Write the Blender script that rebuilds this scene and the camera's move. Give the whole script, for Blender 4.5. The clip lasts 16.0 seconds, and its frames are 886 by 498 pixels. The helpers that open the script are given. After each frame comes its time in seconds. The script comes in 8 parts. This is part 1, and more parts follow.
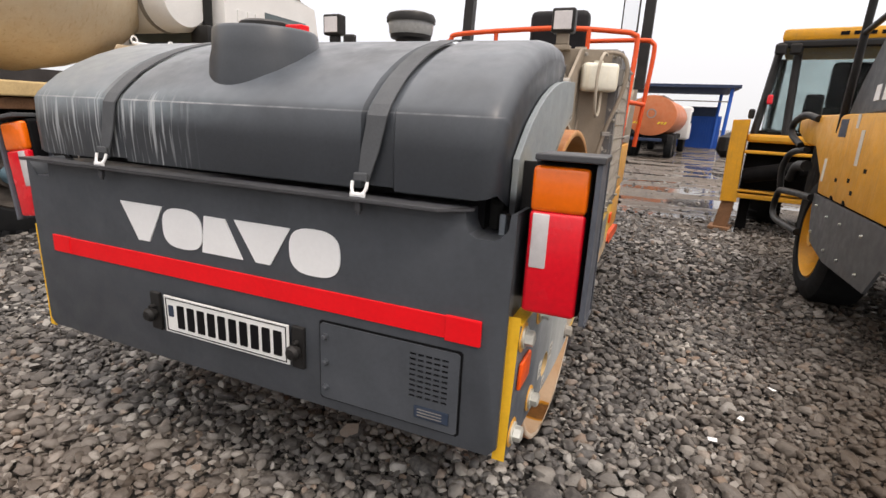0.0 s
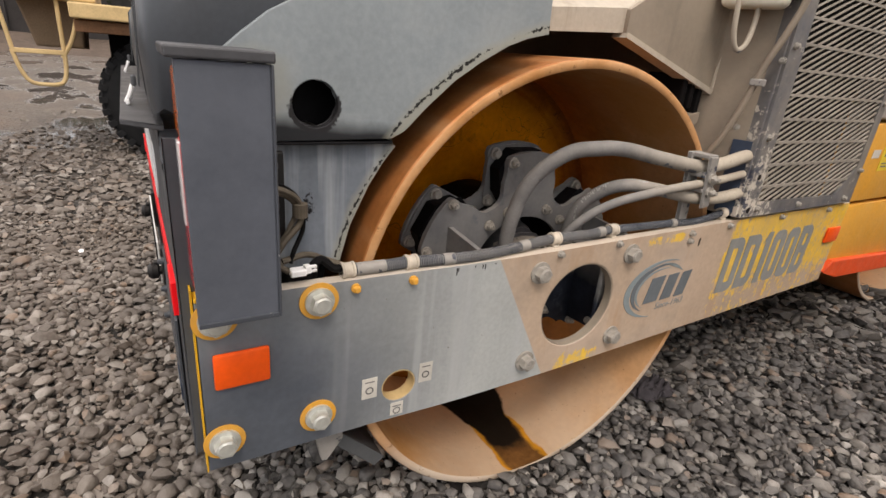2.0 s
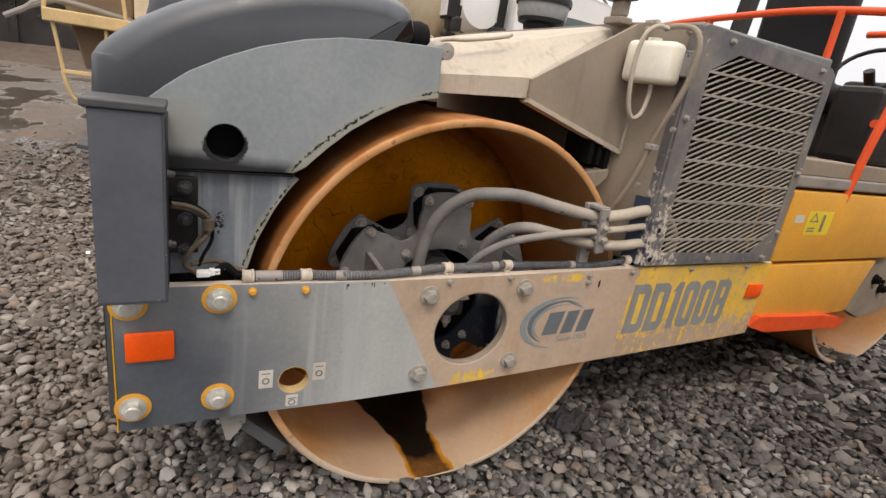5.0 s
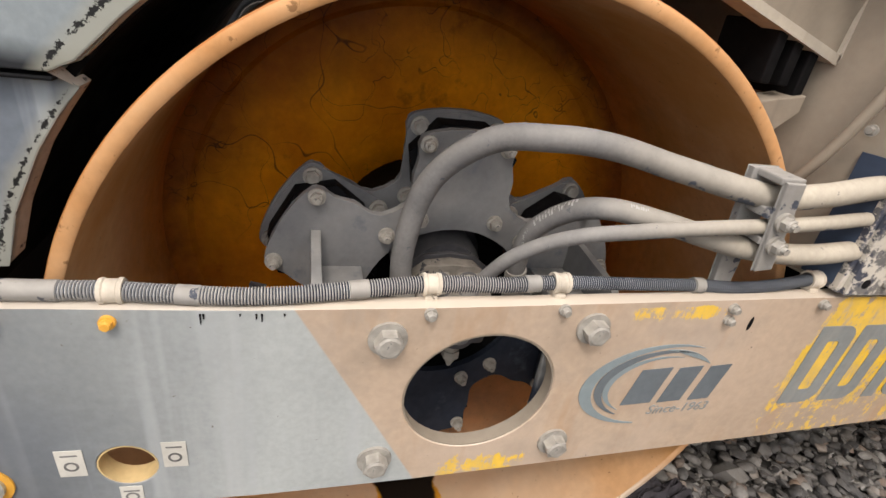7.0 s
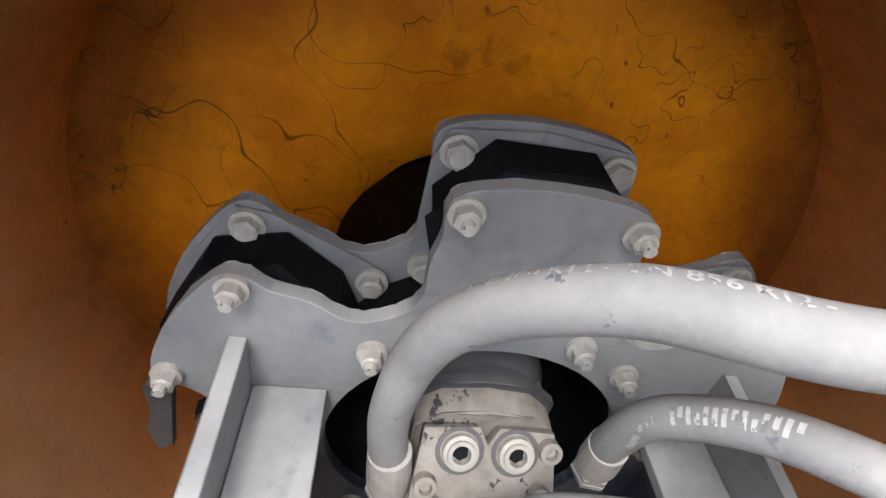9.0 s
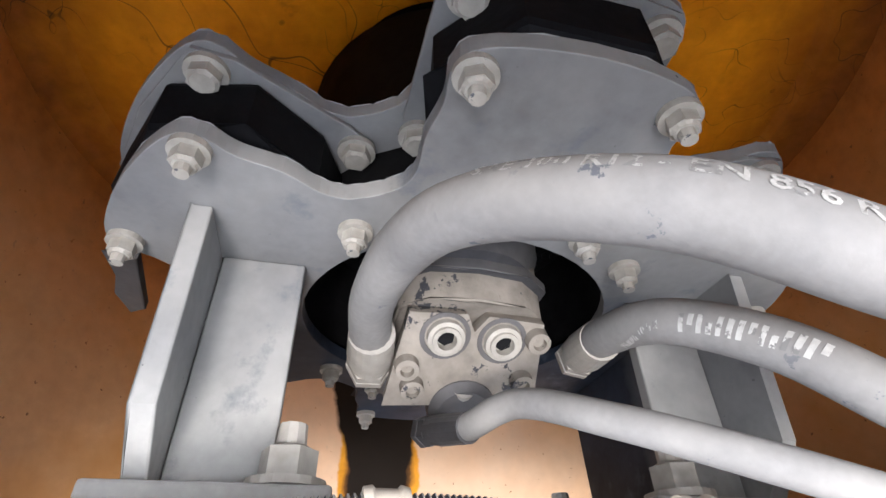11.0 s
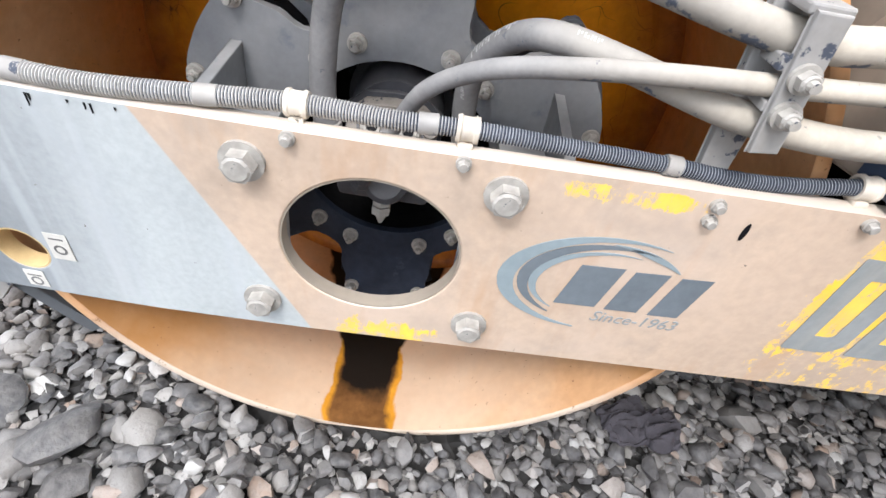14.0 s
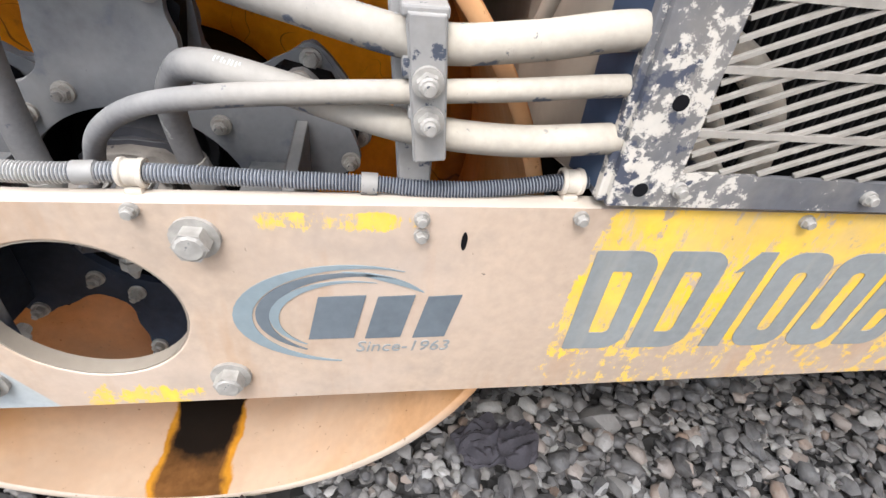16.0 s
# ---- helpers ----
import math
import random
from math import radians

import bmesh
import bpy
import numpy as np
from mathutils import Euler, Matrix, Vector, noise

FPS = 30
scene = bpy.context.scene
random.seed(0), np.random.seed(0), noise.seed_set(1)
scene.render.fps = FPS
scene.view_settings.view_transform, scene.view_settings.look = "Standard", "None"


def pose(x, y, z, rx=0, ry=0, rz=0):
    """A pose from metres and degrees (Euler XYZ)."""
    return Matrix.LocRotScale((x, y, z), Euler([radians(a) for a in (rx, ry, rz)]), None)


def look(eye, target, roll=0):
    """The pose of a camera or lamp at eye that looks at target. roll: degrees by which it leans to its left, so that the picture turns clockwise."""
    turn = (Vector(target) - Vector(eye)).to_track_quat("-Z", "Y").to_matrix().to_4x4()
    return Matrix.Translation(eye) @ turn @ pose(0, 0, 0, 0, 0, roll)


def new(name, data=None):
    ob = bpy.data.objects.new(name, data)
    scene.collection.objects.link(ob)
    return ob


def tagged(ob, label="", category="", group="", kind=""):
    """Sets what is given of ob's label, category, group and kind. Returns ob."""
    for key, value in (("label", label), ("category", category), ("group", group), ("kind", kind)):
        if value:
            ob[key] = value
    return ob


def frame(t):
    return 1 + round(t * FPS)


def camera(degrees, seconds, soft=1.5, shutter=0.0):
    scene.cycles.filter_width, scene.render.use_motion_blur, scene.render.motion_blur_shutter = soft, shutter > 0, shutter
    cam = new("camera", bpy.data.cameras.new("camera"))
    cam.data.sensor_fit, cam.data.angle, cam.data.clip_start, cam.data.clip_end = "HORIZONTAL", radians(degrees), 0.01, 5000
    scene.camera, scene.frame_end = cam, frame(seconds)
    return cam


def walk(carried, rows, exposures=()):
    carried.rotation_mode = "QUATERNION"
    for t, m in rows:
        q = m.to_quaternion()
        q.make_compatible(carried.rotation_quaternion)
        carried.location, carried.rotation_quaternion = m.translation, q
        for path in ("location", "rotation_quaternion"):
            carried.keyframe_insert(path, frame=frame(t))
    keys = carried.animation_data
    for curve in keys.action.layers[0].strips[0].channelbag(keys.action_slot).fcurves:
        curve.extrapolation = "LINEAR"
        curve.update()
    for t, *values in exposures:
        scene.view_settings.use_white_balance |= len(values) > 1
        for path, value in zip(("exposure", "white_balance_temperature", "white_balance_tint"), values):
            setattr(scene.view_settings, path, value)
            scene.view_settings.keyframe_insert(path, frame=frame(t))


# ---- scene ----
cam = camera(82.4, 16.0)

EXPOSURES = [(0.0, 0.0, 7400, 16), (1.5, 0.04, 7400, 16), (2.5, -0.04, 7400, 16), (3.5, -0.13, 7400, 16), (5.8, 0.0, 7400, 16), (6.5, 0.16, 7300, 15), (7.5, 0.80, 6800, 13), (8.2, 1.14, 6450, 13), (10.3, 1.75, 6250, 13), (11.0, 1.5, 6250, 13), (12.0, 1.2, 6150, 12), (14.0, 1.10, 6150, 12), (16.0, 1.06, 6200, 12)]
PATH = [
    (0, (0.257, -1.099, 1.29), (-0.478, 0.689, 0.777), 2.8),
    (0.5, (0.622, -0.886, 1.274), (-0.465, 0.702, 0.728), 3.8),
    (1, (0.781, -0.628, 1.243), (-0.5, 0.785, 0.641), 4.4),
    (1.5, (0.81, -0.273, 1.232), (-0.626, 0.938, 0.546), 4.8),
    (2, (0.88, -0.011, 1.232), (-0.705, 0.98, 0.52), 5.1),
    (2.5, (1.016, 0.209, 1.235), (-0.683, 1.021, 0.561), 4.7),
    (3, (1.087, 0.231, 1.256), (-0.657, 1.002, 0.652), 4.7),
    (3.5, (1.251, 0.175, 1.317), (-0.524, 0.944, 0.808), 4.7),
    (3.7, (1.329, 0.141, 1.319), (-0.436, 0.948, 0.835), 5.4),
    (5.8, (1.055, 0.304, 1.304), (-0.586, 1.203, 0.599), 8.6),
    (6, (0.991, 0.353, 1.287), (-0.645, 1.214, 0.525), 8.4),
    (6.5, (0.746, 0.549, 1.23), (-0.903, 1.307, 0.39), 9.1),
    (7, (0.606, 0.702, 1.207), (-1.101, 1.225, 0.303), 9.0),
    (7.5, (0.497, 0.853, 1.19), (-1.246, 1.075, 0.234), 9.5),
    (8, (0.338, 0.849, 1.188), (-1.347, 1.039, 0.127), 10.9),
    (8.2, (0.271, 0.844, 1.2), (-1.387, 1.054, 0.101), 10.9),
    (10.3, (-0.012, 0.833, 1.16), (-1.335, 1.203, -0.293), 19.4),
    (10.5, (-0.006, 0.835, 1.158), (-1.278, 1.212, -0.339), 20.3),
    (11, (0.031, 0.837, 1.152), (-1.14, 1.238, -0.419), 22.3),
    (11.5, (0.094, 0.828, 1.158), (-1.112, 1.257, -0.379), 22.0),
    (12, (0.163, 0.816, 1.157), (-1.067, 1.248, -0.36), 21.8),
    (12.5, (0.215, 0.807, 1.138), (-1.045, 1.234, -0.355), 21.0),
    (13, (0.278, 0.853, 1.148), (-1.065, 1.16, -0.302), 17.5),
    (13.5, (0.434, 0.978, 1.137), (-1.015, 1.157, -0.23), 13.8),
    (14, (0.556, 1.052, 1.119), (-0.948, 1.159, -0.195), 11.2),
    (14.5, (0.59, 1.071, 1.115), (-0.938, 1.137, -0.174), 9.5),
    (15, (0.579, 1.107, 1.116), (-0.977, 1.207, -0.136), 8.8),
    (15.5, (0.547, 1.205, 1.113), (-1.018, 1.406, -0.116), 8.3),
    (16, (0.523, 1.367, 1.136), (-1.042, 1.638, -0.08), 6.9),
]
walk(cam, [(t, look(eye, target, roll)) for t, eye, target, roll in PATH], EXPOSURES)

# ---- world and light: bright overcast sky ----
world = bpy.data.worlds.new("overcast_sky")
scene.world = world
world.use_nodes = True
wt = world.node_tree
wt.nodes.clear()
w_out = wt.nodes.new("ShaderNodeOutputWorld")
w_bg = wt.nodes.new("ShaderNodeBackground")
w_sky = wt.nodes.new("ShaderNodeTexSky")
w_sky.sky_type = "NISHITA"
w_sky.sun_disc = False
w_sky.sun_elevation, w_sky.sun_rotation = radians(55), radians(112)
w_mix = wt.nodes.new("ShaderNodeMix")
w_mix.data_type = "RGBA"
w_mix.inputs[0].default_value = 0.9
# cloud cover, brighter overhead than at the horizon
w_co = wt.nodes.new("ShaderNodeTexCoord")
w_sep = wt.nodes.new("ShaderNodeSeparateXYZ")
wt.links.new(w_co.outputs["Generated"], w_sep.inputs[0])
w_ramp = wt.nodes.new("ShaderNodeValToRGB")
wt.links.new(w_sep.outputs[2], w_ramp.inputs[0])
w_ramp.color_ramp.elements[0].color = (6.4, 7.1, 8.0, 1)
w_ramp.color_ramp.elements[1].color = (21.0, 21.4, 22.0, 1)
w_ramp.color_ramp.elements.new(0.3).color = (9.2, 9.8, 10.6, 1)
wt.links.new(w_ramp.outputs[0], w_mix.inputs[7])
wt.links.new(w_sky.outputs[0], w_mix.inputs[6])
wt.links.new(w_mix.outputs[2], w_bg.inputs[0])
w_bg.inputs[1].default_value = 0.13
wt.links.new(w_bg.outputs[0], w_out.inputs[0])
sun_data = bpy.data.lights.new("sun", "SUN")
sun_data.energy, sun_data.angle, sun_data.color = 1.5, radians(14), (1.0, 0.96, 0.9)
sun = new("sun", sun_data)
sun.matrix_world = look((0, 0, 20), Vector((0, 0, 20)) - Vector((math.sin(radians(112)) * 0.57, math.cos(radians(112)) * 0.57, 0.82)))


# centre and radius of the near drum, and centre of its hub
CY, CZ, R = 0.983, 0.618, 0.638
HY, HZ = 0.985, 0.613


# ---- materials ----
class Graph:
    """A small wrapper that builds a node material."""

    def __init__(self, name):
        self.mat = bpy.data.materials.new(name)
        self.mat.use_nodes = True
        self.t = self.mat.node_tree
        self.bsdf = self.t.nodes["Principled BSDF"]
        self.co = self.t.nodes.new("ShaderNodeTexCoord").outputs["Object"]

    def plug(self, socket, value):
        if isinstance(value, (int, float)):
            socket.default_value = value
        elif isinstance(value, tuple):
            socket.default_value = (*value, 1) if len(value) == 3 and socket.type == "RGBA" else value
        else:
            self.t.links.new(value, socket)

    def noise(self, scale, detail=4.0, rough=0.55, co=None, stretch=None):
        co = co or self.co
        if stretch:
            m = self.t.nodes.new("ShaderNodeMapping")
            m.inputs["Scale"].default_value = stretch
            self.t.links.new(co, m.inputs[0])
            co = m.outputs[0]
        n = self.t.nodes.new("ShaderNodeTexNoise")
        n.inputs["Scale"].default_value, n.inputs["Detail"].default_value, n.inputs["Roughness"].default_value = scale, detail, rough
        self.t.links.new(co, n.inputs["Vector"])
        return n.outputs["Fac"]

    def cells(self, scale, out="Color", feature="F1"):
        n = self.t.nodes.new("ShaderNodeTexVoronoi")
        n.feature = feature
        n.inputs["Scale"].default_value = scale
        self.t.links.new(self.co, n.inputs["Vector"])
        return n.outputs[out]

    def math(self, op, a, b=0.0):
        n = self.t.nodes.new("ShaderNodeMath")
        n.operation = op
        self.plug(n.inputs[0], a)
        self.plug(n.inputs[1], b)
        return n.outputs[0]

    def span(self, x, lo, hi, to0=0.0, to1=1.0):
        n = self.t.nodes.new("ShaderNodeMapRange")
        self.plug(n.inputs[0], x)
        for i, v in enumerate((lo, hi, to0, to1)):
            self.plug(n.inputs[1 + i], v)
        return n.outputs[0]

    def mix(self, fac, a, b, blend="MIX"):
        n = self.t.nodes.new("ShaderNodeMix")
        n.data_type, n.blend_type = "RGBA", blend
        self.plug(n.inputs[0], fac)
        self.plug(n.inputs[6], a)
        self.plug(n.inputs[7], b)
        return n.outputs[2]

    def xyz(self):
        n = self.t.nodes.new("ShaderNodeSeparateXYZ")
        self.t.links.new(self.co, n.inputs[0])
        return n.outputs

    def up(self):
        g = self.t.nodes.new("ShaderNodeNewGeometry")
        n = self.t.nodes.new("ShaderNodeSeparateXYZ")
        self.t.links.new(g.outputs["Normal"], n.inputs[0])
        return n.outputs[2]

    def island(self):
        return self.t.nodes.new("ShaderNodeNewGeometry").outputs["Random Per Island"]

    def varied(self, base, var=0.3, scale=5.0, fine=70.0):
        dark = tuple(c * (1 - var) for c in base)
        lite = tuple(min(1, c * (1 + var * 0.8) + 0.01 * var) for c in base)
        big = self.span(self.noise(scale, 5), 0.3, 0.7)
        small = self.span(self.noise(fine, 3), 0.3, 0.7)
        f = self.math("ADD", self.math("MULTIPLY", big, 0.65), self.math("MULTIPLY", small, 0.35))
        return self.mix(f, dark, lite)

    def done(self, colour, rough=0.6, metal=0.0, bump=0.0, bump_scale=90.0, height=None, dist=0.002, **more):
        self.plug(self.bsdf.inputs["Base Color"], colour)
        if isinstance(rough, (int, float)):
            rough = self.span(self.noise(14, 4), 0.3, 0.7, max(0.03, rough - 0.1), min(1, rough + 0.1))
        self.plug(self.bsdf.inputs["Roughness"], rough)
        self.plug(self.bsdf.inputs["Metallic"], metal)
        if bump:
            b = self.t.nodes.new("ShaderNodeBump")
            b.inputs["Strength"].default_value, b.inputs["Distance"].default_value = bump, dist
            self.t.links.new(height or self.noise(bump_scale, 4), b.inputs["Height"])
            self.t.links.new(b.outputs[0], self.bsdf.inputs["Normal"])
        self.plug(self.bsdf.inputs["Specular IOR Level"], more.pop("spec", 0.3))
        for key, value in more.items():
            self.plug(self.bsdf.inputs[key.replace("_", " ")], value)
        return self.mat


def surf(name, base, rough=0.6, metal=0.0, var=0.3, scale=5.0, fine=70.0, bump=0.15, chips=None, dust=None, streaks=None, **more):
    """chips: (colour, amount, scale); dust: (colour, amount, how much it lies on upper faces); streaks: (colour, amount)."""
    g = Graph(name)
    c = g.varied(base, var, scale, fine)
    if streaks:
        s = g.span(g.noise(7, 3, stretch=(4, 4, 0.25)), 0.55, 0.75, 0, streaks[1])
        c = g.mix(s, c, streaks[0])
    if dust:
        d = g.span(g.noise(9, 6), 0.25, 0.75, 0.2, 1.0)
        if dust[2]:
            d = g.math("MULTIPLY", d, g.span(g.up(), -0.3, 0.7, 1 - dust[2], 1.0))
        c = g.mix(g.math("MULTIPLY", d, dust[1]), c, dust[0])
    if chips:
        k = g.span(g.noise(chips[2], 8, 0.7), 0.72 - chips[1], 0.74 - chips[1])
        c = g.mix(k, c, chips[0])
    return g.done(c, rough, metal, bump, **more)


m_panel = surf("charcoal_paint", (0.051, 0.058, 0.068), 0.45, var=0.2, bump=0.08, dust=((0.12, 0.13, 0.148), 0.4, 0.4))
m_guard = surf("scuffed_charcoal_guard", (0.064, 0.073, 0.092), 0.45, var=0.25, bump=0.08, dust=((0.155, 0.17, 0.20), 0.45, 0.2), chips=((0.30, 0.31, 0.32), -0.03, 26))
m_guard_edge = surf("scuffed_guard_edge", (0.055, 0.062, 0.075), 0.5, var=0.3, chips=((0.42, 0.43, 0.43), 0.07, 34))
m_lip = surf("worn_charcoal_edge", (0.06, 0.062, 0.068), 0.5, var=0.3, chips=((0.16, 0.165, 0.17), 0.05, 30))
def fender_material():
    g = Graph("blue_grey_fender_paint")
    x, y, z = g.xyz()
    c = g.varied((0.235, 0.268, 0.285), 0.22, 2.5, 90)
    c = g.mix(g.span(g.noise(5, 5), 0.5, 0.72, 0, 0.4), c, (0.31, 0.325, 0.32))
    # lower plate coloured darker, with pale rain marks
    below = g.span(z, 1.064, 1.058)
    c = g.mix(g.math("MULTIPLY", below, 0.85), c, g.varied((0.135, 0.158, 0.192), 0.3, 6, 80))
    runs = g.span(g.noise(26, 3, stretch=(1, 1, 0.06)), 0.48, 0.66, 0, 0.7)
    c = g.mix(g.math("MULTIPLY", runs, below), c, (0.36, 0.395, 0.42))
    # a pale washed patch beside the hole
    dy, dz = g.math("SUBTRACT", y, 0.17), g.math("SUBTRACT", z, 1.16)
    wash = g.math("ADD", g.math("POWER", g.math("ADD", g.math("MULTIPLY", dy, dy), g.math("MULTIPLY", dz, dz)), 0.5), g.math("MULTIPLY", g.math("SUBTRACT", g.noise(9, 5), 0.5), 0.09))
    c = g.mix(g.span(wash, 0.075, 0.05, 0, 0.55), c, (0.26, 0.27, 0.24))
    # near-black band down to the fold, and a worn black ring round the hole
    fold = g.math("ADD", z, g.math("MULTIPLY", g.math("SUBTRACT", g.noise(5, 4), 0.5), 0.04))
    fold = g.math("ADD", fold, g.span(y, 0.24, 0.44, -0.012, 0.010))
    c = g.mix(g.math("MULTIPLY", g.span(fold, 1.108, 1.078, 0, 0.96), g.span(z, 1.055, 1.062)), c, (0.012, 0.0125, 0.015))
    dy, dz = g.math("SUBTRACT", y, 0.273), g.math("SUBTRACT", z, 1.131)
    hole = g.math("POWER", g.math("ADD", g.math("MULTIPLY", dy, dy), g.math("MULTIPLY", dz, dz)), 0.5)
    hole = g.math("ADD", hole, g.math("MULTIPLY", g.math("SUBTRACT", g.noise(40, 5, 0.7), 0.5), 0.03))
    hole = g.math("ADD", hole, g.span(dz, -0.02, 0.03, -0.007, 0.004))
    c = g.mix(g.span(hole, 0.046, 0.043), c, (0.022, 0.022, 0.024))
    # crumbs of tar beside the cable clip
    dy, dz = g.math("MULTIPLY", g.math("SUBTRACT", y, 0.262), 2.0), g.math("SUBTRACT", z, 0.935)
    tar = g.math("POWER", g.math("ADD", g.math("MULTIPLY", dy, dy), g.math("MULTIPLY", dz, dz)), 0.5)
    tar = g.math("ADD", g.noise(110, 5, 0.7), g.span(tar, 0.015, 0.065, 0.06, -0.3))
    c = g.mix(g.span(tar, 0.53, 0.56), c, (0.008, 0.008, 0.009))
    # cream band along the inner edge, chipped to black
    dy, dz = g.math("SUBTRACT", y, 0.965), g.math("SUBTRACT", z, 0.63)
    r = g.math("POWER", g.math("ADD", g.math("MULTIPLY", dy, dy), g.math("MULTIPLY", dz, dz)), 0.5)
    r = g.math("SUBTRACT", r, g.span(z, 1.0559, 1.0561, 0.664, 0.690))
    band = g.math("ADD", r, g.math("MULTIPLY", g.math("SUBTRACT", g.noise(8, 4), 0.5), 0.03))
    c = g.mix(g.span(band, 0.026, 0.008, 0, 0.75), c, (0.30, 0.295, 0.245))
    chip = g.math("ADD", g.noise(95, 7, 0.7), g.span(g.math("ABSOLUTE", g.math("SUBTRACT", r, 0.010)), 0.0, 0.010, 0.10, -0.2))
    chip = g.math("ADD", chip, g.span(g.noise(7, 3), 0.35, 0.65, -0.14, 0.06))
    c = g.mix(g.span(chip, 0.54, 0.57), c, (0.014, 0.014, 0.014))
    return g.done(c, 0.42, 0, 0.06, 90, spec=0.2)


m_fender = fender_material()
m_grey = surf("blue_grey_paint", (0.125, 0.145, 0.158), 0.42, var=0.14, scale=2.5, bump=0.05, streaks=((0.30, 0.32, 0.33), 0.45), dust=((0.36, 0.34, 0.31), 0.3, 0.2))
m_edge = surf("chipped_cream_edge", (0.42, 0.39, 0.34), 0.6, chips=((0.05, 0.05, 0.05), 0.1, 60))
m_tan = surf("dusty_tan_paint", (0.200, 0.168, 0.132), 0.7, var=0.2, scale=3, bump=0.08, chips=((0.06, 0.05, 0.042), 0.0, 34), streaks=((0.12, 0.10, 0.08), 0.5), dust=((0.41, 0.345, 0.27), 0.5, 0.3))
m_hood = surf("dusty_cream_hood", (0.40, 0.36, 0.30), 0.6, var=0.25, scale=2, bump=0.06, streaks=((0.22, 0.18, 0.13), 0.6), dust=((0.52, 0.45, 0.36), 0.5, 0.3))
m_yellow = surf("yellow_paint", (0.72, 0.34, 0.03), 0.42, var=0.2, scale=3, dust=((0.52, 0.36, 0.16), 0.4, 0.1))
m_strip = surf("bright_yellow_paint", (0.80, 0.45, 0.03), 0.5, var=0.18)
m_orange = surf("orange_red_paint", (0.72, 0.085, 0.02), 0.45, var=0.2, chips=((0.3, 0.12, 0.06), 0.02, 40))
m_red = surf("red_tape", (0.82, 0.006, 0.012), 0.45, var=0.10, bump=0.04)
m_white = surf("white_vinyl", (0.80, 0.81, 0.82), 0.5, var=0.05, bump=0.02)
m_plate = surf("white_enamel", (0.74, 0.75, 0.74), 0.4, var=0.07, bump=0.02)
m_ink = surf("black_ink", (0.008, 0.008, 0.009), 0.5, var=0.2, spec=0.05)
m_dark = surf("near_black_steel", (0.005, 0.0048, 0.0052), 0.6, var=0.5, chips=((0.05, 0.046, 0.042), -0.02, 35), spec=0.04)
m_black = surf("black_plastic", (0.009, 0.009, 0.0095), 0.45, var=0.3, dust=((0.10, 0.095, 0.09), 0.3, 0.85), spec=0.2)
def hub_material():
    g = Graph("dusty_grey_hub_paint")
    x, y, z = g.xyz()
    c = g.varied((0.10, 0.104, 0.112), 0.35, 6, 70)
    # dust on upper faces, brightened to stand for light from outside
    d = g.math("MULTIPLY", g.span(g.noise(9, 6), 0.25, 0.75, 0.2, 1.0), g.span(g.up(), -0.3, 0.7, 0.35, 1.0))
    c = g.mix(g.math("MULTIPLY", d, 0.65), c, (0.42, 0.405, 0.38))
    # bracket ends paler beside the beam: dust, and outside light put into the colour
    near = g.math("ADD", x, g.math("MULTIPLY", g.math("SUBTRACT", g.noise(10, 6, 0.6), 0.5), 0.12))
    c = g.mix(g.span(near, -0.14, -0.02, 0, 0.5), c, g.varied((0.44, 0.43, 0.40), 0.35, 14, 80))
    # dark navy lower half with a ragged edge
    low_half = g.math("ADD", z, g.math("MULTIPLY", g.math("SUBTRACT", g.noise(8, 5), 0.5), 0.12))
    c = g.mix(g.span(low_half, 0.64, 0.56), c, g.varied((0.015, 0.021, 0.034), 0.4, 12, 60))
    c = g.mix(g.span(g.noise(48, 8, 0.7), 0.68, 0.70), c, (0.05, 0.05, 0.05))
    c = g.mix(g.span(g.noise(11, 7, 0.65), 0.58, 0.70, 0, 0.7), c, (0.075, 0.09, 0.115))
    return g.done(c, 0.6, 0, 0.12, 70, spec=0.2)


m_cast = surf("dusty_cast_iron", (0.17, 0.152, 0.132), 0.8, var=0.55, scale=22, bump=0.5, dust=((0.29, 0.26, 0.225), 0.6, 0.5), chips=((0.040, 0.041, 0.047), 0.14, 26), spec=0.12)
m_grime = surf("oily_grime", (0.022, 0.024, 0.032), 0.5, var=0.5, scale=20, bump=0.2, dust=((0.26, 0.24, 0.22), 0.5, 0.8))
m_hub = hub_material()
m_bolt = surf("dusty_zinc", (0.29, 0.275, 0.25), 0.6, 0.15, var=0.4, scale=30, bump=0.2, dust=((0.46, 0.42, 0.36), 0.5, 0.6), chips=((0.07, 0.075, 0.09), 0.05, 60))
m_zinc = surf("bright_zinc", (0.55, 0.56, 0.52), 0.4, 0.5, var=0.2, scale=30)
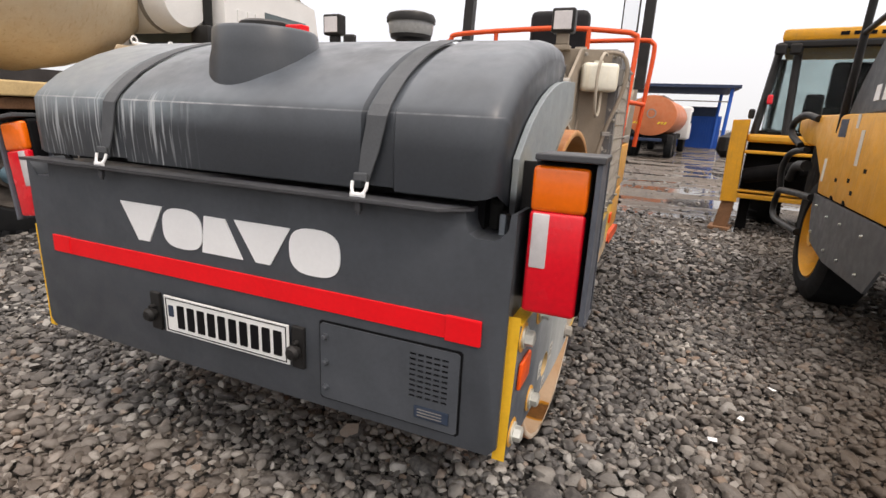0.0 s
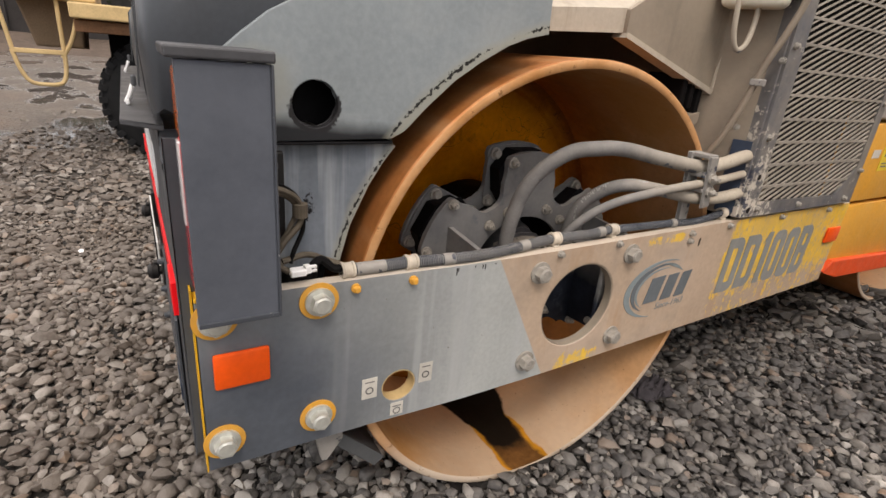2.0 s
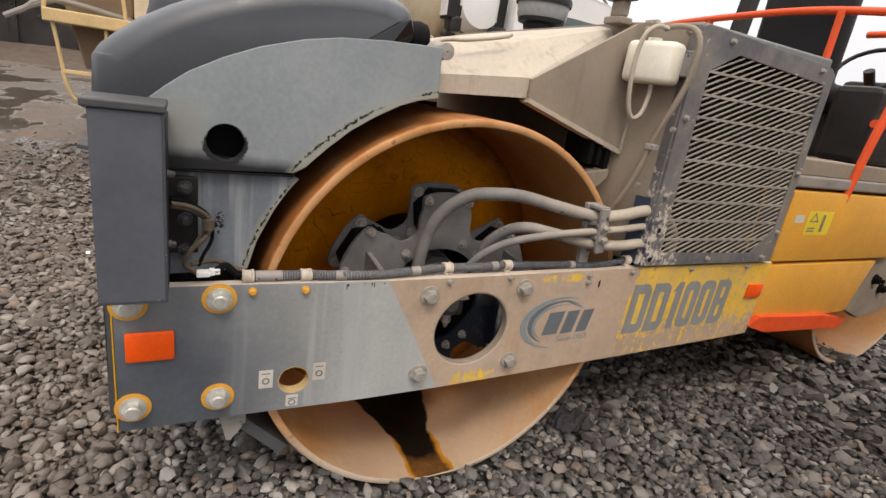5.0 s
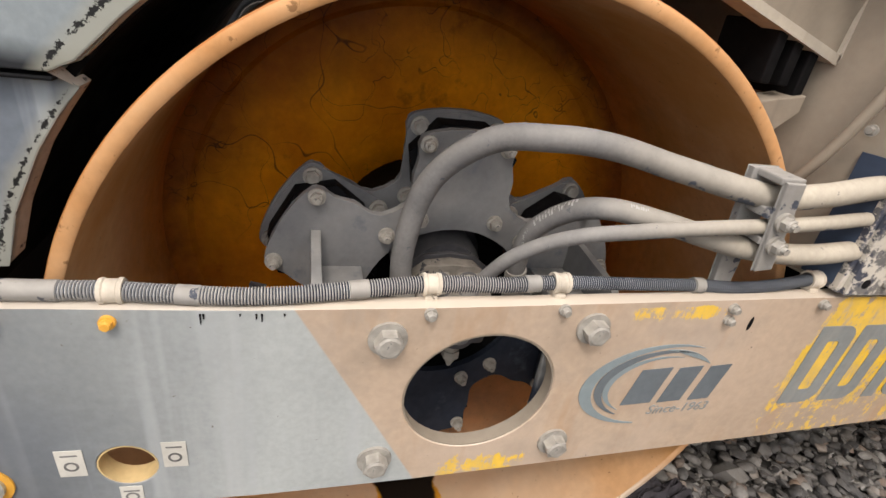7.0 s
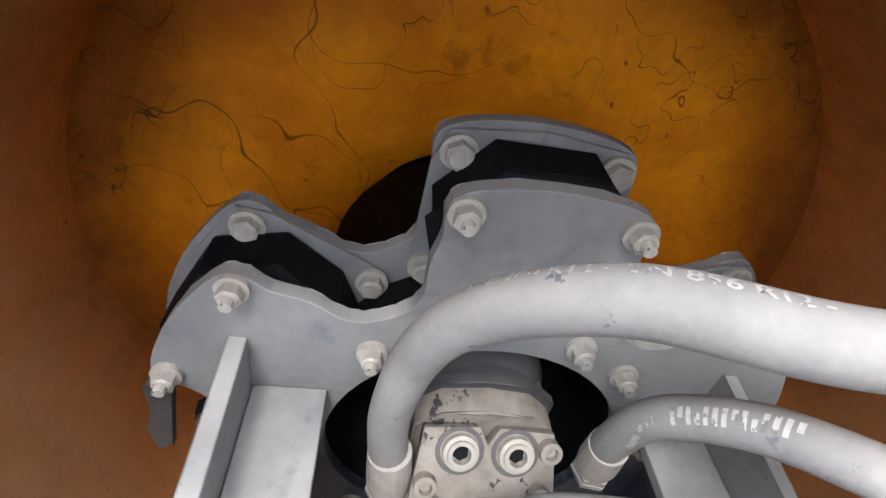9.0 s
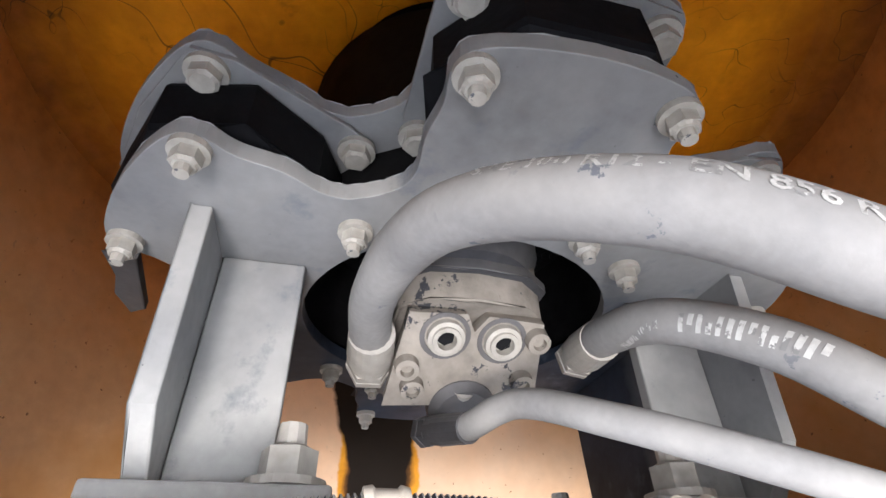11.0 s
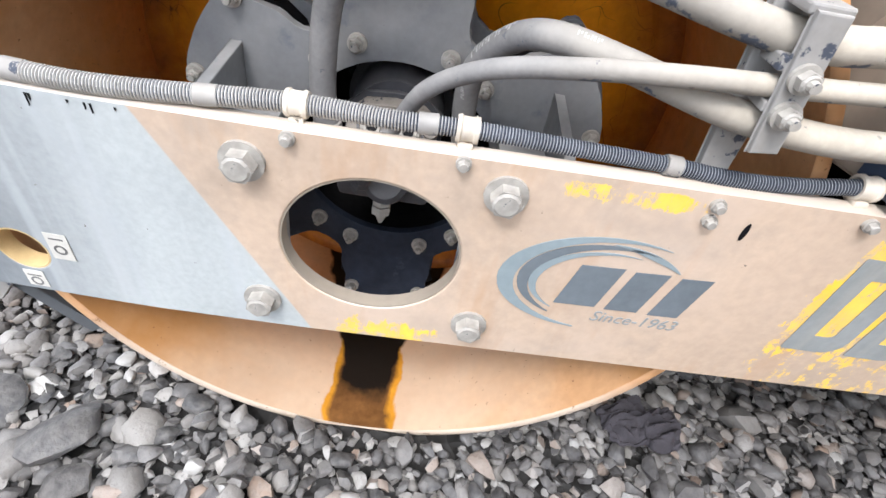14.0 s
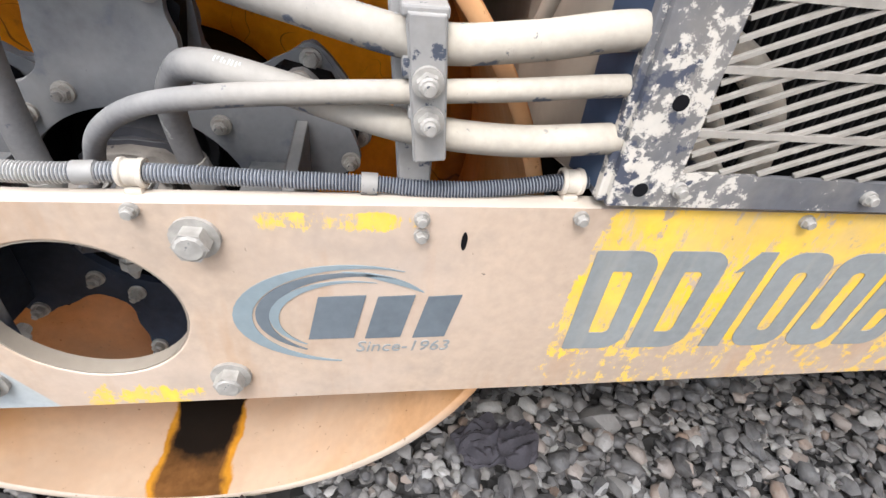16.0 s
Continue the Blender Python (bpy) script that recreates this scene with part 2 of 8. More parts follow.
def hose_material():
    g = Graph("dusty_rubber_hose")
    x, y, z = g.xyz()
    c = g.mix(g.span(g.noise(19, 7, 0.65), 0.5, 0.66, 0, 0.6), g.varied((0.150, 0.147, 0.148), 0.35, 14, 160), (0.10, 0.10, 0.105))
    # paler where the surface turns up
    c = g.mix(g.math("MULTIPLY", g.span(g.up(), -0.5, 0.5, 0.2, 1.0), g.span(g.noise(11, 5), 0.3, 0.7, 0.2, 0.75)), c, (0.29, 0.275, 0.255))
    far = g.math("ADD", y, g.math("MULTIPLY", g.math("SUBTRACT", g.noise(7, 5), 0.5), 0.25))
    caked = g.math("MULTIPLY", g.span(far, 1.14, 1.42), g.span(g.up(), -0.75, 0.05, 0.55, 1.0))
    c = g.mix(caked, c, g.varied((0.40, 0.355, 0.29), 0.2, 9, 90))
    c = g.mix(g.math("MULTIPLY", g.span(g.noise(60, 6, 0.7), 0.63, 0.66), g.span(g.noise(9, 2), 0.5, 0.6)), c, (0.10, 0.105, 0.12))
    # dark blue patches where the surface turns down
    underside = g.math("ADD", g.noise(24, 6, 0.65), g.span(g.up(), 0.3, -0.6, -0.22, 0.06))
    c = g.mix(g.math("MULTIPLY", g.span(underside, 0.60, 0.65), g.span(y, 1.15, 1.22)), c, (0.075, 0.085, 0.11))
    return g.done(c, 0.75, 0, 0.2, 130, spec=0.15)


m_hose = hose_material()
def conduit_material():
    g = Graph("grey_blue_conduit")
    x, y, z = g.xyz()
    clean = g.varied((0.185, 0.20, 0.225), 0.35, 12, 90)
    dusty = g.varied((0.36, 0.345, 0.32), 0.3, 9, 90)
    at = g.math("ADD", y, g.math("MULTIPLY", g.math("SUBTRACT", g.noise(7, 4), 0.5), 0.35))
    f = g.math("MULTIPLY", g.math("MULTIPLY", g.span(at, 1.12, 1.0, 0.22, 1.0), g.span(y, 0.30, 0.50, 0.25, 1.0)), g.span(g.noise(5, 3), 0.3, 0.5, 0.45, 1.0))
    return g.done(g.mix(f, clean, dusty), 0.6, 0, 0.1, 90)


m_conduit = conduit_material()
m_groove = surf("conduit_groove", (0.040, 0.046, 0.060), 0.7, var=0.3, scale=10, spec=0.1)
m_clamp = surf("cream_rubber_clamp", (0.50, 0.445, 0.37), 0.7, var=0.3, scale=25, bump=0.15, chips=((0.12, 0.105, 0.085), 0.10, 30), spec=0.15)
m_bracket = surf("dusty_grey_steel", (0.21, 0.205, 0.20), 0.6, var=0.3, dust=((0.46, 0.42, 0.36), 0.5, 0.5), chips=((0.05, 0.057, 0.075), 0.12, 34))
m_fins = surf("black_radiator_fins", (0.005, 0.005, 0.0055), 0.7, var=0.4, spec=0.05)
m_finedge = surf("dusty_fin_edges", (0.016, 0.0155, 0.015), 0.7, var=0.4)
m_rubber = surf("black_rubber", (0.0045, 0.0045, 0.0055), 0.6, var=0.4, bump=0.2, spec=0.06)
m_amber = surf("amber_lens", (0.86, 0.15, 0.005), 0.22, var=0.15, bump=0.2, bump_scale=200, Coat_Weight=0.6)
m_redlens = surf("red_lens", (0.74, 0.005, 0.018), 0.22, var=0.2, bump=0.2, bump_scale=200, Coat_Weight=0.6)
m_clear = surf("clear_lens", (0.55, 0.53, 0.54), 0.2, var=0.15, bump=0.3, bump_scale=160, Coat_Weight=0.6)
m_reflector = surf("orange_reflector", (0.90, 0.10, 0.01), 0.35, var=0.15, bump=0.3, bump_scale=120)
m_milk = surf("yellowed_white_plastic", (0.74, 0.72, 0.62), 0.4, var=0.12, scale=8, streaks=((0.55, 0.46, 0.28), 0.6))
m_seat = surf("black_vinyl", (0.014, 0.014, 0.016), 0.5, var=0.3, spec=0.12)
m_sticker = surf("white_sticker", (0.55, 0.53, 0.48), 0.6, var=0.2, chips=((0.2, 0.18, 0.16), 0.02, 40))
m_ferrule = surf("dusty_grey_ferrule", (0.27, 0.255, 0.235), 0.65, 0.1, var=0.35, scale=25, bump=0.2, dust=((0.42, 0.385, 0.335), 0.6, 0.4), spec=0.2)
m_loom = surf("dusty_brown_cable_loom", (0.055, 0.046, 0.036), 0.7, var=0.5, scale=30, bump=0.3, dust=((0.26, 0.22, 0.17), 0.6, 0.5), spec=0.1)
m_faded = surf("faded_sticker_ink", (0.16, 0.155, 0.15), 0.6, var=0.4, fine=120)
m_warn = surf("yellow_sticker", (0.72, 0.55, 0.04), 0.5, var=0.1)
m_smoke = surf("smoky_clear_plastic", (0.26, 0.265, 0.265), 0.2, var=0.3)
m_steel = surf("grey_steel", (0.20, 0.195, 0.185), 0.5, var=0.3, dust=((0.4, 0.36, 0.3), 0.4, 0.4))
m_rust = surf("rusty_steel", (0.20, 0.10, 0.05), 0.8, var=0.5, bump=0.3)
m_print = surf("worn_white_print", (0.40, 0.39, 0.37), 0.7, var=0.4, fine=200, chips=((0.17, 0.165, 0.16), 0.20, 90))
m_label_blue = surf("dark_blue_enamel", (0.03, 0.045, 0.075), 0.4, var=0.2)


def tank_material():
    g = Graph("moulded_black_tank")
    x, y, z = g.xyz()
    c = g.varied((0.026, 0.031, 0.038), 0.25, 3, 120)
    # bleached upper half with the sky's sheen painted in, and water marks running down
    top_pale = g.math("MULTIPLY", g.span(g.up(), 0.05, 0.7), g.span(g.noise(3, 5), 0.28, 0.7, 0.3, 1.0))
    c = g.mix(top_pale, c, (0.112, 0.130, 0.152))
    # paler left top, the highlight there put into the colour
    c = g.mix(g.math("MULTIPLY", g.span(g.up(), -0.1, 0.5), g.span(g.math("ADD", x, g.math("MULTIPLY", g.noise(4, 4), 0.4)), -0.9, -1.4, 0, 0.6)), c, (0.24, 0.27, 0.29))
    runs = g.span(g.noise(80, 1, stretch=(1, 0, 0.045)), 0.55, 0.67, 0, 0.75)
    where = g.math("MULTIPLY", g.span(x, -0.98, -1.15), g.span(y, 0.13, 0.03))
    where = g.math("MULTIPLY", where, g.span(g.math("ADD", z, g.math("MULTIPLY", g.noise(9, 2, stretch=(1, 0, 0)), 0.12)), 1.375, 1.34))
    halo = g.math("MULTIPLY", g.span(x, -0.75, -1.2), g.span(g.math("ABSOLUTE", g.math("SUBTRACT", g.math("ADD", z, g.math("MULTIPLY", g.noise(7, 5, 0.6), 0.08)), 1.325)), 0.06, 0.01))
    c = g.mix(g.math("MULTIPLY", halo, g.span(g.noise(11, 6, 0.65), 0.35, 0.65, 0.2, 0.8)), c, (0.17, 0.21, 0.235))
    c = g.mix(g.math("MULTIPLY", g.math("MULTIPLY", runs, where), 0.9), c, (0.42, 0.45, 0.47))
    # scratched edge along the mould line
    line = g.span(g.math("ABSOLUTE", g.math("SUBTRACT", z, 1.289)), 0.0028, 0.0012)
    c = g.mix(g.math("MULTIPLY", g.math("MULTIPLY", line, g.span(y, 0.06, 0.03)), g.math("MULTIPLY", g.span(g.noise(14, 4, stretch=(1, 0, 0)), 0.45, 0.6, 0.4, 1.0), g.span(x, -0.6, -1.1, 0.3, 1.0))), c, (0.36, 0.37, 0.38))
    return g.done(c, 0.42, 0, 0.08, 160, spec=0.45)


def beam_material():
    g = Graph("side_beam_paint")
    x, y, z = g.xyz()
    wob = g.math("MULTIPLY", g.noise(5, 4), 0.03)
    grey = g.varied((0.38, 0.402, 0.398), 0.2, 2.5, 90)
    grey = g.mix(g.span(g.noise(9, 3, stretch=(2.2, 2.2, 0.12)), 0.55, 0.76, 0, 0.55), grey, (0.48, 0.495, 0.49))
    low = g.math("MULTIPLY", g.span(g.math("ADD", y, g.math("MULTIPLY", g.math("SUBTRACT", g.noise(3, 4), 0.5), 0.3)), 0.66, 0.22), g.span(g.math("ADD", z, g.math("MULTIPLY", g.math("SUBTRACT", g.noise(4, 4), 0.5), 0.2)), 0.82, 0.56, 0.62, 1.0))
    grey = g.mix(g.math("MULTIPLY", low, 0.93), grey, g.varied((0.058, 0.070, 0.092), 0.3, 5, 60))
    grey = g.mix(g.math("MULTIPLY", g.span(g.noise(20, 2, stretch=(1, 1, 0.03)), 0.58, 0.68, 0, 0.55), g.span(y, 0.25, 0.45)), grey, (0.40, 0.42, 0.43))
    tan = g.varied((0.46, 0.352, 0.265), 0.2, 3, 60)
    tan = g.mix(g.span(g.noise(6, 6, 0.62), 0.52, 0.68, 0, 0.5), tan, (0.27, 0.225, 0.185))
    tan = g.mix(g.span(g.noise(3.2, 5), 0.5, 0.75, 0, 0.7), tan, (0.51, 0.41, 0.335))
    # rusty stains that have run down
    tan = g.mix(g.span(g.noise(7, 5, 0.6, stretch=(1, 1.4, 0.3)), 0.52, 0.70, 0, 0.55), tan, (0.40, 0.235, 0.125))
    # the grey paint ends at a slanting line
    line = g.math("ADD", g.math("SUBTRACT", y, g.math("MULTIPLY", g.math("SUBTRACT", 0.783, z), 0.547)), -0.697)
    c = g.mix(g.span(line, -0.002, 0.002), grey, tan)
    # yellow paint shows where the dust is rubbed off
    ragged = g.math("ADD", g.math("MULTIPLY", g.noise(30, 9, 0.74), 0.6), g.math("MULTIPLY", g.noise(14, 7, 0.7, stretch=(1, 3.0, 0.35)), 0.4))
    band = g.span(g.math("ADD", g.math("ADD", y, g.math("MULTIPLY", g.math("SUBTRACT", z, 0.62), -0.17)), g.math("MULTIPLY", g.math("SUBTRACT", g.noise(24, 6, 0.7, stretch=(1, 1, 0.3)), 0.5), 0.07)), 1.625, 1.655)
    rub = g.math("ADD", ragged, g.math("MULTIPLY", band, g.span(z, 0.50, 0.60, 0.045, 0.155)))
    rub = g.math("SUBTRACT", rub, g.math("MULTIPLY", g.math("SUBTRACT", 1.0, band), 0.13))
    top = g.math("MULTIPLY", g.math("MULTIPLY", g.span(z, 0.750, 0.770), g.span(z, 0.800, 0.790)), g.math("MULTIPLY", g.span(y, 1.20, 1.24), g.span(y, 1.44, 1.39)))
    low = g.math("MULTIPLY", g.math("MULTIPLY", g.span(z, 0.50, 0.45), g.span(y, 0.90, 0.96)), g.span(y, 1.17, 1.08))
    rub = g.math("ADD", rub, g.math("MULTIPLY", g.math("ADD", top, low), 0.24))
    worn = g.math("MULTIPLY", g.span(rub, 0.575, 0.61), g.span(line, 0.0, 0.01))
    # a thin pale film of dust still lies on most of it
    film = g.math("MAXIMUM", g.span(g.noise(7, 6), 0.35, 0.7, 0.0, 0.6), g.span(g.noise(34, 8, 0.75, stretch=(1, 1.8, 0.5)), 0.5, 0.62, 0.0, 0.85))
    c = g.mix(worn, c, g.mix(film, g.varied((0.80, 0.50, 0.03), 0.2, 6, 60), (0.49, 0.375, 0.25)))
    scuff = g.span(g.noise(55, 6, 0.7), 0.70, 0.72)
    c = g.mix(scuff, c, (0.12, 0.10, 0.08))
    c = g.mix(g.math("MULTIPLY", g.span(g.up(), 0.5, 0.9), 0.8), c, (0.56, 0.49, 0.41))
    return g.done(c, 0.55, 0, 0.08, 90)


def drum_material():
    g = Graph("drum_paint")
    x, y, z = g.xyz()
    rusty = g.varied((0.40, 0.135, 0.026), 0.45, 4, 40)
    rusty = g.mix(g.span(g.noise(3.2, 6, 0.62, stretch=(0.7, 1, 1)), 0.5, 0.68, 0, 0.6), rusty, (0.44, 0.15, 0.025))
    rusty = g.mix(g.span(g.noise(85, 3), 0.68, 0.72, 0, 0.7), rusty, (0.03, 0.014, 0.006))
    rusty = g.mix(g.span(g.noise(6, 6, 0.65), 0.54, 0.75, 0, 0.65), rusty, (0.065, 0.026, 0.009))
    dust = g.varied((0.54, 0.315, 0.16), 0.25, 3, 50)
    dust = g.mix(g.span(g.noise(2.4, 5, 0.6), 0.48, 0.62, 0, 0.65), dust, (0.44, 0.20, 0.05))
    # pale dried mud along the bottom of the rim
    dust = g.mix(g.span(g.math("ADD", z, g.math("MULTIPLY", g.math("SUBTRACT", g.noise(4, 5), 0.5), 0.2)), 0.20, 0.05, 0, 0.6), dust, (0.46, 0.375, 0.29))
    dust = g.mix(g.span(g.noise(90, 3), 0.70, 0.73, 0, 0.8), dust, (0.10, 0.06, 0.035))
    # tan low down and near the rim, rusty higher and deeper in
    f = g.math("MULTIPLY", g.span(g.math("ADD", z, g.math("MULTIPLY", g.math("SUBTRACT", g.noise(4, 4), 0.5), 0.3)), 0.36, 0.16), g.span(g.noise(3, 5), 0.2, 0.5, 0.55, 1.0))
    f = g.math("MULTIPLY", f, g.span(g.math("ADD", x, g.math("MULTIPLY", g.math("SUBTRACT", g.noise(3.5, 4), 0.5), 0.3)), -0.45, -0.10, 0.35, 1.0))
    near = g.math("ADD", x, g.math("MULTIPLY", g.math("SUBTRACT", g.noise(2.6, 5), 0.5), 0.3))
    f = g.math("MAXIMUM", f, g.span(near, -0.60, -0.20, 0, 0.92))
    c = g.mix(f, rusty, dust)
    # a wet stripe where water has washed the dust off
    wobble = g.math("MULTIPLY", g.math("SUBTRACT", g.noise(12, 4), 0.5), 0.05)
    off = g.math("ABSOLUTE", g.math("ADD", g.math("SUBTRACT", y, 0.975), wobble))
    low = g.span(z, 0.5, 0.42)
    c = g.mix(g.math("MULTIPLY", g.span(off, 0.086, 0.080), low), c, g.varied((0.47, 0.20, 0.015), 0.35, 8, 60))
    c = g.mix(g.math("MULTIPLY", g.span(off, 0.074, 0.064), low), c, g.varied((0.13, 0.055, 0.014), 0.5, 10, 60))
    # the stripe's black widens inward: the beam's shadow put into the colour
    shade_spread = g.math("SUBTRACT", off, g.span(x, -0.22, -0.6, 0.0, 0.12))
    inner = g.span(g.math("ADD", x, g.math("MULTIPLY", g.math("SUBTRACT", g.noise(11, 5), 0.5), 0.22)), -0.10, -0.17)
    c = g.mix(g.math("MULTIPLY", g.math("MULTIPLY", g.span(shade_spread, 0.066, 0.056), low), inner), c, (0.009, 0.006, 0.004))
    return g.done(c, 0.55, 0, 0.12, 60, spec=0.12)


def drum_outer_material():
    g = Graph("drum_rolling_face")
    c = g.varied((0.40, 0.15, 0.045), 0.3, 6, 60)
    c = g.mix(g.span(g.noise(5, 5, stretch=(0.3, 3, 3)), 0.45, 0.7, 0, 0.6), c, (0.50, 0.27, 0.13))
    return g.done(c, 0.55, 0.2, 0.15, 80)


def web_material():
    g = Graph("drum_web_paint")
    x, y, z = g.xyz()
    c = g.varied((0.93, 0.315, 0.006), 0.26, 4, 50)
    c = g.mix(g.span(g.noise(2.6, 6, 0.62), 0.48, 0.68, 0, 0.7), c, (0.42, 0.095, 0.004))
    c = g.mix(g.span(g.noise(7, 6, 0.7), 0.60, 0.74, 0, 0.7), c, (0.10, 0.030, 0.005))
    # rust in from the rim, with the drum's inner shade put into its colour
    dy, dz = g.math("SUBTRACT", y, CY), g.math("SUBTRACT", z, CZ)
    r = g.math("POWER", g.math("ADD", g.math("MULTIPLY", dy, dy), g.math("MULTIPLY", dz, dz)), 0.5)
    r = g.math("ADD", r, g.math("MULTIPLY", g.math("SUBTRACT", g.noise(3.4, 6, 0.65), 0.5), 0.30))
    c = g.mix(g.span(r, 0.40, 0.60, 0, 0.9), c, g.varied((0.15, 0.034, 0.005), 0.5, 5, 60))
    # scoring in arcs and curling scratches
    for scale, at, width, lo in ((5.0, 0.5, 0.0020, 0.47), (3.4, 0.56, 0.0018, 0.48), (2.1, 0.46, 0.0012, 0.46), (8.0, 0.52, 0.0032, 0.53), (9.5, 0.47, 0.0032, 0.55)):
        line = g.span(g.math("ABSOLUTE", g.math("SUBTRACT", g.noise(scale, 2.0, 0.5), at)), width, width * 0.35)
        line = g.math("MULTIPLY", line, g.span(g.noise(3.2 + scale / 9, 2), lo, lo + 0.07))
        c = g.mix(g.math("MULTIPLY", line, 0.7), c, (0.030, 0.014, 0.006))
    c = g.mix(g.span(g.noise(24, 7, 0.7), 0.70, 0.73, 0, 0.85), c, (0.02, 0.011, 0.006))
    return g.done(c, 0.45, 0, 0.1, 60, spec=0.16)


def ground_material():
    g = Graph("wet_yard_ground")
    x, y, z = g.xyz()
    sep = g.t.nodes.new("ShaderNodeSeparateColor")
    g.t.links.new(g.cells(26), sep.inputs[0])
    stones = g.mix(sep.outputs[0], (0.03, 0.026, 0.023), (0.17, 0.145, 0.12))
    mud = g.varied((0.115, 0.088, 0.068), 0.6, 1.6, 14)
    mud = g.mix(g.span(g.noise(7, 6, 0.7), 0.5, 0.62, 0, 0.8), mud, (0.045, 0.038, 0.032))
    worn = g.span(g.noise(0.45, 5), 0.36, 0.56)
    c = g.mix(g.math("MULTIPLY", worn, 0.85), stones, mud)
    # heaps of redder soil
    soil = g.math("MULTIPLY", g.span(g.noise(0.8, 5), 0.45, 0.6), g.math("MULTIPLY", g.span(x, -5.6, -6.4), g.span(x, -11.0, -9.0)))
    soil = g.math("MULTIPLY", soil, g.math("MULTIPLY", g.span(y, -1.2, -1.8), g.span(y, -6.0, -4.0)))
    c = g.mix(soil, c, g.varied((0.13, 0.082, 0.052), 0.5, 3, 30))
    # dark wet fines under the crushed stone, blackened for the shade in its gaps
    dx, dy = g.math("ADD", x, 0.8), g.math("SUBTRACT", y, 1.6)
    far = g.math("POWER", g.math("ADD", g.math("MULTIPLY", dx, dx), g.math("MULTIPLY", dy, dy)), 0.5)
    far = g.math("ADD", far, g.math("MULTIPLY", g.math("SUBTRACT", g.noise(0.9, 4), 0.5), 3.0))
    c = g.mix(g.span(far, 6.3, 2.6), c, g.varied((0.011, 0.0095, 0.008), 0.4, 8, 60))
    pool = g.noise(0.9, 6, 0.6, stretch=(0.35, 1.0, 1.0))
    wet = g.math("MULTIPLY", g.span(pool, 0.50, 0.545), g.span(far, 4.0, 5.6))
    c = g.mix(g.math("MULTIPLY", wet, 0.6), c, (0.070, 0.060, 0.052))
    rough = g.span(wet, 0, 1, 0.80, 0.06)
    return g.done(c, rough, 0, 0.7, height=g.math("ADD", g.math("MULTIPLY", g.cells(26, "Distance"), g.math("SUBTRACT", 1.0, wet)), g.math("MULTIPLY", g.noise(3.5, 6), g.math("SUBTRACT", 1.04, wet))), dist=0.04, spec=0.5)


def stone_material():
    g = Graph("crushed_stone")
    r = g.island()
    n = g.t.nodes.new("ShaderNodeValToRGB")
    g.t.links.new(r, n.inputs[0])
    ramp = n.color_ramp
    ramp.elements[0].color = (0.024, 0.024, 0.025, 1)
    ramp.elements[1].color = (0.46, 0.455, 0.44, 1)
    for at, col in ((0.25, (0.062, 0.062, 0.065)), (0.5, (0.140, 0.134, 0.130)), (0.72, (0.262, 0.246, 0.224)), (0.88, (0.52, 0.505, 0.475)), (0.96, (0.27, 0.175, 0.115))):
        ramp.elements.new(at).color = (*col, 1)
    c = g.mix(g.span(g.noise(55, 5), 0.3, 0.7, 0.0, 0.8), n.outputs[0], g.mix(0.5, n.outputs[0], (0.32, 0.30, 0.272)))
    damp = g.math("MULTIPLY", g.span(g.noise(0.9, 4), 0.42, 0.62), 0.4)
    px, py, pz = g.xyz()
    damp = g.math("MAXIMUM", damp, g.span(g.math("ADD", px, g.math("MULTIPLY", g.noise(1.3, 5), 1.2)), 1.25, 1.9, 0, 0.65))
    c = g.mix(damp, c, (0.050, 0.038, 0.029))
    mud = g.math("ADD", g.math("ADD", px, g.math("MULTIPLY", py, 0.8)), g.math("MULTIPLY", g.noise(1.6, 5), 0.8))
    c = g.mix(g.span(mud, 1.7, 2.6, 0, 0.12), c, (0.062, 0.044, 0.032))
    c = g.mix(g.span(g.noise(130, 4, 0.7), 0.60, 0.68, 0, 0.6), c, (0.07, 0.065, 0.06))
    # stone darkened beside the drum: the machine's shadow put into the colour
    darkened = g.math("MULTIPLY", g.span(g.math("ADD", px, g.math("MULTIPLY", g.noise(2.2, 4), 0.5)), 0.85, 0.50), g.span(g.math("ADD", py, g.math("MULTIPLY", g.noise(1.9, 4), 0.5)), 1.25, 1.65, 0.2, 0.38))
    c = g.mix(darkened, c, (0.026, 0.026, 0.029))
    # brown mud washed over the stone behind and beside the roller
    muddy = g.math("MAXIMUM", g.span(g.math("ADD", py, g.math("MULTIPLY", g.noise(1.5, 4), 0.6)), 0.55, 0.15), g.math("MULTIPLY", g.span(g.math("ADD", px, g.math("MULTIPLY", g.noise(1.6, 4), 0.6)), 0.75, 1.15), g.span(py, 1.7, 0.9)))
    c = g.mix(g.math("MULTIPLY", muddy, 0.42), c, (0.135, 0.098, 0.070))
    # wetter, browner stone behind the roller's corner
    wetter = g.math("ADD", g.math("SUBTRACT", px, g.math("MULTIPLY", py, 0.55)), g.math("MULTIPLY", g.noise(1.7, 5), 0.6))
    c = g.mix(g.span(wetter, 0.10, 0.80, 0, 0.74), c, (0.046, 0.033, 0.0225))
    return g.done(c, 0.5, 0, 0.7, 90, dist=0.004, spec=0.3)


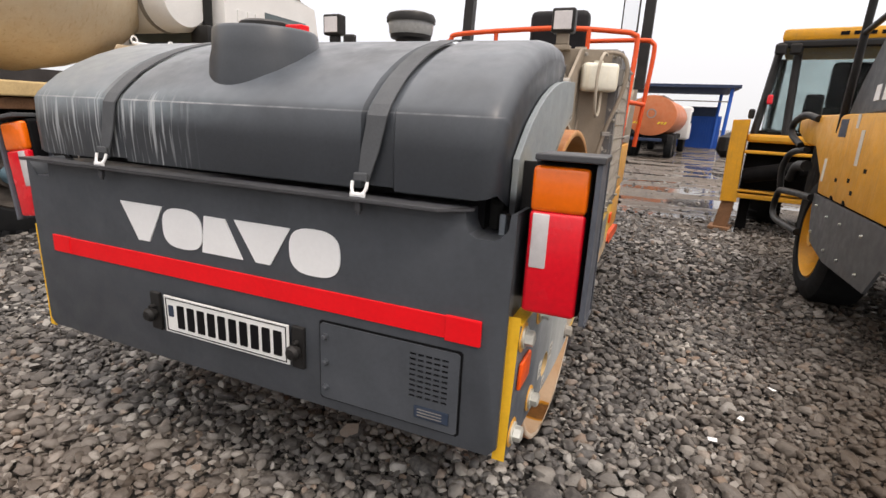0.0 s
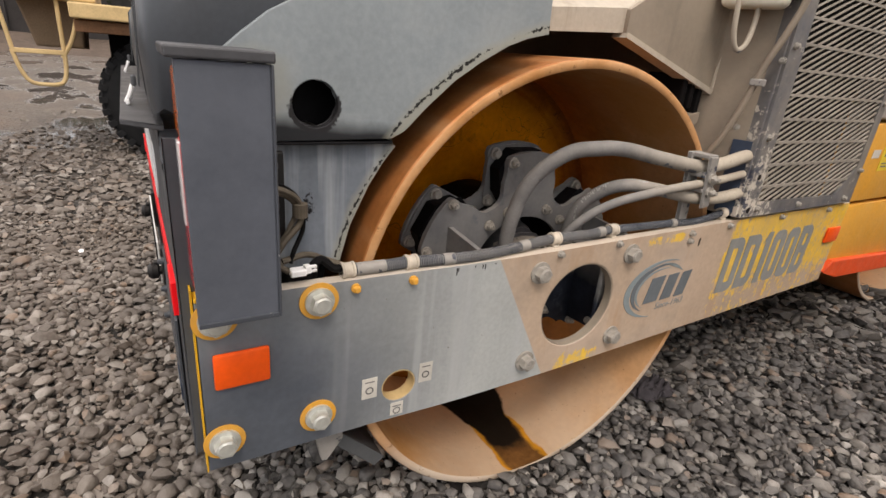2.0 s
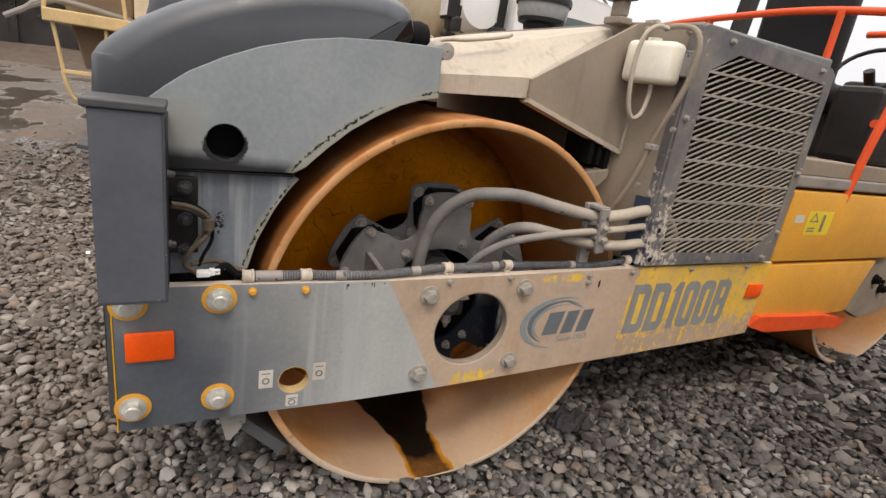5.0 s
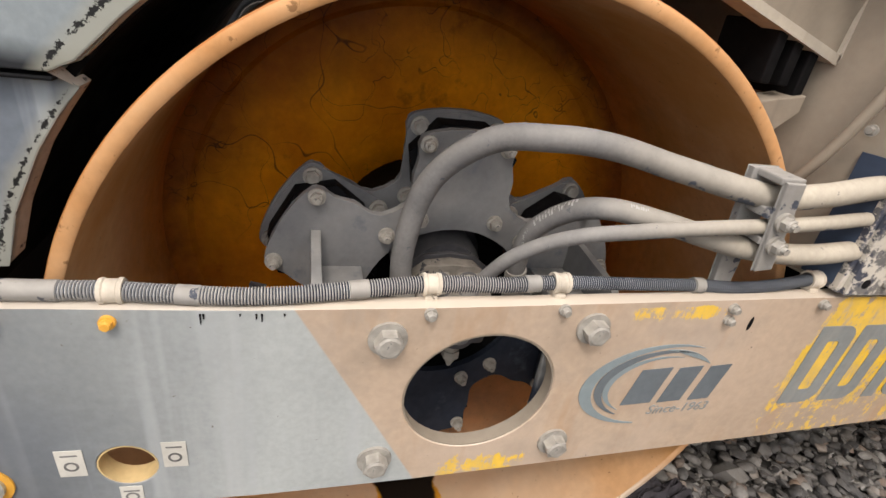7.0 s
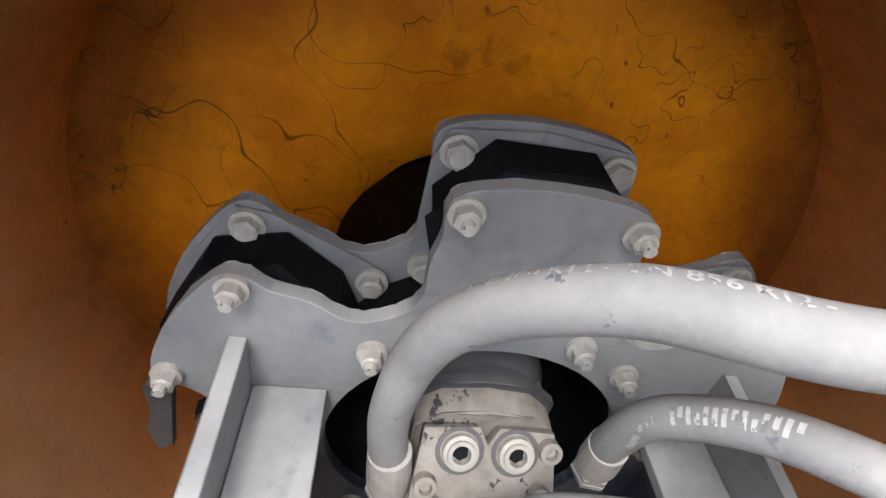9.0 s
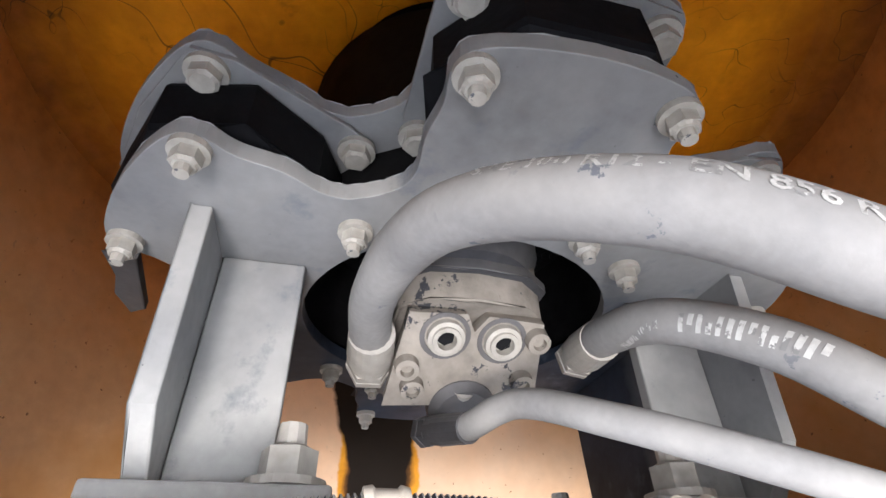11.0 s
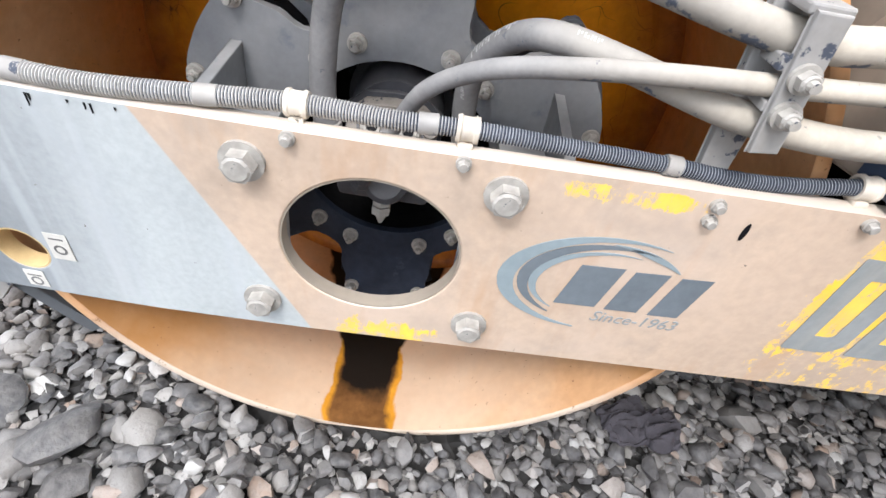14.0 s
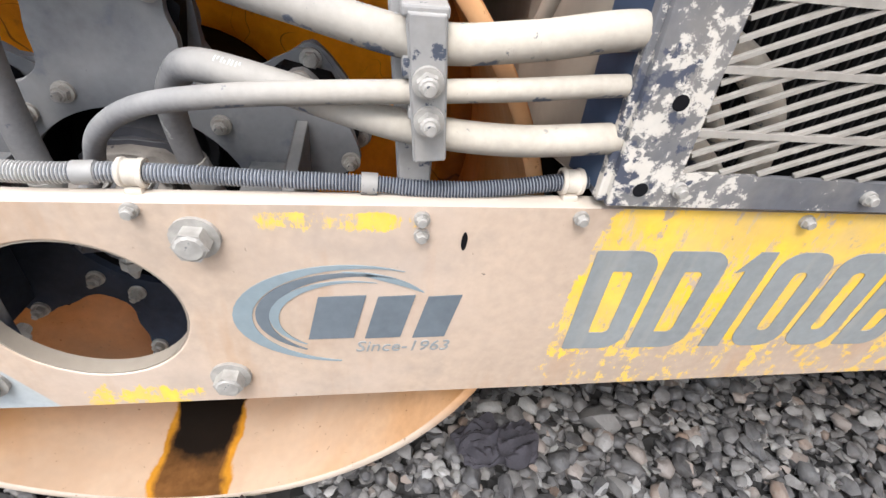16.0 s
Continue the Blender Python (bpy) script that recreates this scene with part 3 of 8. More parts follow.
def grille_material():
    g = Graph("chipped_blue_grey_grille")
    x, y, z = g.xyz()
    steel = g.varied((0.086, 0.091, 0.106), 0.3, 8, 60)
    steel = g.mix(g.span(g.noise(6, 6, 0.6), 0.4, 0.7, 0.1, 0.65), steel, (0.29, 0.262, 0.22))
    caked = g.varied((0.50, 0.46, 0.40), 0.2, 10, 60)
    low = g.math("MULTIPLY", g.span(z, 1.22, 0.92), g.span(y, 1.95, 1.68))
    n = g.math("ADD", g.noise(30, 9, 0.74), g.span(low, 0, 1, -0.13, 0.02))
    c = g.mix(g.span(n, 0.49, 0.52), steel, caked)
    bare = g.math("ADD", g.noise(26, 8, 0.7), g.span(low, 0, 1, -0.16, 0.035))
    c = g.mix(g.span(bare, 0.56, 0.59), c, (0.06, 0.066, 0.088))
    return g.done(c, 0.55, 0, 0.15, 60)


m_grille = grille_material()
m_bar = surf("dusty_grille_bar", (0.285, 0.26, 0.225), 0.6, var=0.3, scale=6, chips=((0.11, 0.115, 0.135), 0.03, 30))
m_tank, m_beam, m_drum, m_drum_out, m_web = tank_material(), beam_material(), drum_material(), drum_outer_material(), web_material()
m_ground, m_stone = ground_material(), stone_material()
m_mixer = surf("dusty_mixer_paint", (0.60, 0.53, 0.41), 0.55, var=0.15, scale=1.2, dust=((0.46, 0.32, 0.17), 0.5, 0.0), streaks=((0.32, 0.22, 0.12), 0.5))
m_deck = surf("faded_yellow_deck", (0.55, 0.40, 0.20), 0.6, var=0.25)
m_cab = surf("white_cab_paint", (0.68, 0.68, 0.67), 0.45, var=0.1, scale=2)
m_tyre = surf("dusty_tyre", (0.008, 0.009, 0.0105), 0.8, var=0.3, scale=8, bump=0.3, dust=((0.035, 0.033, 0.031), 0.3, 0.3), spec=0.12)
m_rim = surf("dirty_rim", (0.065, 0.055, 0.048), 0.7, var=0.5, scale=10)
m_hubblue = surf("faded_blue_hub", (0.14, 0.24, 0.30), 0.6, var=0.4, scale=14)
m_glass = surf("dark_window_glass", (0.10, 0.13, 0.14), 0.08, var=0.2, scale=1.5, bump=0.0)
m_loader = surf("loader_yellow", (0.74, 0.345, 0.014), 0.4, var=0.22, scale=2, dust=((0.36, 0.21, 0.07), 0.5, 0.2), streaks=((0.30, 0.17, 0.05), 0.4))
m_slate = surf("slate_grey_paint", (0.075, 0.08, 0.085), 0.45, var=0.15)
m_tanker = surf("faded_orange_tank", (0.48, 0.12, 0.04), 0.45, var=0.25, scale=1.5, dust=((0.5, 0.28, 0.16), 0.4, 0.3))
m_blue = surf("blue_sheet", (0.01, 0.09, 0.42), 0.5, var=0.2, scale=1)
m_navy = surf("navy_roof_sheet", (0.02, 0.035, 0.075), 0.5, var=0.3)
m_wall = surf("dark_yard_wall", (0.035, 0.031, 0.03), 0.8, var=0.4, scale=1)
m_earth = surf("red_brown_earth", (0.085, 0.062, 0.048), 0.9, var=0.4, scale=3, bump=0.5)
m_leaf = surf("dull_green_leaves", (0.045, 0.06, 0.03), 0.6, var=0.5, scale=2)
m_bark = surf("grey_bark", (0.12, 0.10, 0.08), 0.8, var=0.4)
m_paleblue = surf("pale_blue_decal", (0.215, 0.26, 0.275), 0.6, var=0.15, chips=((0.42, 0.33, 0.25), -0.02, 60))
m_darkblue = surf("faded_slate_decal", (0.125, 0.145, 0.16), 0.6, var=0.2, chips=((0.42, 0.33, 0.25), -0.03, 60))
m_model = surf("worn_grey_decal", (0.235, 0.248, 0.245), 0.6, var=0.2, chips=((0.47, 0.37, 0.26), 0.0, 50), streaks=((0.33, 0.31, 0.27), 0.5))


# ---- building helpers ----
def part(name, bm, material, parent=None, label="", smooth=False):
    """Links a bmesh as one mesh object under a thing or under a part."""
    me = bpy.data.meshes.new(name)
    bmesh.ops.recalc_face_normals(bm, faces=bm.faces[:])
    bm.to_mesh(me)
    bm.free()
    for m in material if isinstance(material, list) else [material]:
        me.materials.append(m)
    if smooth:
        me.polygons.foreach_set("use_smooth", [True] * len(me.polygons))
        me.set_sharp_from_angle(angle=radians(38))
    ob = new(name, me)
    ob.parent = parent
    return tagged(ob, label)


def thing(name, label, category, at=(0, 0, 0), group="", kind=""):
    ob = new(name)
    ob.location = at
    ob.empty_display_size = 0.1
    return tagged(ob, label, category, group, kind)


def box(bm, x0, x1, y0, y1, z0, z1, bevel=0.0, seg=2, m=None):
    mat = Matrix.LocRotScale(((x0 + x1) / 2, (y0 + y1) / 2, (z0 + z1) / 2), None, (abs(x1 - x0), abs(y1 - y0), abs(z1 - z0)))
    made = bmesh.ops.create_cube(bm, size=1, matrix=(m or Matrix()) @ mat)["verts"]
    if bevel:
        edges = list({e for v in made for e in v.link_edges})
        bmesh.ops.bevel(bm, geom=edges, offset=bevel, segments=seg, profile=0.5, affect="EDGES")
    return bm


def cyl(bm, a, b, r, seg=24, r2=None, cap=True):
    a, b = Vector(a), Vector(b)
    turn = (b - a).to_track_quat("Z", "Y").to_matrix().to_4x4()
    m = Matrix.Translation((a + b) / 2) @ turn
    bmesh.ops.create_cone(bm, cap_ends=cap, segments=seg, radius1=r, radius2=r if r2 is None else r2, depth=(b - a).length, matrix=m)
    return bm


def smooth_path(points, steps=8):
    p = [Vector(q) for q in points]
    p = [2 * p[0] - p[1], *p, 2 * p[-1] - p[-2]]
    out = []
    for i in range(1, len(p) - 2):
        for k in range(steps):
            t = k / steps
            a, b, c, d = p[i - 1:i + 3]
            out.append(0.5 * (2 * b + (c - a) * t + (2 * a - 5 * b + 4 * c - d) * t * t + (3 * b - a - 3 * c + d) * t ** 3))
    return out + [p[-2]]


def tube(bm, points, r, seg=12, steps=8, wave=0.0, curved=True):
    """A round bar or hose along the points; wave: ribs of that height at every other ring."""
    pts = smooth_path(points, steps) if curved else [Vector(q) for q in points]
    rings, side = [], None
    for i, q in enumerate(pts):
        along = (pts[min(i + 1, len(pts) - 1)] - pts[max(i - 1, 0)]).normalized()
        side = (side - along * side.dot(along)).normalized() if side else along.orthogonal().normalized()
        other = along.cross(side)
        rad = r + (wave if i % 2 else 0)
        rings.append([bm.verts.new(q + (side * math.cos(k * math.tau / seg) + other * math.sin(k * math.tau / seg)) * rad) for k in range(seg)])
    for a, b in zip(rings, rings[1:]):
        for k in range(seg):
            bm.faces.new((a[k], a[(k + 1) % seg], b[(k + 1) % seg], b[k]))
    bm.faces.new(rings[0][::-1])
    bm.faces.new(rings[-1])
    return bm


def slab(bm, outline, axis, a, b, holes=(), bevel=0.0):
    """A plate: an outline and holes in the plane across the axis, from a to b along it."""
    def put(u, v, w):
        return {"x": (w, u, v), "y": (u, w, v), "z": (u, v, w)}[axis]

    loops = [outline, *holes]
    caps = []
    for w in (a, b):
        edges, rows = [], []
        for loop in loops:
            vs = [bm.verts.new(put(u, v, w)) for u, v in loop]
            edges += [bm.edges.new((vs[i], vs[(i + 1) % len(vs)])) for i in range(len(vs))]
            rows.append(vs)
        bmesh.ops.triangle_fill(bm, use_beauty=True, use_dissolve=False, edges=edges)
        caps.append(rows)
    rim = []
    for r0, r1 in zip(*caps):
        n = len(r0)
        for i in range(n):
            bm.faces.new((r0[i], r0[(i + 1) % n], r1[(i + 1) % n], r1[i]))
            rim += [(r0[i], r0[(i + 1) % n]), (r1[i], r1[(i + 1) % n])]
    if bevel:
        edges = [e for p, q in rim if (e := bm.edges.get((p, q)))]
        bmesh.ops.bevel(bm, geom=edges, offset=bevel, segments=2, profile=0.5, affect="EDGES", clamp_overlap=True)
    return bm


def ring(cu, cv, ru, rv=None, n=32, start=0.0, end=math.tau):
    rv = ru if rv is None else rv
    full = abs(end - start - math.tau) < 1e-6
    return [(cu + ru * math.cos(start + (end - start) * i / (n if full else n - 1)), cv + rv * math.sin(start + (end - start) * i / (n if full else n - 1))) for i in range(n)]


def lathe(bm, profile, origin, axis="x", seg=48, closed=False):
    """Turns a profile of (along, radius) about an axis through the origin."""
    ox, oy, oz = origin
    rows = []
    for w, r in profile:
        row = []
        for k in range(seg):
            c, s = r * math.cos(k * math.tau / seg), r * math.sin(k * math.tau / seg)
            p = {"x": (ox + w, oy + c, oz + s), "y": (ox + c, oy + w, oz + s), "z": (ox + c, oy + s, oz + w)}[axis]
            row.append(bm.verts.new(p))
        rows.append(row)
    pairs = list(zip(rows, rows[1:])) + ([(rows[-1], rows[0])] if closed else [])
    for a, b in pairs:
        for k in range(seg):
            bm.faces.new((a[k], a[(k + 1) % seg], b[(k + 1) % seg], b[k]))
    return bm


def hexbolt(r=0.024, height=0.022, washer=0.036, shank=0.0):
    """A hexagon head on a washer, along +x from 0; shank: the length of thread that stands out."""
    bm = bmesh.new()
    cyl(bm, (0, 0, 0), (0.006, 0, 0), washer, 20)
    cyl(bm, (0.006, 0, 0), (0.006 + height, 0, 0), r, 6)
    cyl(bm, (0.006 + height, 0, 0), (0.006 + height + 0.0025, 0, 0), r * 0.86, 12, r * 0.7)
    if shank:
        cyl(bm, (0.006 + height, 0, 0), (0.006 + height + shank, 0, 0), r * 0.55, 10, r * 0.5)
    return bm


BOLTS = {}


def bolt(parent, at, kind="large", material=None, turn=0.0, toward=(1, 0, 0), name="bolt", label=""):
    sizes = {"large": (0.0215, 0.019, 0.0295, 0), "medium": (0.012, 0.011, 0.0160, 0.010), "small": (0.008, 0.006, 0.010, 0), "cap": (0.0145, 0.010, 0.0185, 0), "stud": (0.022, 0.022, 0.030, 0.02)}
    material = material or m_bolt
    key = (kind, material.name)
    if key not in BOLTS:
        bm = hexbolt(*sizes[kind])
        me = bpy.data.meshes.new(name)
        bmesh.ops.recalc_face_normals(bm, faces=bm.faces[:])
        bm.to_mesh(me)
        bm.free()
        me.materials.append(material)
        BOLTS[key] = me
    ob = new(name, BOLTS[key])
    ob.parent = parent
    q = Vector(toward).to_track_quat("X", "Z").to_matrix().to_4x4()
    ob.matrix_local = Matrix.Translation(at) @ q @ pose(0, 0, 0, turn)
    return tagged(ob, label)


def lettering(name, body, size, material, parent, frame_box, thick=0.0006, shear=0.0, bold=0.0, label=""):
    """Words on the machine's flank, fitted into (y0, y1, z0, z1)."""
    cu = bpy.data.curves.new(name, "FONT")
    cu.body, cu.size, cu.extrude, cu.shear, cu.offset = body, size, thick, shear, bold
    cu.resolution_u = 3
    tmp = bpy.data.objects.new(name, cu)
    scene.collection.objects.link(tmp)
    me = bpy.data.meshes.new_from_object(tmp.evaluated_get(bpy.context.evaluated_depsgraph_get()))
    bpy.data.objects.remove(tmp)
    xs, ys = [v.co.x for v in me.vertices], [v.co.y for v in me.vertices]
    y0, y1, z0, z1 = frame_box
    for v in me.vertices:
        u, w, h = v.co
        v.co = (0.0008 + h, y0 + (u - min(xs)) / (max(xs) - min(xs)) * (y1 - y0), z0 + (w - min(ys)) / (max(ys) - min(ys)) * (z1 - z0))
    me.materials.clear()
    me.materials.append(material)
    ob = new(name, me)
    ob.parent = parent
    return tagged(ob, label)


def wheel(parent, at, radius, width, rim_r, out=1, lugs=0, tyre_mat=None, rim_mat=None, hub_mat=None):
    """A wheel on the x axis; out: the side (+1 or -1) on which its face is seen."""
    x, y, z = at
    bm = bmesh.new()
    w = width / 2
    prof = [(-w * 0.8, rim_r), (-w, rim_r * 1.12), (-w, radius * 0.86), (-w * 0.8, radius * 0.97), (-w * 0.4, radius), (w * 0.4, radius), (w * 0.8, radius * 0.97), (w, radius * 0.86), (w, rim_r * 1.12), (w * 0.8, rim_r)]
    lathe(bm, prof, at, "x", 56, True)
    tyre = part("tyre", bm, tyre_mat or m_tyre, parent, smooth=True)
    bm = bmesh.new()
    for k in range(lugs):
        a = math.tau * k / lugs
        m = Matrix.Translation(at) @ Matrix.Rotation(a, 4, "X")
        for s in (-1, 1):
            box(bm, s * w * 0.35, s * w * 1.02, -0.028, 0.028, radius * 0.90, radius * 1.025, m=m @ Matrix.Rotation(radians(7 * s), 4, "X"))
    if lugs:
        tagged(part("tread", bm, tyre_mat or m_tyre, tyre), kind="stuff")
    bm = bmesh.new()
    lathe(bm, [(out * w * 0.9, rim_r * 1.04), (out * w * 0.95, rim_r), (out * w * 0.7, rim_r * 0.93), (out * w * 0.1, rim_r * 0.86), (out * w * 0.0, rim_r * 0.45), (out * w * 0.5, rim_r * 0.4), (out * w * 0.5, 0.002)], at, "x", 40)
    rim = part("rim", bm, rim_mat or m_rim, parent, smooth=True)
    bm = bmesh.new()
    cyl(bm, (x + out * w * 0.3, y, z), (x + out * w * 1.0, y, z), rim_r * 0.32, 20, rim_r * 0.24)
    part("hub", bm, hub_mat or m_rim, rim)
    for k in range(8):
        a = math.tau * k / 8
        bolt(rim, (x + out * w * 0.25, y + math.cos(a) * rim_r * 0.62, z + math.sin(a) * rim_r * 0.62), "small", m_rim, toward=(out, 0, 0), name="wheel_nut")
    return tyre


# ---- ground ----
bm = bmesh.new()
bmesh.ops.create_grid(bm, x_segments=8, y_segments=8, size=400)
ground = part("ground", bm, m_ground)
ground.location.z = 0.0
tagged(ground, "wet muddy yard ground strewn with crushed stone", "ground", kind="structure")


def stone_shapes(count, rng, low, high, rough):
    """A few angular lumps, as arrays of corners and triangles."""
    shapes = []
    for _ in range(count):
        bm = bmesh.new()
        n = int(rng.integers(low, high))
        k = np.arange(n) + 0.5
        phi, th = np.arccos(1 - 2 * k / n), math.pi * (1 + 5 ** 0.5) * k
        pts = np.stack((np.cos(th) * np.sin(phi), np.sin(th) * np.sin(phi), np.cos(phi)), 1)
        pts += rng.normal(size=(n, 3)) * rough
        # a broken face or two
        for _ in range(4):
            d = rng.normal(size=3)
            d /= np.linalg.norm(d)
            over = np.clip(pts @ d - rng.uniform(0.5, 0.85), 0, None)
            pts -= over[:, None] * d
        pts *= np.array((1.1, rng.uniform(0.68, 0.98), rng.uniform(0.48, 0.75)))
        for p in pts:
            bm.verts.new(p)
        bmesh.ops.convex_hull(bm, input=bm.verts[:])
        bmesh.ops.delete(bm, geom=[v for v in bm.verts if not v.link_faces], context="VERTS")
        bm.verts.index_update()
        shapes.append((np.array([v.co[:] for v in bm.verts]), np.array([[v.index for v in f.verts] for f in bm.faces])))
        bm.free()
    return shapes


def scatter(name, places, sizes, rng, material, label):
    shapes = stone_shapes(40, rng, 18, 25, 0.12) + stone_shapes(20, rng, 11, 14, 0.18)
    verts, faces, base = [], [], 0
    # full shapes for the larger stones beside the roller, simpler ones elsewhere
    near = np.array([-2.6 < p[0] < 1.6 and -1.3 < p[1] < 2.8 and s > 0.017 for p, s in zip(places, sizes)])
    pick = np.where(near, rng.integers(0, 40, len(places)), rng.integers(40, 60, len(places)))
    for k, (p, s) in enumerate(zip(places, sizes)):
        v, f = shapes[pick[k]]
        a, b = rng.uniform(0, math.tau), rng.uniform(-0.4, 0.4)
        ca, sa, cb, sb = math.cos(a), math.sin(a), math.cos(b), math.sin(b)
        r = np.array(((ca, -sa * cb, sa * sb), (sa, ca * cb, -ca * sb), (0, sb, cb)))
        verts.append(v @ r.T * s + (p[0], p[1], p[2]))
        faces.append(f + base)
        base += len(v)
    verts, faces = np.vstack(verts), np.vstack(faces)
    me = bpy.data.meshes.new(name)
    me.vertices.add(len(verts))
    me.vertices.foreach_set("co", verts.astype(np.float32).ravel())
    me.loops.add(len(faces) * 3)
    me.loops.foreach_set("vertex_index", faces.astype(np.int32).ravel())
    me.polygons.add(len(faces))
    me.polygons.foreach_set("loop_start", np.arange(0, len(faces) * 3, 3, dtype=np.int32))
    me.update(calc_edges=True)
    me.set_sharp_from_angle(angle=radians(46))
    me.materials.append(material)
    return tagged(new(name, me), label, "gravel", kind="stuff")


def lay_gravel():
    rng = np.random.default_rng(7)
    places, sizes = [], []

    def field(x0, x1, y0, y1, gap, low, high, keep=1.0, lift=0.0):
        for x in np.arange(x0, x1, gap):
            for y in np.arange(y0, y1, gap):
                r = math.hypot((x + 0.6) / 1.25, y - 0.85)
                if rng.random() > keep * (min(1.0, max(0.0, (2.75 - r) / 1.0)) if lift else 1.0):
                    continue
                s = low + (high - low) * rng.random() ** 2.4
                px, py = x + rng.uniform(-0.5, 0.5) * gap, y + rng.uniform(-0.5, 0.5) * gap
                if -1.84 < px < -0.03 and (abs(py - 0.965) < 0.27 or abs(py - 4.05) < 0.27):
                    continue
                places.append((px, py, s * 0.25 + lift + rng.uniform(-0.004, 0.008)))
                sizes.append(s)
    field(-3.2, 2.0, -1.25, 3.0, 0.029, 0.0145, 0.029)
    field(-2.6, 1.7, -1.2, 2.6, 0.026, 0.009, 0.015, 0.45, 0.004)
    field(-3.4, 2.2, -1.3, 3.0, 0.040, 0.015, 0.034, 0.75, 0.016)
    field(-3.4, 2.2, -1.3, 3.0, 0.21, 0.030, 0.052, 0.8, 0.012)
    # a few cobbles beside the drum
    for px, py, s in ((0.07, 0.385, 0.085), (0.03, 0.535, 0.05), (0.0, 0.215, 0.065), (0.13, 0.33, 0.05), (0.16, 0.45, 0.048), (0.14, 0.55, 0.042), (0.42, 0.60, 0.046), (0.33, 0.22, 0.05), (0.24, 0.75, 0.036), (-0.19, 1.96, 0.06), (0.02, 1.75, 0.04), (0.08, 1.45, 0.036)):
        places.append((px, py, s * 0.35 + 0.01))
        sizes.append(s)
    # thinning out into the mud, with a ragged edge
    for x in np.arange(-8.5, 7.5, 0.052):
        for y in np.arange(-6.0, 10.0, 0.052):
            if -3.2 < x < 2.0 and -1.25 < y < 3.0:
                continue
            r, a = math.hypot(x + 0.8, y - 1.6), math.atan2(y - 1.6, x + 0.8)
            edge = 6.9 + 0.5 * math.sin(3 * a) + 0.35 * math.sin(7 * a + 1) + 0.25 * math.sin(13 * a)
            if rng.random() > max(0.025, min(1.0, (edge - r) / 3.2)):
                continue
            s = 0.02 + 0.032 * rng.random() ** 2.4
            places.append((x + rng.uniform(-0.03, 0.03), y + rng.uniform(-0.03, 0.03), s * 0.25 + rng.uniform(-0.004, 0.008)))
            sizes.append(s)
    field(-9, 10, 10.0, 17.0, 0.2, 0.02, 0.06, 0.35)
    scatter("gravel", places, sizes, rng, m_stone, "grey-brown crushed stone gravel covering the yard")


lay_gravel()

# ---- the road roller ----
roller = thing("road_roller", "charcoal and dusty yellow tandem road roller on gravel", "roller")


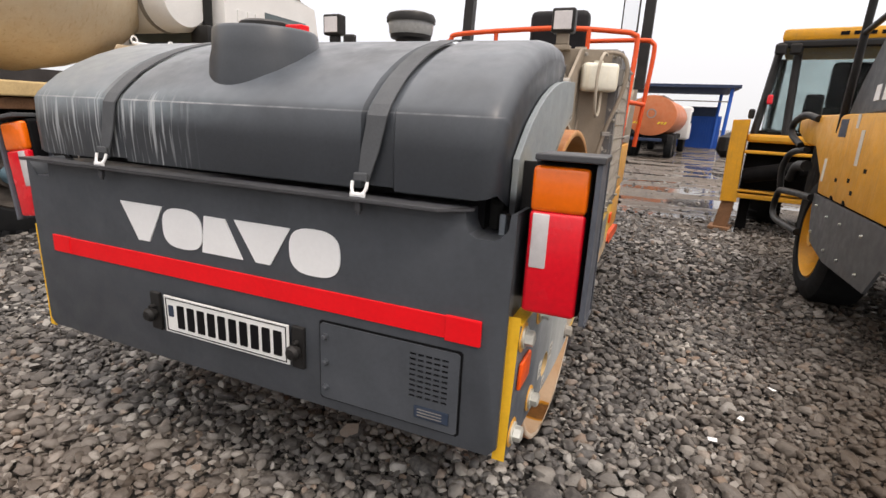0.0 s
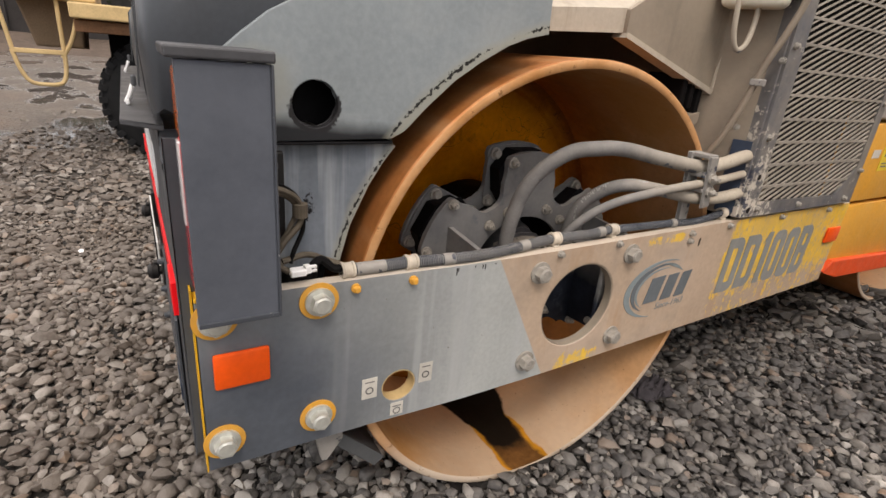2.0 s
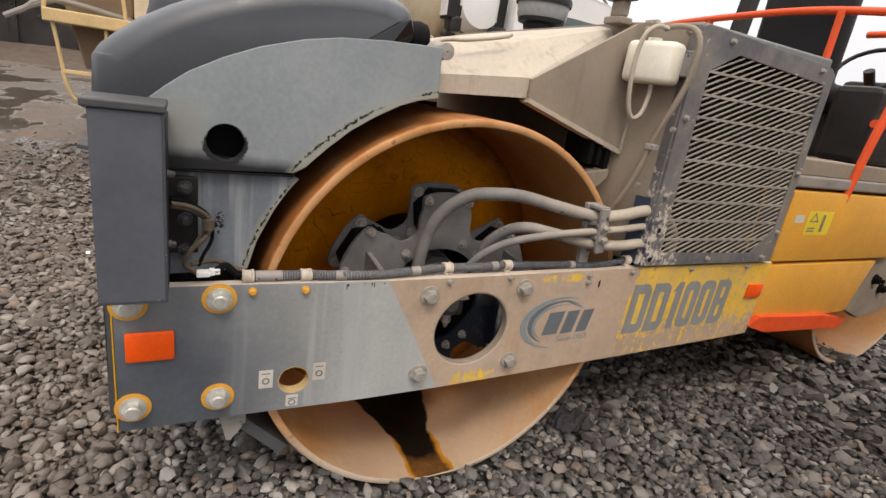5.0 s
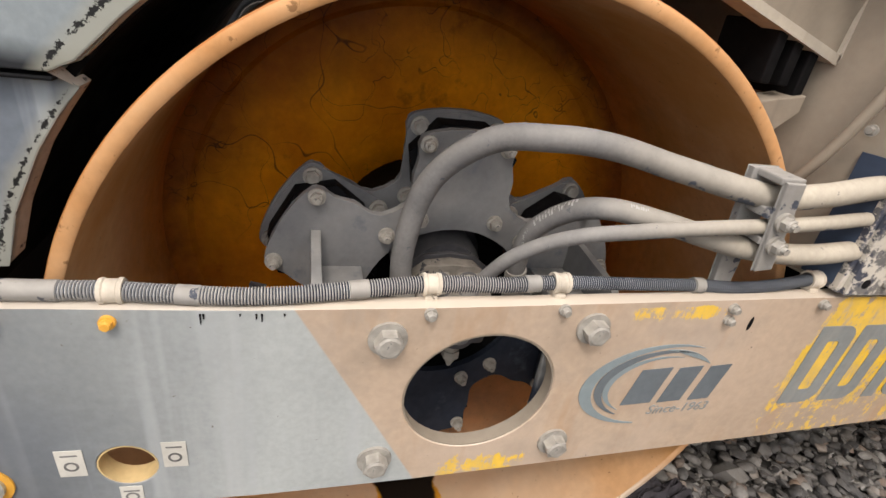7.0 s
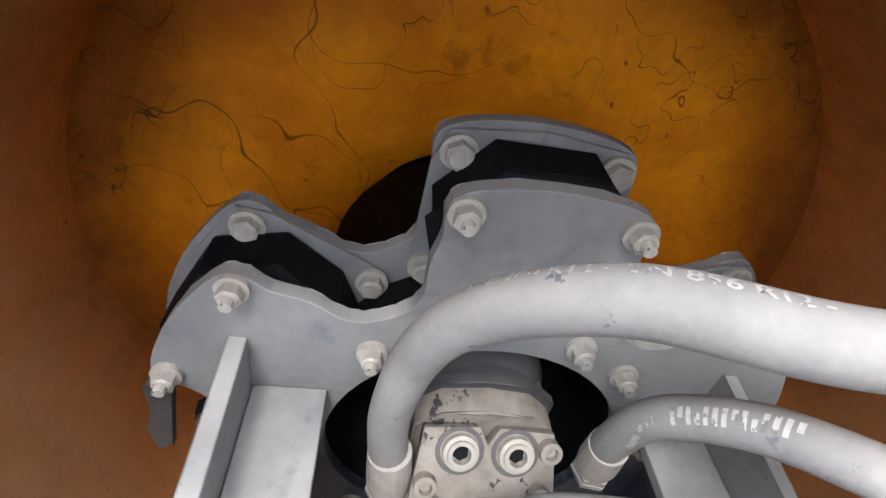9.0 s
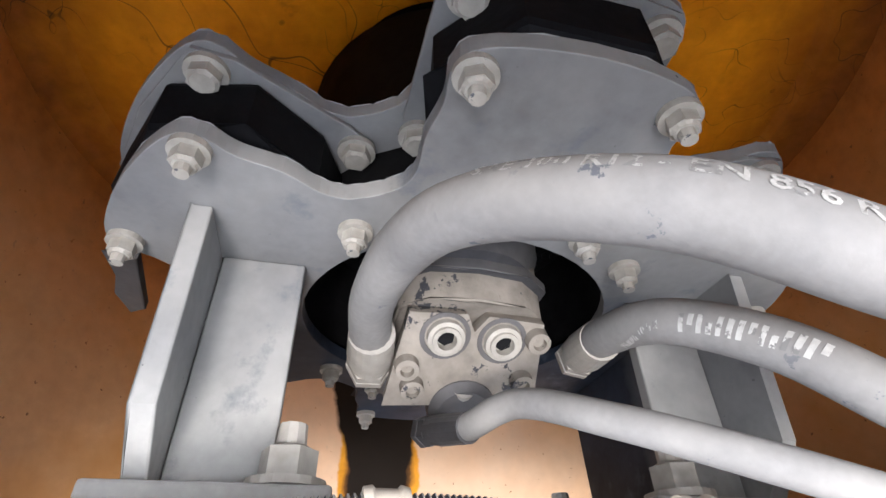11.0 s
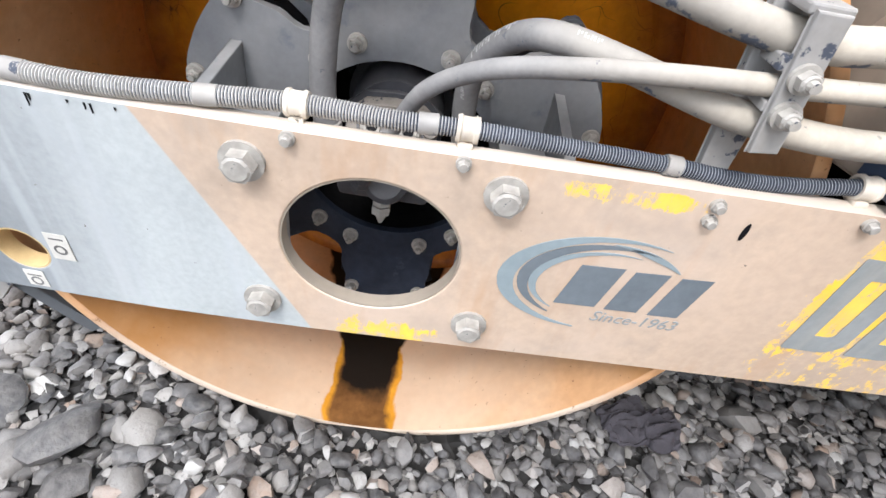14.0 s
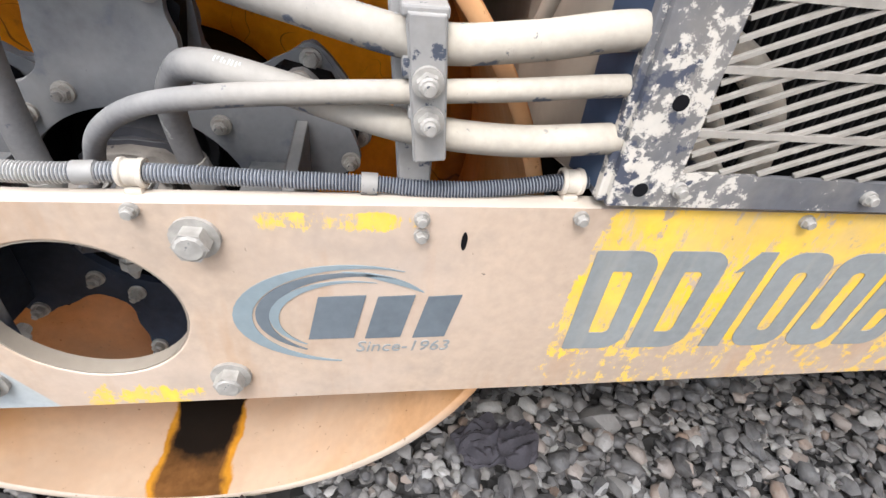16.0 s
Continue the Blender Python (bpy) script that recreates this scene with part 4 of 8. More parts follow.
def build_rear():
    bm = bmesh.new()
    outline = [(-1.83, 0.425), (-0.05, 0.425), (-0.028, 0.45), (-0.024, 1.075), (-0.034, 1.075), (-0.042, 1.035), (-0.056, 1.014), (-0.075, 1.005), (-0.118, 1.005), (-0.138, 1.016), (-0.148, 1.04), (-0.15, 1.07), (-1.73, 1.07), (-1.735, 1.012), (-1.80, 1.012), (-1.83, 1.05), (-1.85, 1.07), (-1.852, 0.45)]
    slab(bm, outline, "y", 0.02, 0.15, bevel=0.014)
    panel = part("rear_panel", bm, m_panel, roller, "charcoal painted rear panel", smooth=True)
    bm = bmesh.new()
    box(bm, -1.78, -0.09, 0.152, 0.30, 0.50, 1.09, 0.02)
    part("inner_frame", bm, m_black, roller)
    # thin lip on top of the panel, cut slanting at its end
    bm = bmesh.new()
    slab(bm, [(-1.79, -0.035), (-0.20, -0.035), (-0.13, 0.03), (-1.79, 0.03)], "z", 1.0695, 1.0795, bevel=0.002)
    part("lip", bm, m_lip, panel)
    # red band, with folded ends
    bm = bmesh.new()
    box(bm, -1.75, -0.09, 0.0155, 0.0225, 0.735, 0.797, 0.002)
    box(bm, -1.754, -1.66, 0.013, 0.0225, 0.737, 0.799, 0.002)
    box(bm, -0.184, -0.088, 0.011, 0.0225, 0.731, 0.80, 0.002)
    part("red_band", bm, m_red, panel, "bright red tape")
    # the maker's mark, as plain white shapes
    yb = (0.0165, 0.0215)
    for k, (x0, x1, z0, z1, shape) in enumerate(((-1.375, -1.165, 0.841, 0.965, "wedge"), (-1.178, -1.008, 0.837, 0.967, "oval"), (-1.012, -0.85, 0.84, 0.957, "foot"), (-0.885, -0.66, 0.84, 0.96, "wedge"), (-0.675, -0.503, 0.832, 0.968, "oval"))):
        bm = bmesh.new()
        w, h, cx, cz = x1 - x0, z1 - z0, (x0 + x1) / 2, (z0 + z1) / 2
        if shape == "wedge":
            slab(bm, [(x0 + w * 0.04, z1), (x1 - w * 0.04, z1), (cx + w * 0.12, z0), (cx - w * 0.12, z0)], "y", *yb)
        elif shape == "oval":
            slab(bm, [(cx + math.copysign(abs(u) ** 0.72, u) * w / 2, cz + math.copysign(abs(v) ** 0.72, v) * h / 2) for u, v in ring(0, 0, 1, 1, 32)], "y", *yb)
        else:
            slab(bm, [(x0 + w * 0.1, z1), (x0 + w * 0.62, z1), (x1, z0), (x0, z0)], "y", *yb)
        part("white_mark", bm, m_white, panel)
    # number plate, its characters replaced by bars
    bm = bmesh.new()
    slab(bm, [(-1.187, 0.543), (-0.675, 0.543), (-0.675, 0.67), (-1.187, 0.67)], "y", 0.002, 0.006, bevel=0.0015)
    number = part("number_plate", bm, m_plate, roller, "white number plate with black border")
    bm = bmesh.new()
    for x0, x1, z0, z1 in ((-1.179, -0.683, 0.549, 0.552), (-1.179, -0.683, 0.661, 0.664), (-1.179, -1.176, 0.552, 0.661), (-0.686, -0.683, 0.552, 0.661)):
        box(bm, x0, x1, 0.0005, 0.0025, z0, z1)
    part("border", bm, m_ink, number)
    for k in range(10):
        bm = bmesh.new()
        x = -1.128 + k * 0.0442
        box(bm, x, x + 0.030, 0.0, 0.0025, 0.565, 0.645, 0.003)
        part("bar", bm, m_ink, number)
    bm = bmesh.new()
    box(bm, -1.168, -1.145, 0.0, 0.0025, 0.60, 0.64, 0.002)
    part("blue_bar", bm, m_label_blue, number)
    for x in (-1.24, -0.648):
        bm = bmesh.new()
        box(bm, x - 0.022, x + 0.022, 0.008, 0.0225, 0.535, 0.668, 0.003)
        holder = part("plate_holder", bm, m_black, roller)
        bm = bmesh.new()
        lathe(bm, [(0.0, 0.012), (-0.01, 0.013), (-0.015, 0.022), (-0.03, 0.024), (-0.04, 0.016), (-0.042, 0.001)], (x, 0.012, 0.595), "y", 14)
        cyl(bm, (x, 0.01, 0.62), (x, -0.012, 0.62), 0.008, 10)
        part("knob", bm, m_black, holder, smooth=True)
    # access door with a louvred corner
    door_out = [(-0.562, 0.463), (-0.145, 0.463), (-0.138, 0.47), (-0.138, 0.694), (-0.145, 0.70), (-0.562, 0.70), (-0.569, 0.693), (-0.569, 0.47)]
    bm = bmesh.new()
    holes = []
    for i in range(5):
        for j in range(9):
            cx, cz = -0.272 + i * 0.0235, 0.672 - j * 0.0155
            holes.append([(cx - 0.009, cz - 0.0035), (cx + 0.009, cz - 0.0035), (cx + 0.009, cz + 0.0035), (cx - 0.009, cz + 0.0035)])
    slab(bm, door_out, "y", 0.0125, 0.0165, holes=holes)
    door = part("access_door", bm, m_panel, panel)
    bm = bmesh.new()
    slab(bm, [(u + (0.006 if u > -0.35 else -0.006), v + (0.006 if v > 0.58 else -0.006)) for u, v in door_out], "y", 0.0175, 0.0195)
    part("gasket", bm, m_ink, door)
    bm = bmesh.new()
    box(bm, -0.262, -0.16, 0.0095, 0.012, 0.487, 0.523, 0.002)
    part("sticker", bm, m_label_blue, door)
    bm = bmesh.new()
    for z0 in (0.512, 0.503, 0.494):
        box(bm, -0.252, -0.18, 0.0085, 0.009, z0, z0 + 0.003)
    part("bar", bm, m_steel, door)
    for x, z in ((-0.55, 0.66), (-0.55, 0.58), (-0.55, 0.50)):
        bolt(door, (x, 0.0125, z), "small", m_panel, toward=(0, -1, 0))


def lamp_group(sx):
    """Tail lamp with its folded steel guard; sx mirrors it to the other flank."""
    def X(x):
        return x + 0.016 if sx > 0 else -1.875 - x - 0.016
    bm = bmesh.new()
    box(bm, X(-0.020), X(0.116), 0.066, 0.118, 0.835, 1.198, 0.01)
    holder = part("tail_lamp", bm, m_ink, roller, "amber and red tail lamp")
    for name, x0, x1, z0, z1, m in (("indicator_lens", -0.017, 0.110, 1.086, 1.190, m_amber), ("red_lens", -0.017, 0.110, 0.838, 1.088, m_redlens), ("reverse_lens", -0.008, 0.031, 0.952, 1.082, m_clear)):
        bm = bmesh.new()
        box(bm, X(x0), X(x1), 0.040 if x1 - x0 > 0.05 else 0.0375, 0.070, z0, z1, 0.011 if x1 - x0 > 0.05 else 0.003, 3)
        part(name, bm, m, holder, smooth=True)
    bm = bmesh.new()
    box(bm, X(0.122), X(0.134), 0.036, 0.152, 0.829, 1.202, 0.002)
    guard = part("lamp_guard", bm, m_guard, holder)
    # worn folded edges
    bm = bmesh.new()
    box(bm, X(0.121), X(0.1375), 0.1515, 0.156, 0.826, 1.202, 0.002)
    box(bm, X(0.1335), X(0.1375), 0.036, 0.1515, 0.826, 0.834, 0.0012)
    part("guard_lip", bm, m_guard_edge, guard)
    bm = bmesh.new()
    box(bm, X(-0.028), X(0.122), 0.119, 0.127, 0.829, 1.202, 0.002)
    part("guard_back", bm, m_guard, guard)
    bm = bmesh.new()
    box(bm, X(0.060), X(0.122), 0.142, 0.152, 0.829, 1.202, 0.002)
    part("guard_flange", bm, m_guard, guard)
    bm = bmesh.new()
    box(bm, X(-0.012), X(0.140), 0.026, 0.158, 1.203, 1.218, 0.003)
    part("guard_cap", bm, m_lip, guard)
    return guard


def beam_bulge(y):
    return 0.0135 * math.exp(-((y - 0.68) / (0.28 if y < 0.68 else 0.95)) ** 2)


def rounded(u0, u1, v0, v1, r0, r1, n=5):
    """A rectangle with corners of radius r0 at its start and r1 at its end."""
    pts = []
    for cu, cv, r, a in ((u1 - r1, v1 - r1, r1, 0), (u0 + r0, v1 - r0, r0, 90), (u0 + r0, v0 + r0, r0, 180), (u1 - r1, v0 + r1, r1, 270)):
        pts += [(cu + r * math.cos(radians(a + 90 * k / n)), cv + r * math.sin(radians(a + 90 * k / n))) for k in range(n + 1)]
    return pts


def model_number(beam):
    """DD100B in heavy block characters."""
    z0, z1 = 0.533, 0.738
    for kind, y0, y1 in (("D", 1.668, 1.766), ("D", 1.778, 1.874), ("1", 1.893, 1.943), ("0", 1.958, 2.046), ("0", 2.058, 2.146), ("B", 2.158, 2.246)):
        bm = bmesh.new()
        if kind == "1":
            slab(bm, [(y0 + 0.014, z0), (y1, z0), (y1, z1), (y0 + 0.022, z1), (y0, z1 - 0.040), (y0 + 0.014, z1 - 0.036)], "x", 0.0004, 0.0014)
        else:
            r0 = 0.004 if kind in "DB" else 0.032
            mid = (z0 + z1) / 2
            if kind == "B":
                holes = [rounded(y0 + 0.036, y1 - 0.030, mid + 0.018, z1 - 0.034, 0.003, 0.010), rounded(y0 + 0.036, y1 - 0.030, z0 + 0.034, mid - 0.014, 0.003, 0.010)]
            else:
                holes = [rounded(y0 + 0.034, y1 - 0.032, z0 + 0.038, z1 - 0.038, 0.003 if kind == "D" else 0.010, 0.010)]
            slab(bm, rounded(y0, y1, z0, z1, r0, 0.034), "x", 0.0004, 0.0014, holes=holes)
        part("model_number", bm, m_model, beam, "worn grey block character")


def build_beam(sx):
    x1, x0 = (0.0, -0.030) if sx > 0 else (-1.875, -1.845)
    low = [(0.04, 0.414), (0.9, 0.418), (1.7, 0.434), (2.48, 0.458)]
    high = [(2.48, 0.808), (1.66, 0.806), (0.9, 0.798), (0.04, 0.798)]
    outline = []
    for run in (low, high):
        for (y0, z0), (y1, z1) in zip(run, run[1:]):
            n = max(1, round(abs(y1 - y0) / 0.09))
            outline += [(y0 + (y1 - y0) * k / n, z0 + (z1 - z0) * k / n) for k in range(n)]
        outline.append(run[-1])
    holes = [ring(0.988, 0.619, 0.132, 0.126, 48), ring(0.449, 0.508, 0.042, 0.042, 24)]
    bm = bmesh.new()
    slab(bm, outline, "x", x0, x1, holes=holes, bevel=0.0025)
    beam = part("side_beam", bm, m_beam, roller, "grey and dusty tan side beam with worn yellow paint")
    bm = bmesh.new()
    a, b = sorted((x1, x0))
    slab(bm, [(a - 0.004, 0.412), (b - 0.002, 0.412), (b - 0.002, 0.82), (a - 0.004, 0.82)], "y", 0.0355 if sx > 0 else 0.031, 0.0385, bevel=0.001)
    part("yellow_edge", bm, m_strip, beam, "bright yellow end strip")
    if sx < 0:
        return
    bm = bmesh.new()
    box(bm, -0.034, 0.004, 0.04, 0.15, 0.799, 0.806, 0.001)
    part("yellow_edge", bm, m_strip, beam)
    # flange round the big hole
    bm = bmesh.new()
    slab(bm, ring(0.988, 0.619, 0.132, 0.126, 48), "x", -0.027, -0.002, holes=[ring(0.988, 0.619, 0.129, 0.123, 48)])
    part("hole_sleeve", bm, m_tan, beam, smooth=True)
    bm = bmesh.new()
    slab(bm, ring(0.449, 0.508, 0.0418, 0.0418, 24), "x", -0.032, -0.001, holes=[ring(0.449, 0.508, 0.0395, 0.0395, 24)])
    part("hole_liner", bm, m_deck, beam, smooth=True)
    for y, z in ((0.071, 0.759), (0.260, 0.764), (0.071, 0.482), (0.259, 0.483)):
        bm = bmesh.new()
        cyl(bm, (0.001, y, z), (0.004, y, z), 0.0395, 28)
        part("paint_ring", bm, m_yellow, beam)
        bolt(beam, (0.004, y, z), "large", m_zinc, random.uniform(0, 60))
    for y, z in ((0.820, 0.746), (1.157, 0.754), (0.821, 0.483), (1.156, 0.487)):
        bolt(beam, (0.0, y, z), "large", m_bolt, random.uniform(0, 60))
    for y, z in ((0.879, 0.789), (1.095, 0.792), (1.425, 0.787), (1.426, 0.762), (1.628, 0.792), (1.95, 0.794), (2.3, 0.794)):
        bolt(beam, (0.0, y, z), "small", m_bolt)
    for y in (0.335, 0.463):
        bolt(beam, (0.0, y, 0.780), "small", m_yellow)
    for y0, y1, z0, z1 in ((0.061, 0.162, 0.611, 0.688), (2.362, 2.462, 0.645, 0.71)):
        bm = bmesh.new()
        box(bm, 0.001, 0.012, y0, y1, z0, z1, 0.005)
        part("reflector", bm, m_reflector, beam, "orange plastic reflector", smooth=True)
    for y0, y1, z0, z1 in ((0.358, 0.394, 0.492, 0.547), (0.499, 0.533, 0.502, 0.556), (0.431, 0.463, 0.425, 0.461)):
        bm = bmesh.new()
        box(bm, 0.0005, 0.0015, y0, y1, z0, z1)
        st = part("sticker", bm, m_sticker, beam, "small weathered white sticker")
        bm = bmesh.new()
        cy, cz = (y0 + y1) / 2, (z0 + z1) / 2
        slab(bm, ring(cy, cz - 0.006, 0.010, 0.010, 18), "x", 0.0017, 0.0021, holes=[ring(cy, cz - 0.006, 0.0065, 0.0065, 18)])
        box(bm, 0.0017, 0.0021, cy - 0.011, cy + 0.011, z1 - 0.012, z1 - 0.009)
        part("bar", bm, m_faded, st)
    # the model number, and the owner's sign in plain shapes
    model_number(beam)
    for cy, cz, ru, rv, w, a0, a1, m in ((1.335, 0.612, 0.158, 0.098, 0.026, 62, 265, m_paleblue), (1.335, 0.614, 0.128, 0.082, 0.020, 60, 240, m_darkblue), (1.335, 0.612, 0.110, 0.070, 0.014, 70, 235, m_paleblue)):
        bm = bmesh.new()
        outer = ring(cy, cz, ru, rv, 26, radians(a0), radians(a1))
        inner = []
        for i, (u, v) in enumerate(outer):
            k = 1 - (w / ru) * math.sin(math.pi * (i + 0.3) / 26.6)
            inner.append((cy + (u - cy) * k, cz + (v - cz) * k))
        slab(bm, outer + inner[::-1], "x", 0.0004, 0.0014)
        part("swoosh", bm, m, beam)
    bm = bmesh.new()
    arc = ring(1.335, 0.610, 0.125, 0.088, 20, radians(95), radians(35))
    slab(bm, arc + [(1.335 + (u - 1.335) * (1 - 0.11 * math.sin(math.pi * i / 20)), 0.610 + (v - 0.610) * (1 - 0.11 * math.sin(math.pi * i / 20))) for i, (u, v) in enumerate(arc)][::-1], "x", 0.0004, 0.0014)
    part("swoosh", bm, m_paleblue, beam)
    for y0, y1 in ((1.275, 1.350), (1.356, 1.418), (1.426, 1.484)):
        bm = bmesh.new()
        slab(bm, [(y0, 0.566), (y1 - 0.010, 0.568), (y1 + 0.008, 0.655), (y0 + 0.018, 0.652)], "x", 0.0004, 0.0014)
        part("dark_block", bm, m_darkblue, beam)
    lettering("year_lettering", "Since-1963", 0.034, m_model, beam, (1.343, 1.484, 0.536, 0.559), shear=0.2)
    for y, h in ((0.571, 0.016), (0.575, 0.008), (0.640, 0.008), (0.647, 0.012), (0.676, 0.003), (0.62, 0.003)):
        bm = bmesh.new()
        slab(bm, [(y - 0.0015, 0.793), (y + 0.0015, 0.793), (y + 0.0009, 0.793 - h), (y - 0.0007, 0.791 - h)], "x", 0.0004, 0.0010)
        part("drip", bm, m_ink, beam)
    # the nick in the paint
    bm = bmesh.new()
    slab(bm, ring(1.482, 0.751, 0.004, 0.015, 14), "x", 0.0004, 0.0012)
    part("nick", bm, m_ink, beam)
    # the plate bulges a little outward beside the drum
    for ob in [beam, *beam.children_recursive]:
        if ob.data.users > 1:
            ob.location.x += beam_bulge(ob.location.y) + (ob.location.z - 0.62) * 0.028
        else:
            for v in ob.data.vertices:
                v.co.x += beam_bulge(v.co.y) + (v.co.z - 0.62) * 0.028


def build_drum(cy, inner=True, inset=0.0):
    bm = bmesh.new()
    lathe(bm, [(-0.052, R - 0.004), (-0.056, R), (-1.82 + 2 * inset, R)], (-inset, cy, CZ), "x", 128)
    drum = part("drum", bm, m_drum_out, roller, "smooth steel roller drum", smooth=True)
    bm = bmesh.new()
    lathe(bm, [(-0.0525, R - 0.002), (-0.050, R - 0.006), (-0.050, R - 0.019), (-0.053, R - 0.023)], (-inset, cy, CZ), "x", 128)
    part("drum_edge", bm, m_edge_worn, drum, smooth=True)
    bm = bmesh.new()
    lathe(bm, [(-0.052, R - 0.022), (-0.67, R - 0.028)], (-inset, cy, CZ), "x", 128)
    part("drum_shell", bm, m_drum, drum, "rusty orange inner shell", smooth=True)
    bm = bmesh.new()
    lathe(bm, [(-0.600, R - 0.026), (-0.617, 0.603), (-0.622, 0.592), (-0.624, 0.562), (-0.636, 0.550), (-0.637, 0.30), (-0.690, 0.165), (-0.695, 0.150), (-0.76, 0.146)], (-inset, cy, CZ), "x", 96)
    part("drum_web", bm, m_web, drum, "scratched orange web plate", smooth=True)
    if not inner:
        bm = bmesh.new()
        cyl(bm, (-0.70 - inset, cy, CZ), (-0.63 - inset, cy, CZ), 0.3, 24)
        part("axle", bm, m_dark, drum)
        return
    bm = bmesh.new()
    lathe(bm, [(-0.745, 0.148), (-0.720, 0.128), (-0.712, 0.118), (-0.712, 0.075), (-0.705, 0.070), (-0.690, 0.060), (-0.688, 0.030), (-0.694, 0.024), (-0.694, 0.002)], (-inset, cy, CZ), "x", 40)
    bearing = part("bearing", bm, m_web, drum, smooth=True)
    for k in range(6):
        a = radians(10 + 60 * k)
        bolt(bearing, (-0.712, cy + 0.097 * math.cos(a), CZ + 0.097 * math.sin(a)), "medium", m_web)
    # blackened ring round the hole in the web
    bm = bmesh.new()
    lathe(bm, [(-0.688, 0.172), (-0.682, 0.170), (-0.682, 0.150), (-0.73, 0.1455)], (-inset, cy, CZ), "x", 48)
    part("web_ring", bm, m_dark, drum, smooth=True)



def drum_edge_material():
    g = Graph("worn_drum_edge")
    x, y, z = g.xyz()
    c = g.mix(g.span(g.noise(8, 5), 0.3, 0.7, 0, 0.6), g.varied((0.50, 0.235, 0.085), 0.3, 8, 70), (0.55, 0.36, 0.21))
    muddy = g.span(g.math("ADD", z, g.math("MULTIPLY", g.math("SUBTRACT", g.noise(5, 4), 0.5), 0.2)), 0.36, 0.16, 0, 0.85)
    c = g.mix(muddy, c, (0.52, 0.45, 0.37))
    c = g.mix(g.span(g.noise(45, 6, 0.7), 0.62, 0.66, 0, 0.7), c, (0.16, 0.075, 0.03))
    return g.done(c, 0.55, 0.1, 0.1, 70, spec=0.15)


m_edge_worn = drum_edge_material()


def lobed(r_out, r_in, half=13.6):
    """Outline of a six-armed plate with rounded arms and hollows."""
    pts = []
    for k in range(6):
        mid = 29.2 + 60.6 * k
        ctrl = [(-half - 2.2, 0.88), (-half - 1.4, 0.945), (-half + 0.6, 0.985), (-half * 0.6, 0.997), (0, 1.0), (half * 0.6, 0.997), (half - 0.6, 0.985), (half + 1.4, 0.945), (half + 2.2, 0.88)]
        pts += [(mid + a, r_out * r) for a, r in ctrl]
        lo = r_in / r_out
        for a, r in ((18.6, 0.80), (20.8, lo + 0.055), (24.0, lo + 0.012), (27.5, lo), (30.0, lo - 0.003), (32.5, lo), (36.0, lo + 0.012), (39.2, lo + 0.055), (41.4, 0.80)):
            pts.append((mid + a, r_out * r))
    ring_pts = [(HY + r * math.cos(radians(a)), HZ + r * math.sin(radians(a))) for a, r in pts]
    n, out = len(ring_pts), []
    for i in range(n):
        a, b, c, d = (Vector(ring_pts[(i + k) % n]) for k in (-1, 0, 1, 2))
        for t in (0.0, 1 / 3, 2 / 3):
            p = 0.5 * (2 * b + (c - a) * t + (2 * a - 5 * b + 4 * c - d) * t * t + (3 * b - a - 3 * c + d) * t ** 3)
            out.append((p.x, p.y))
    return out


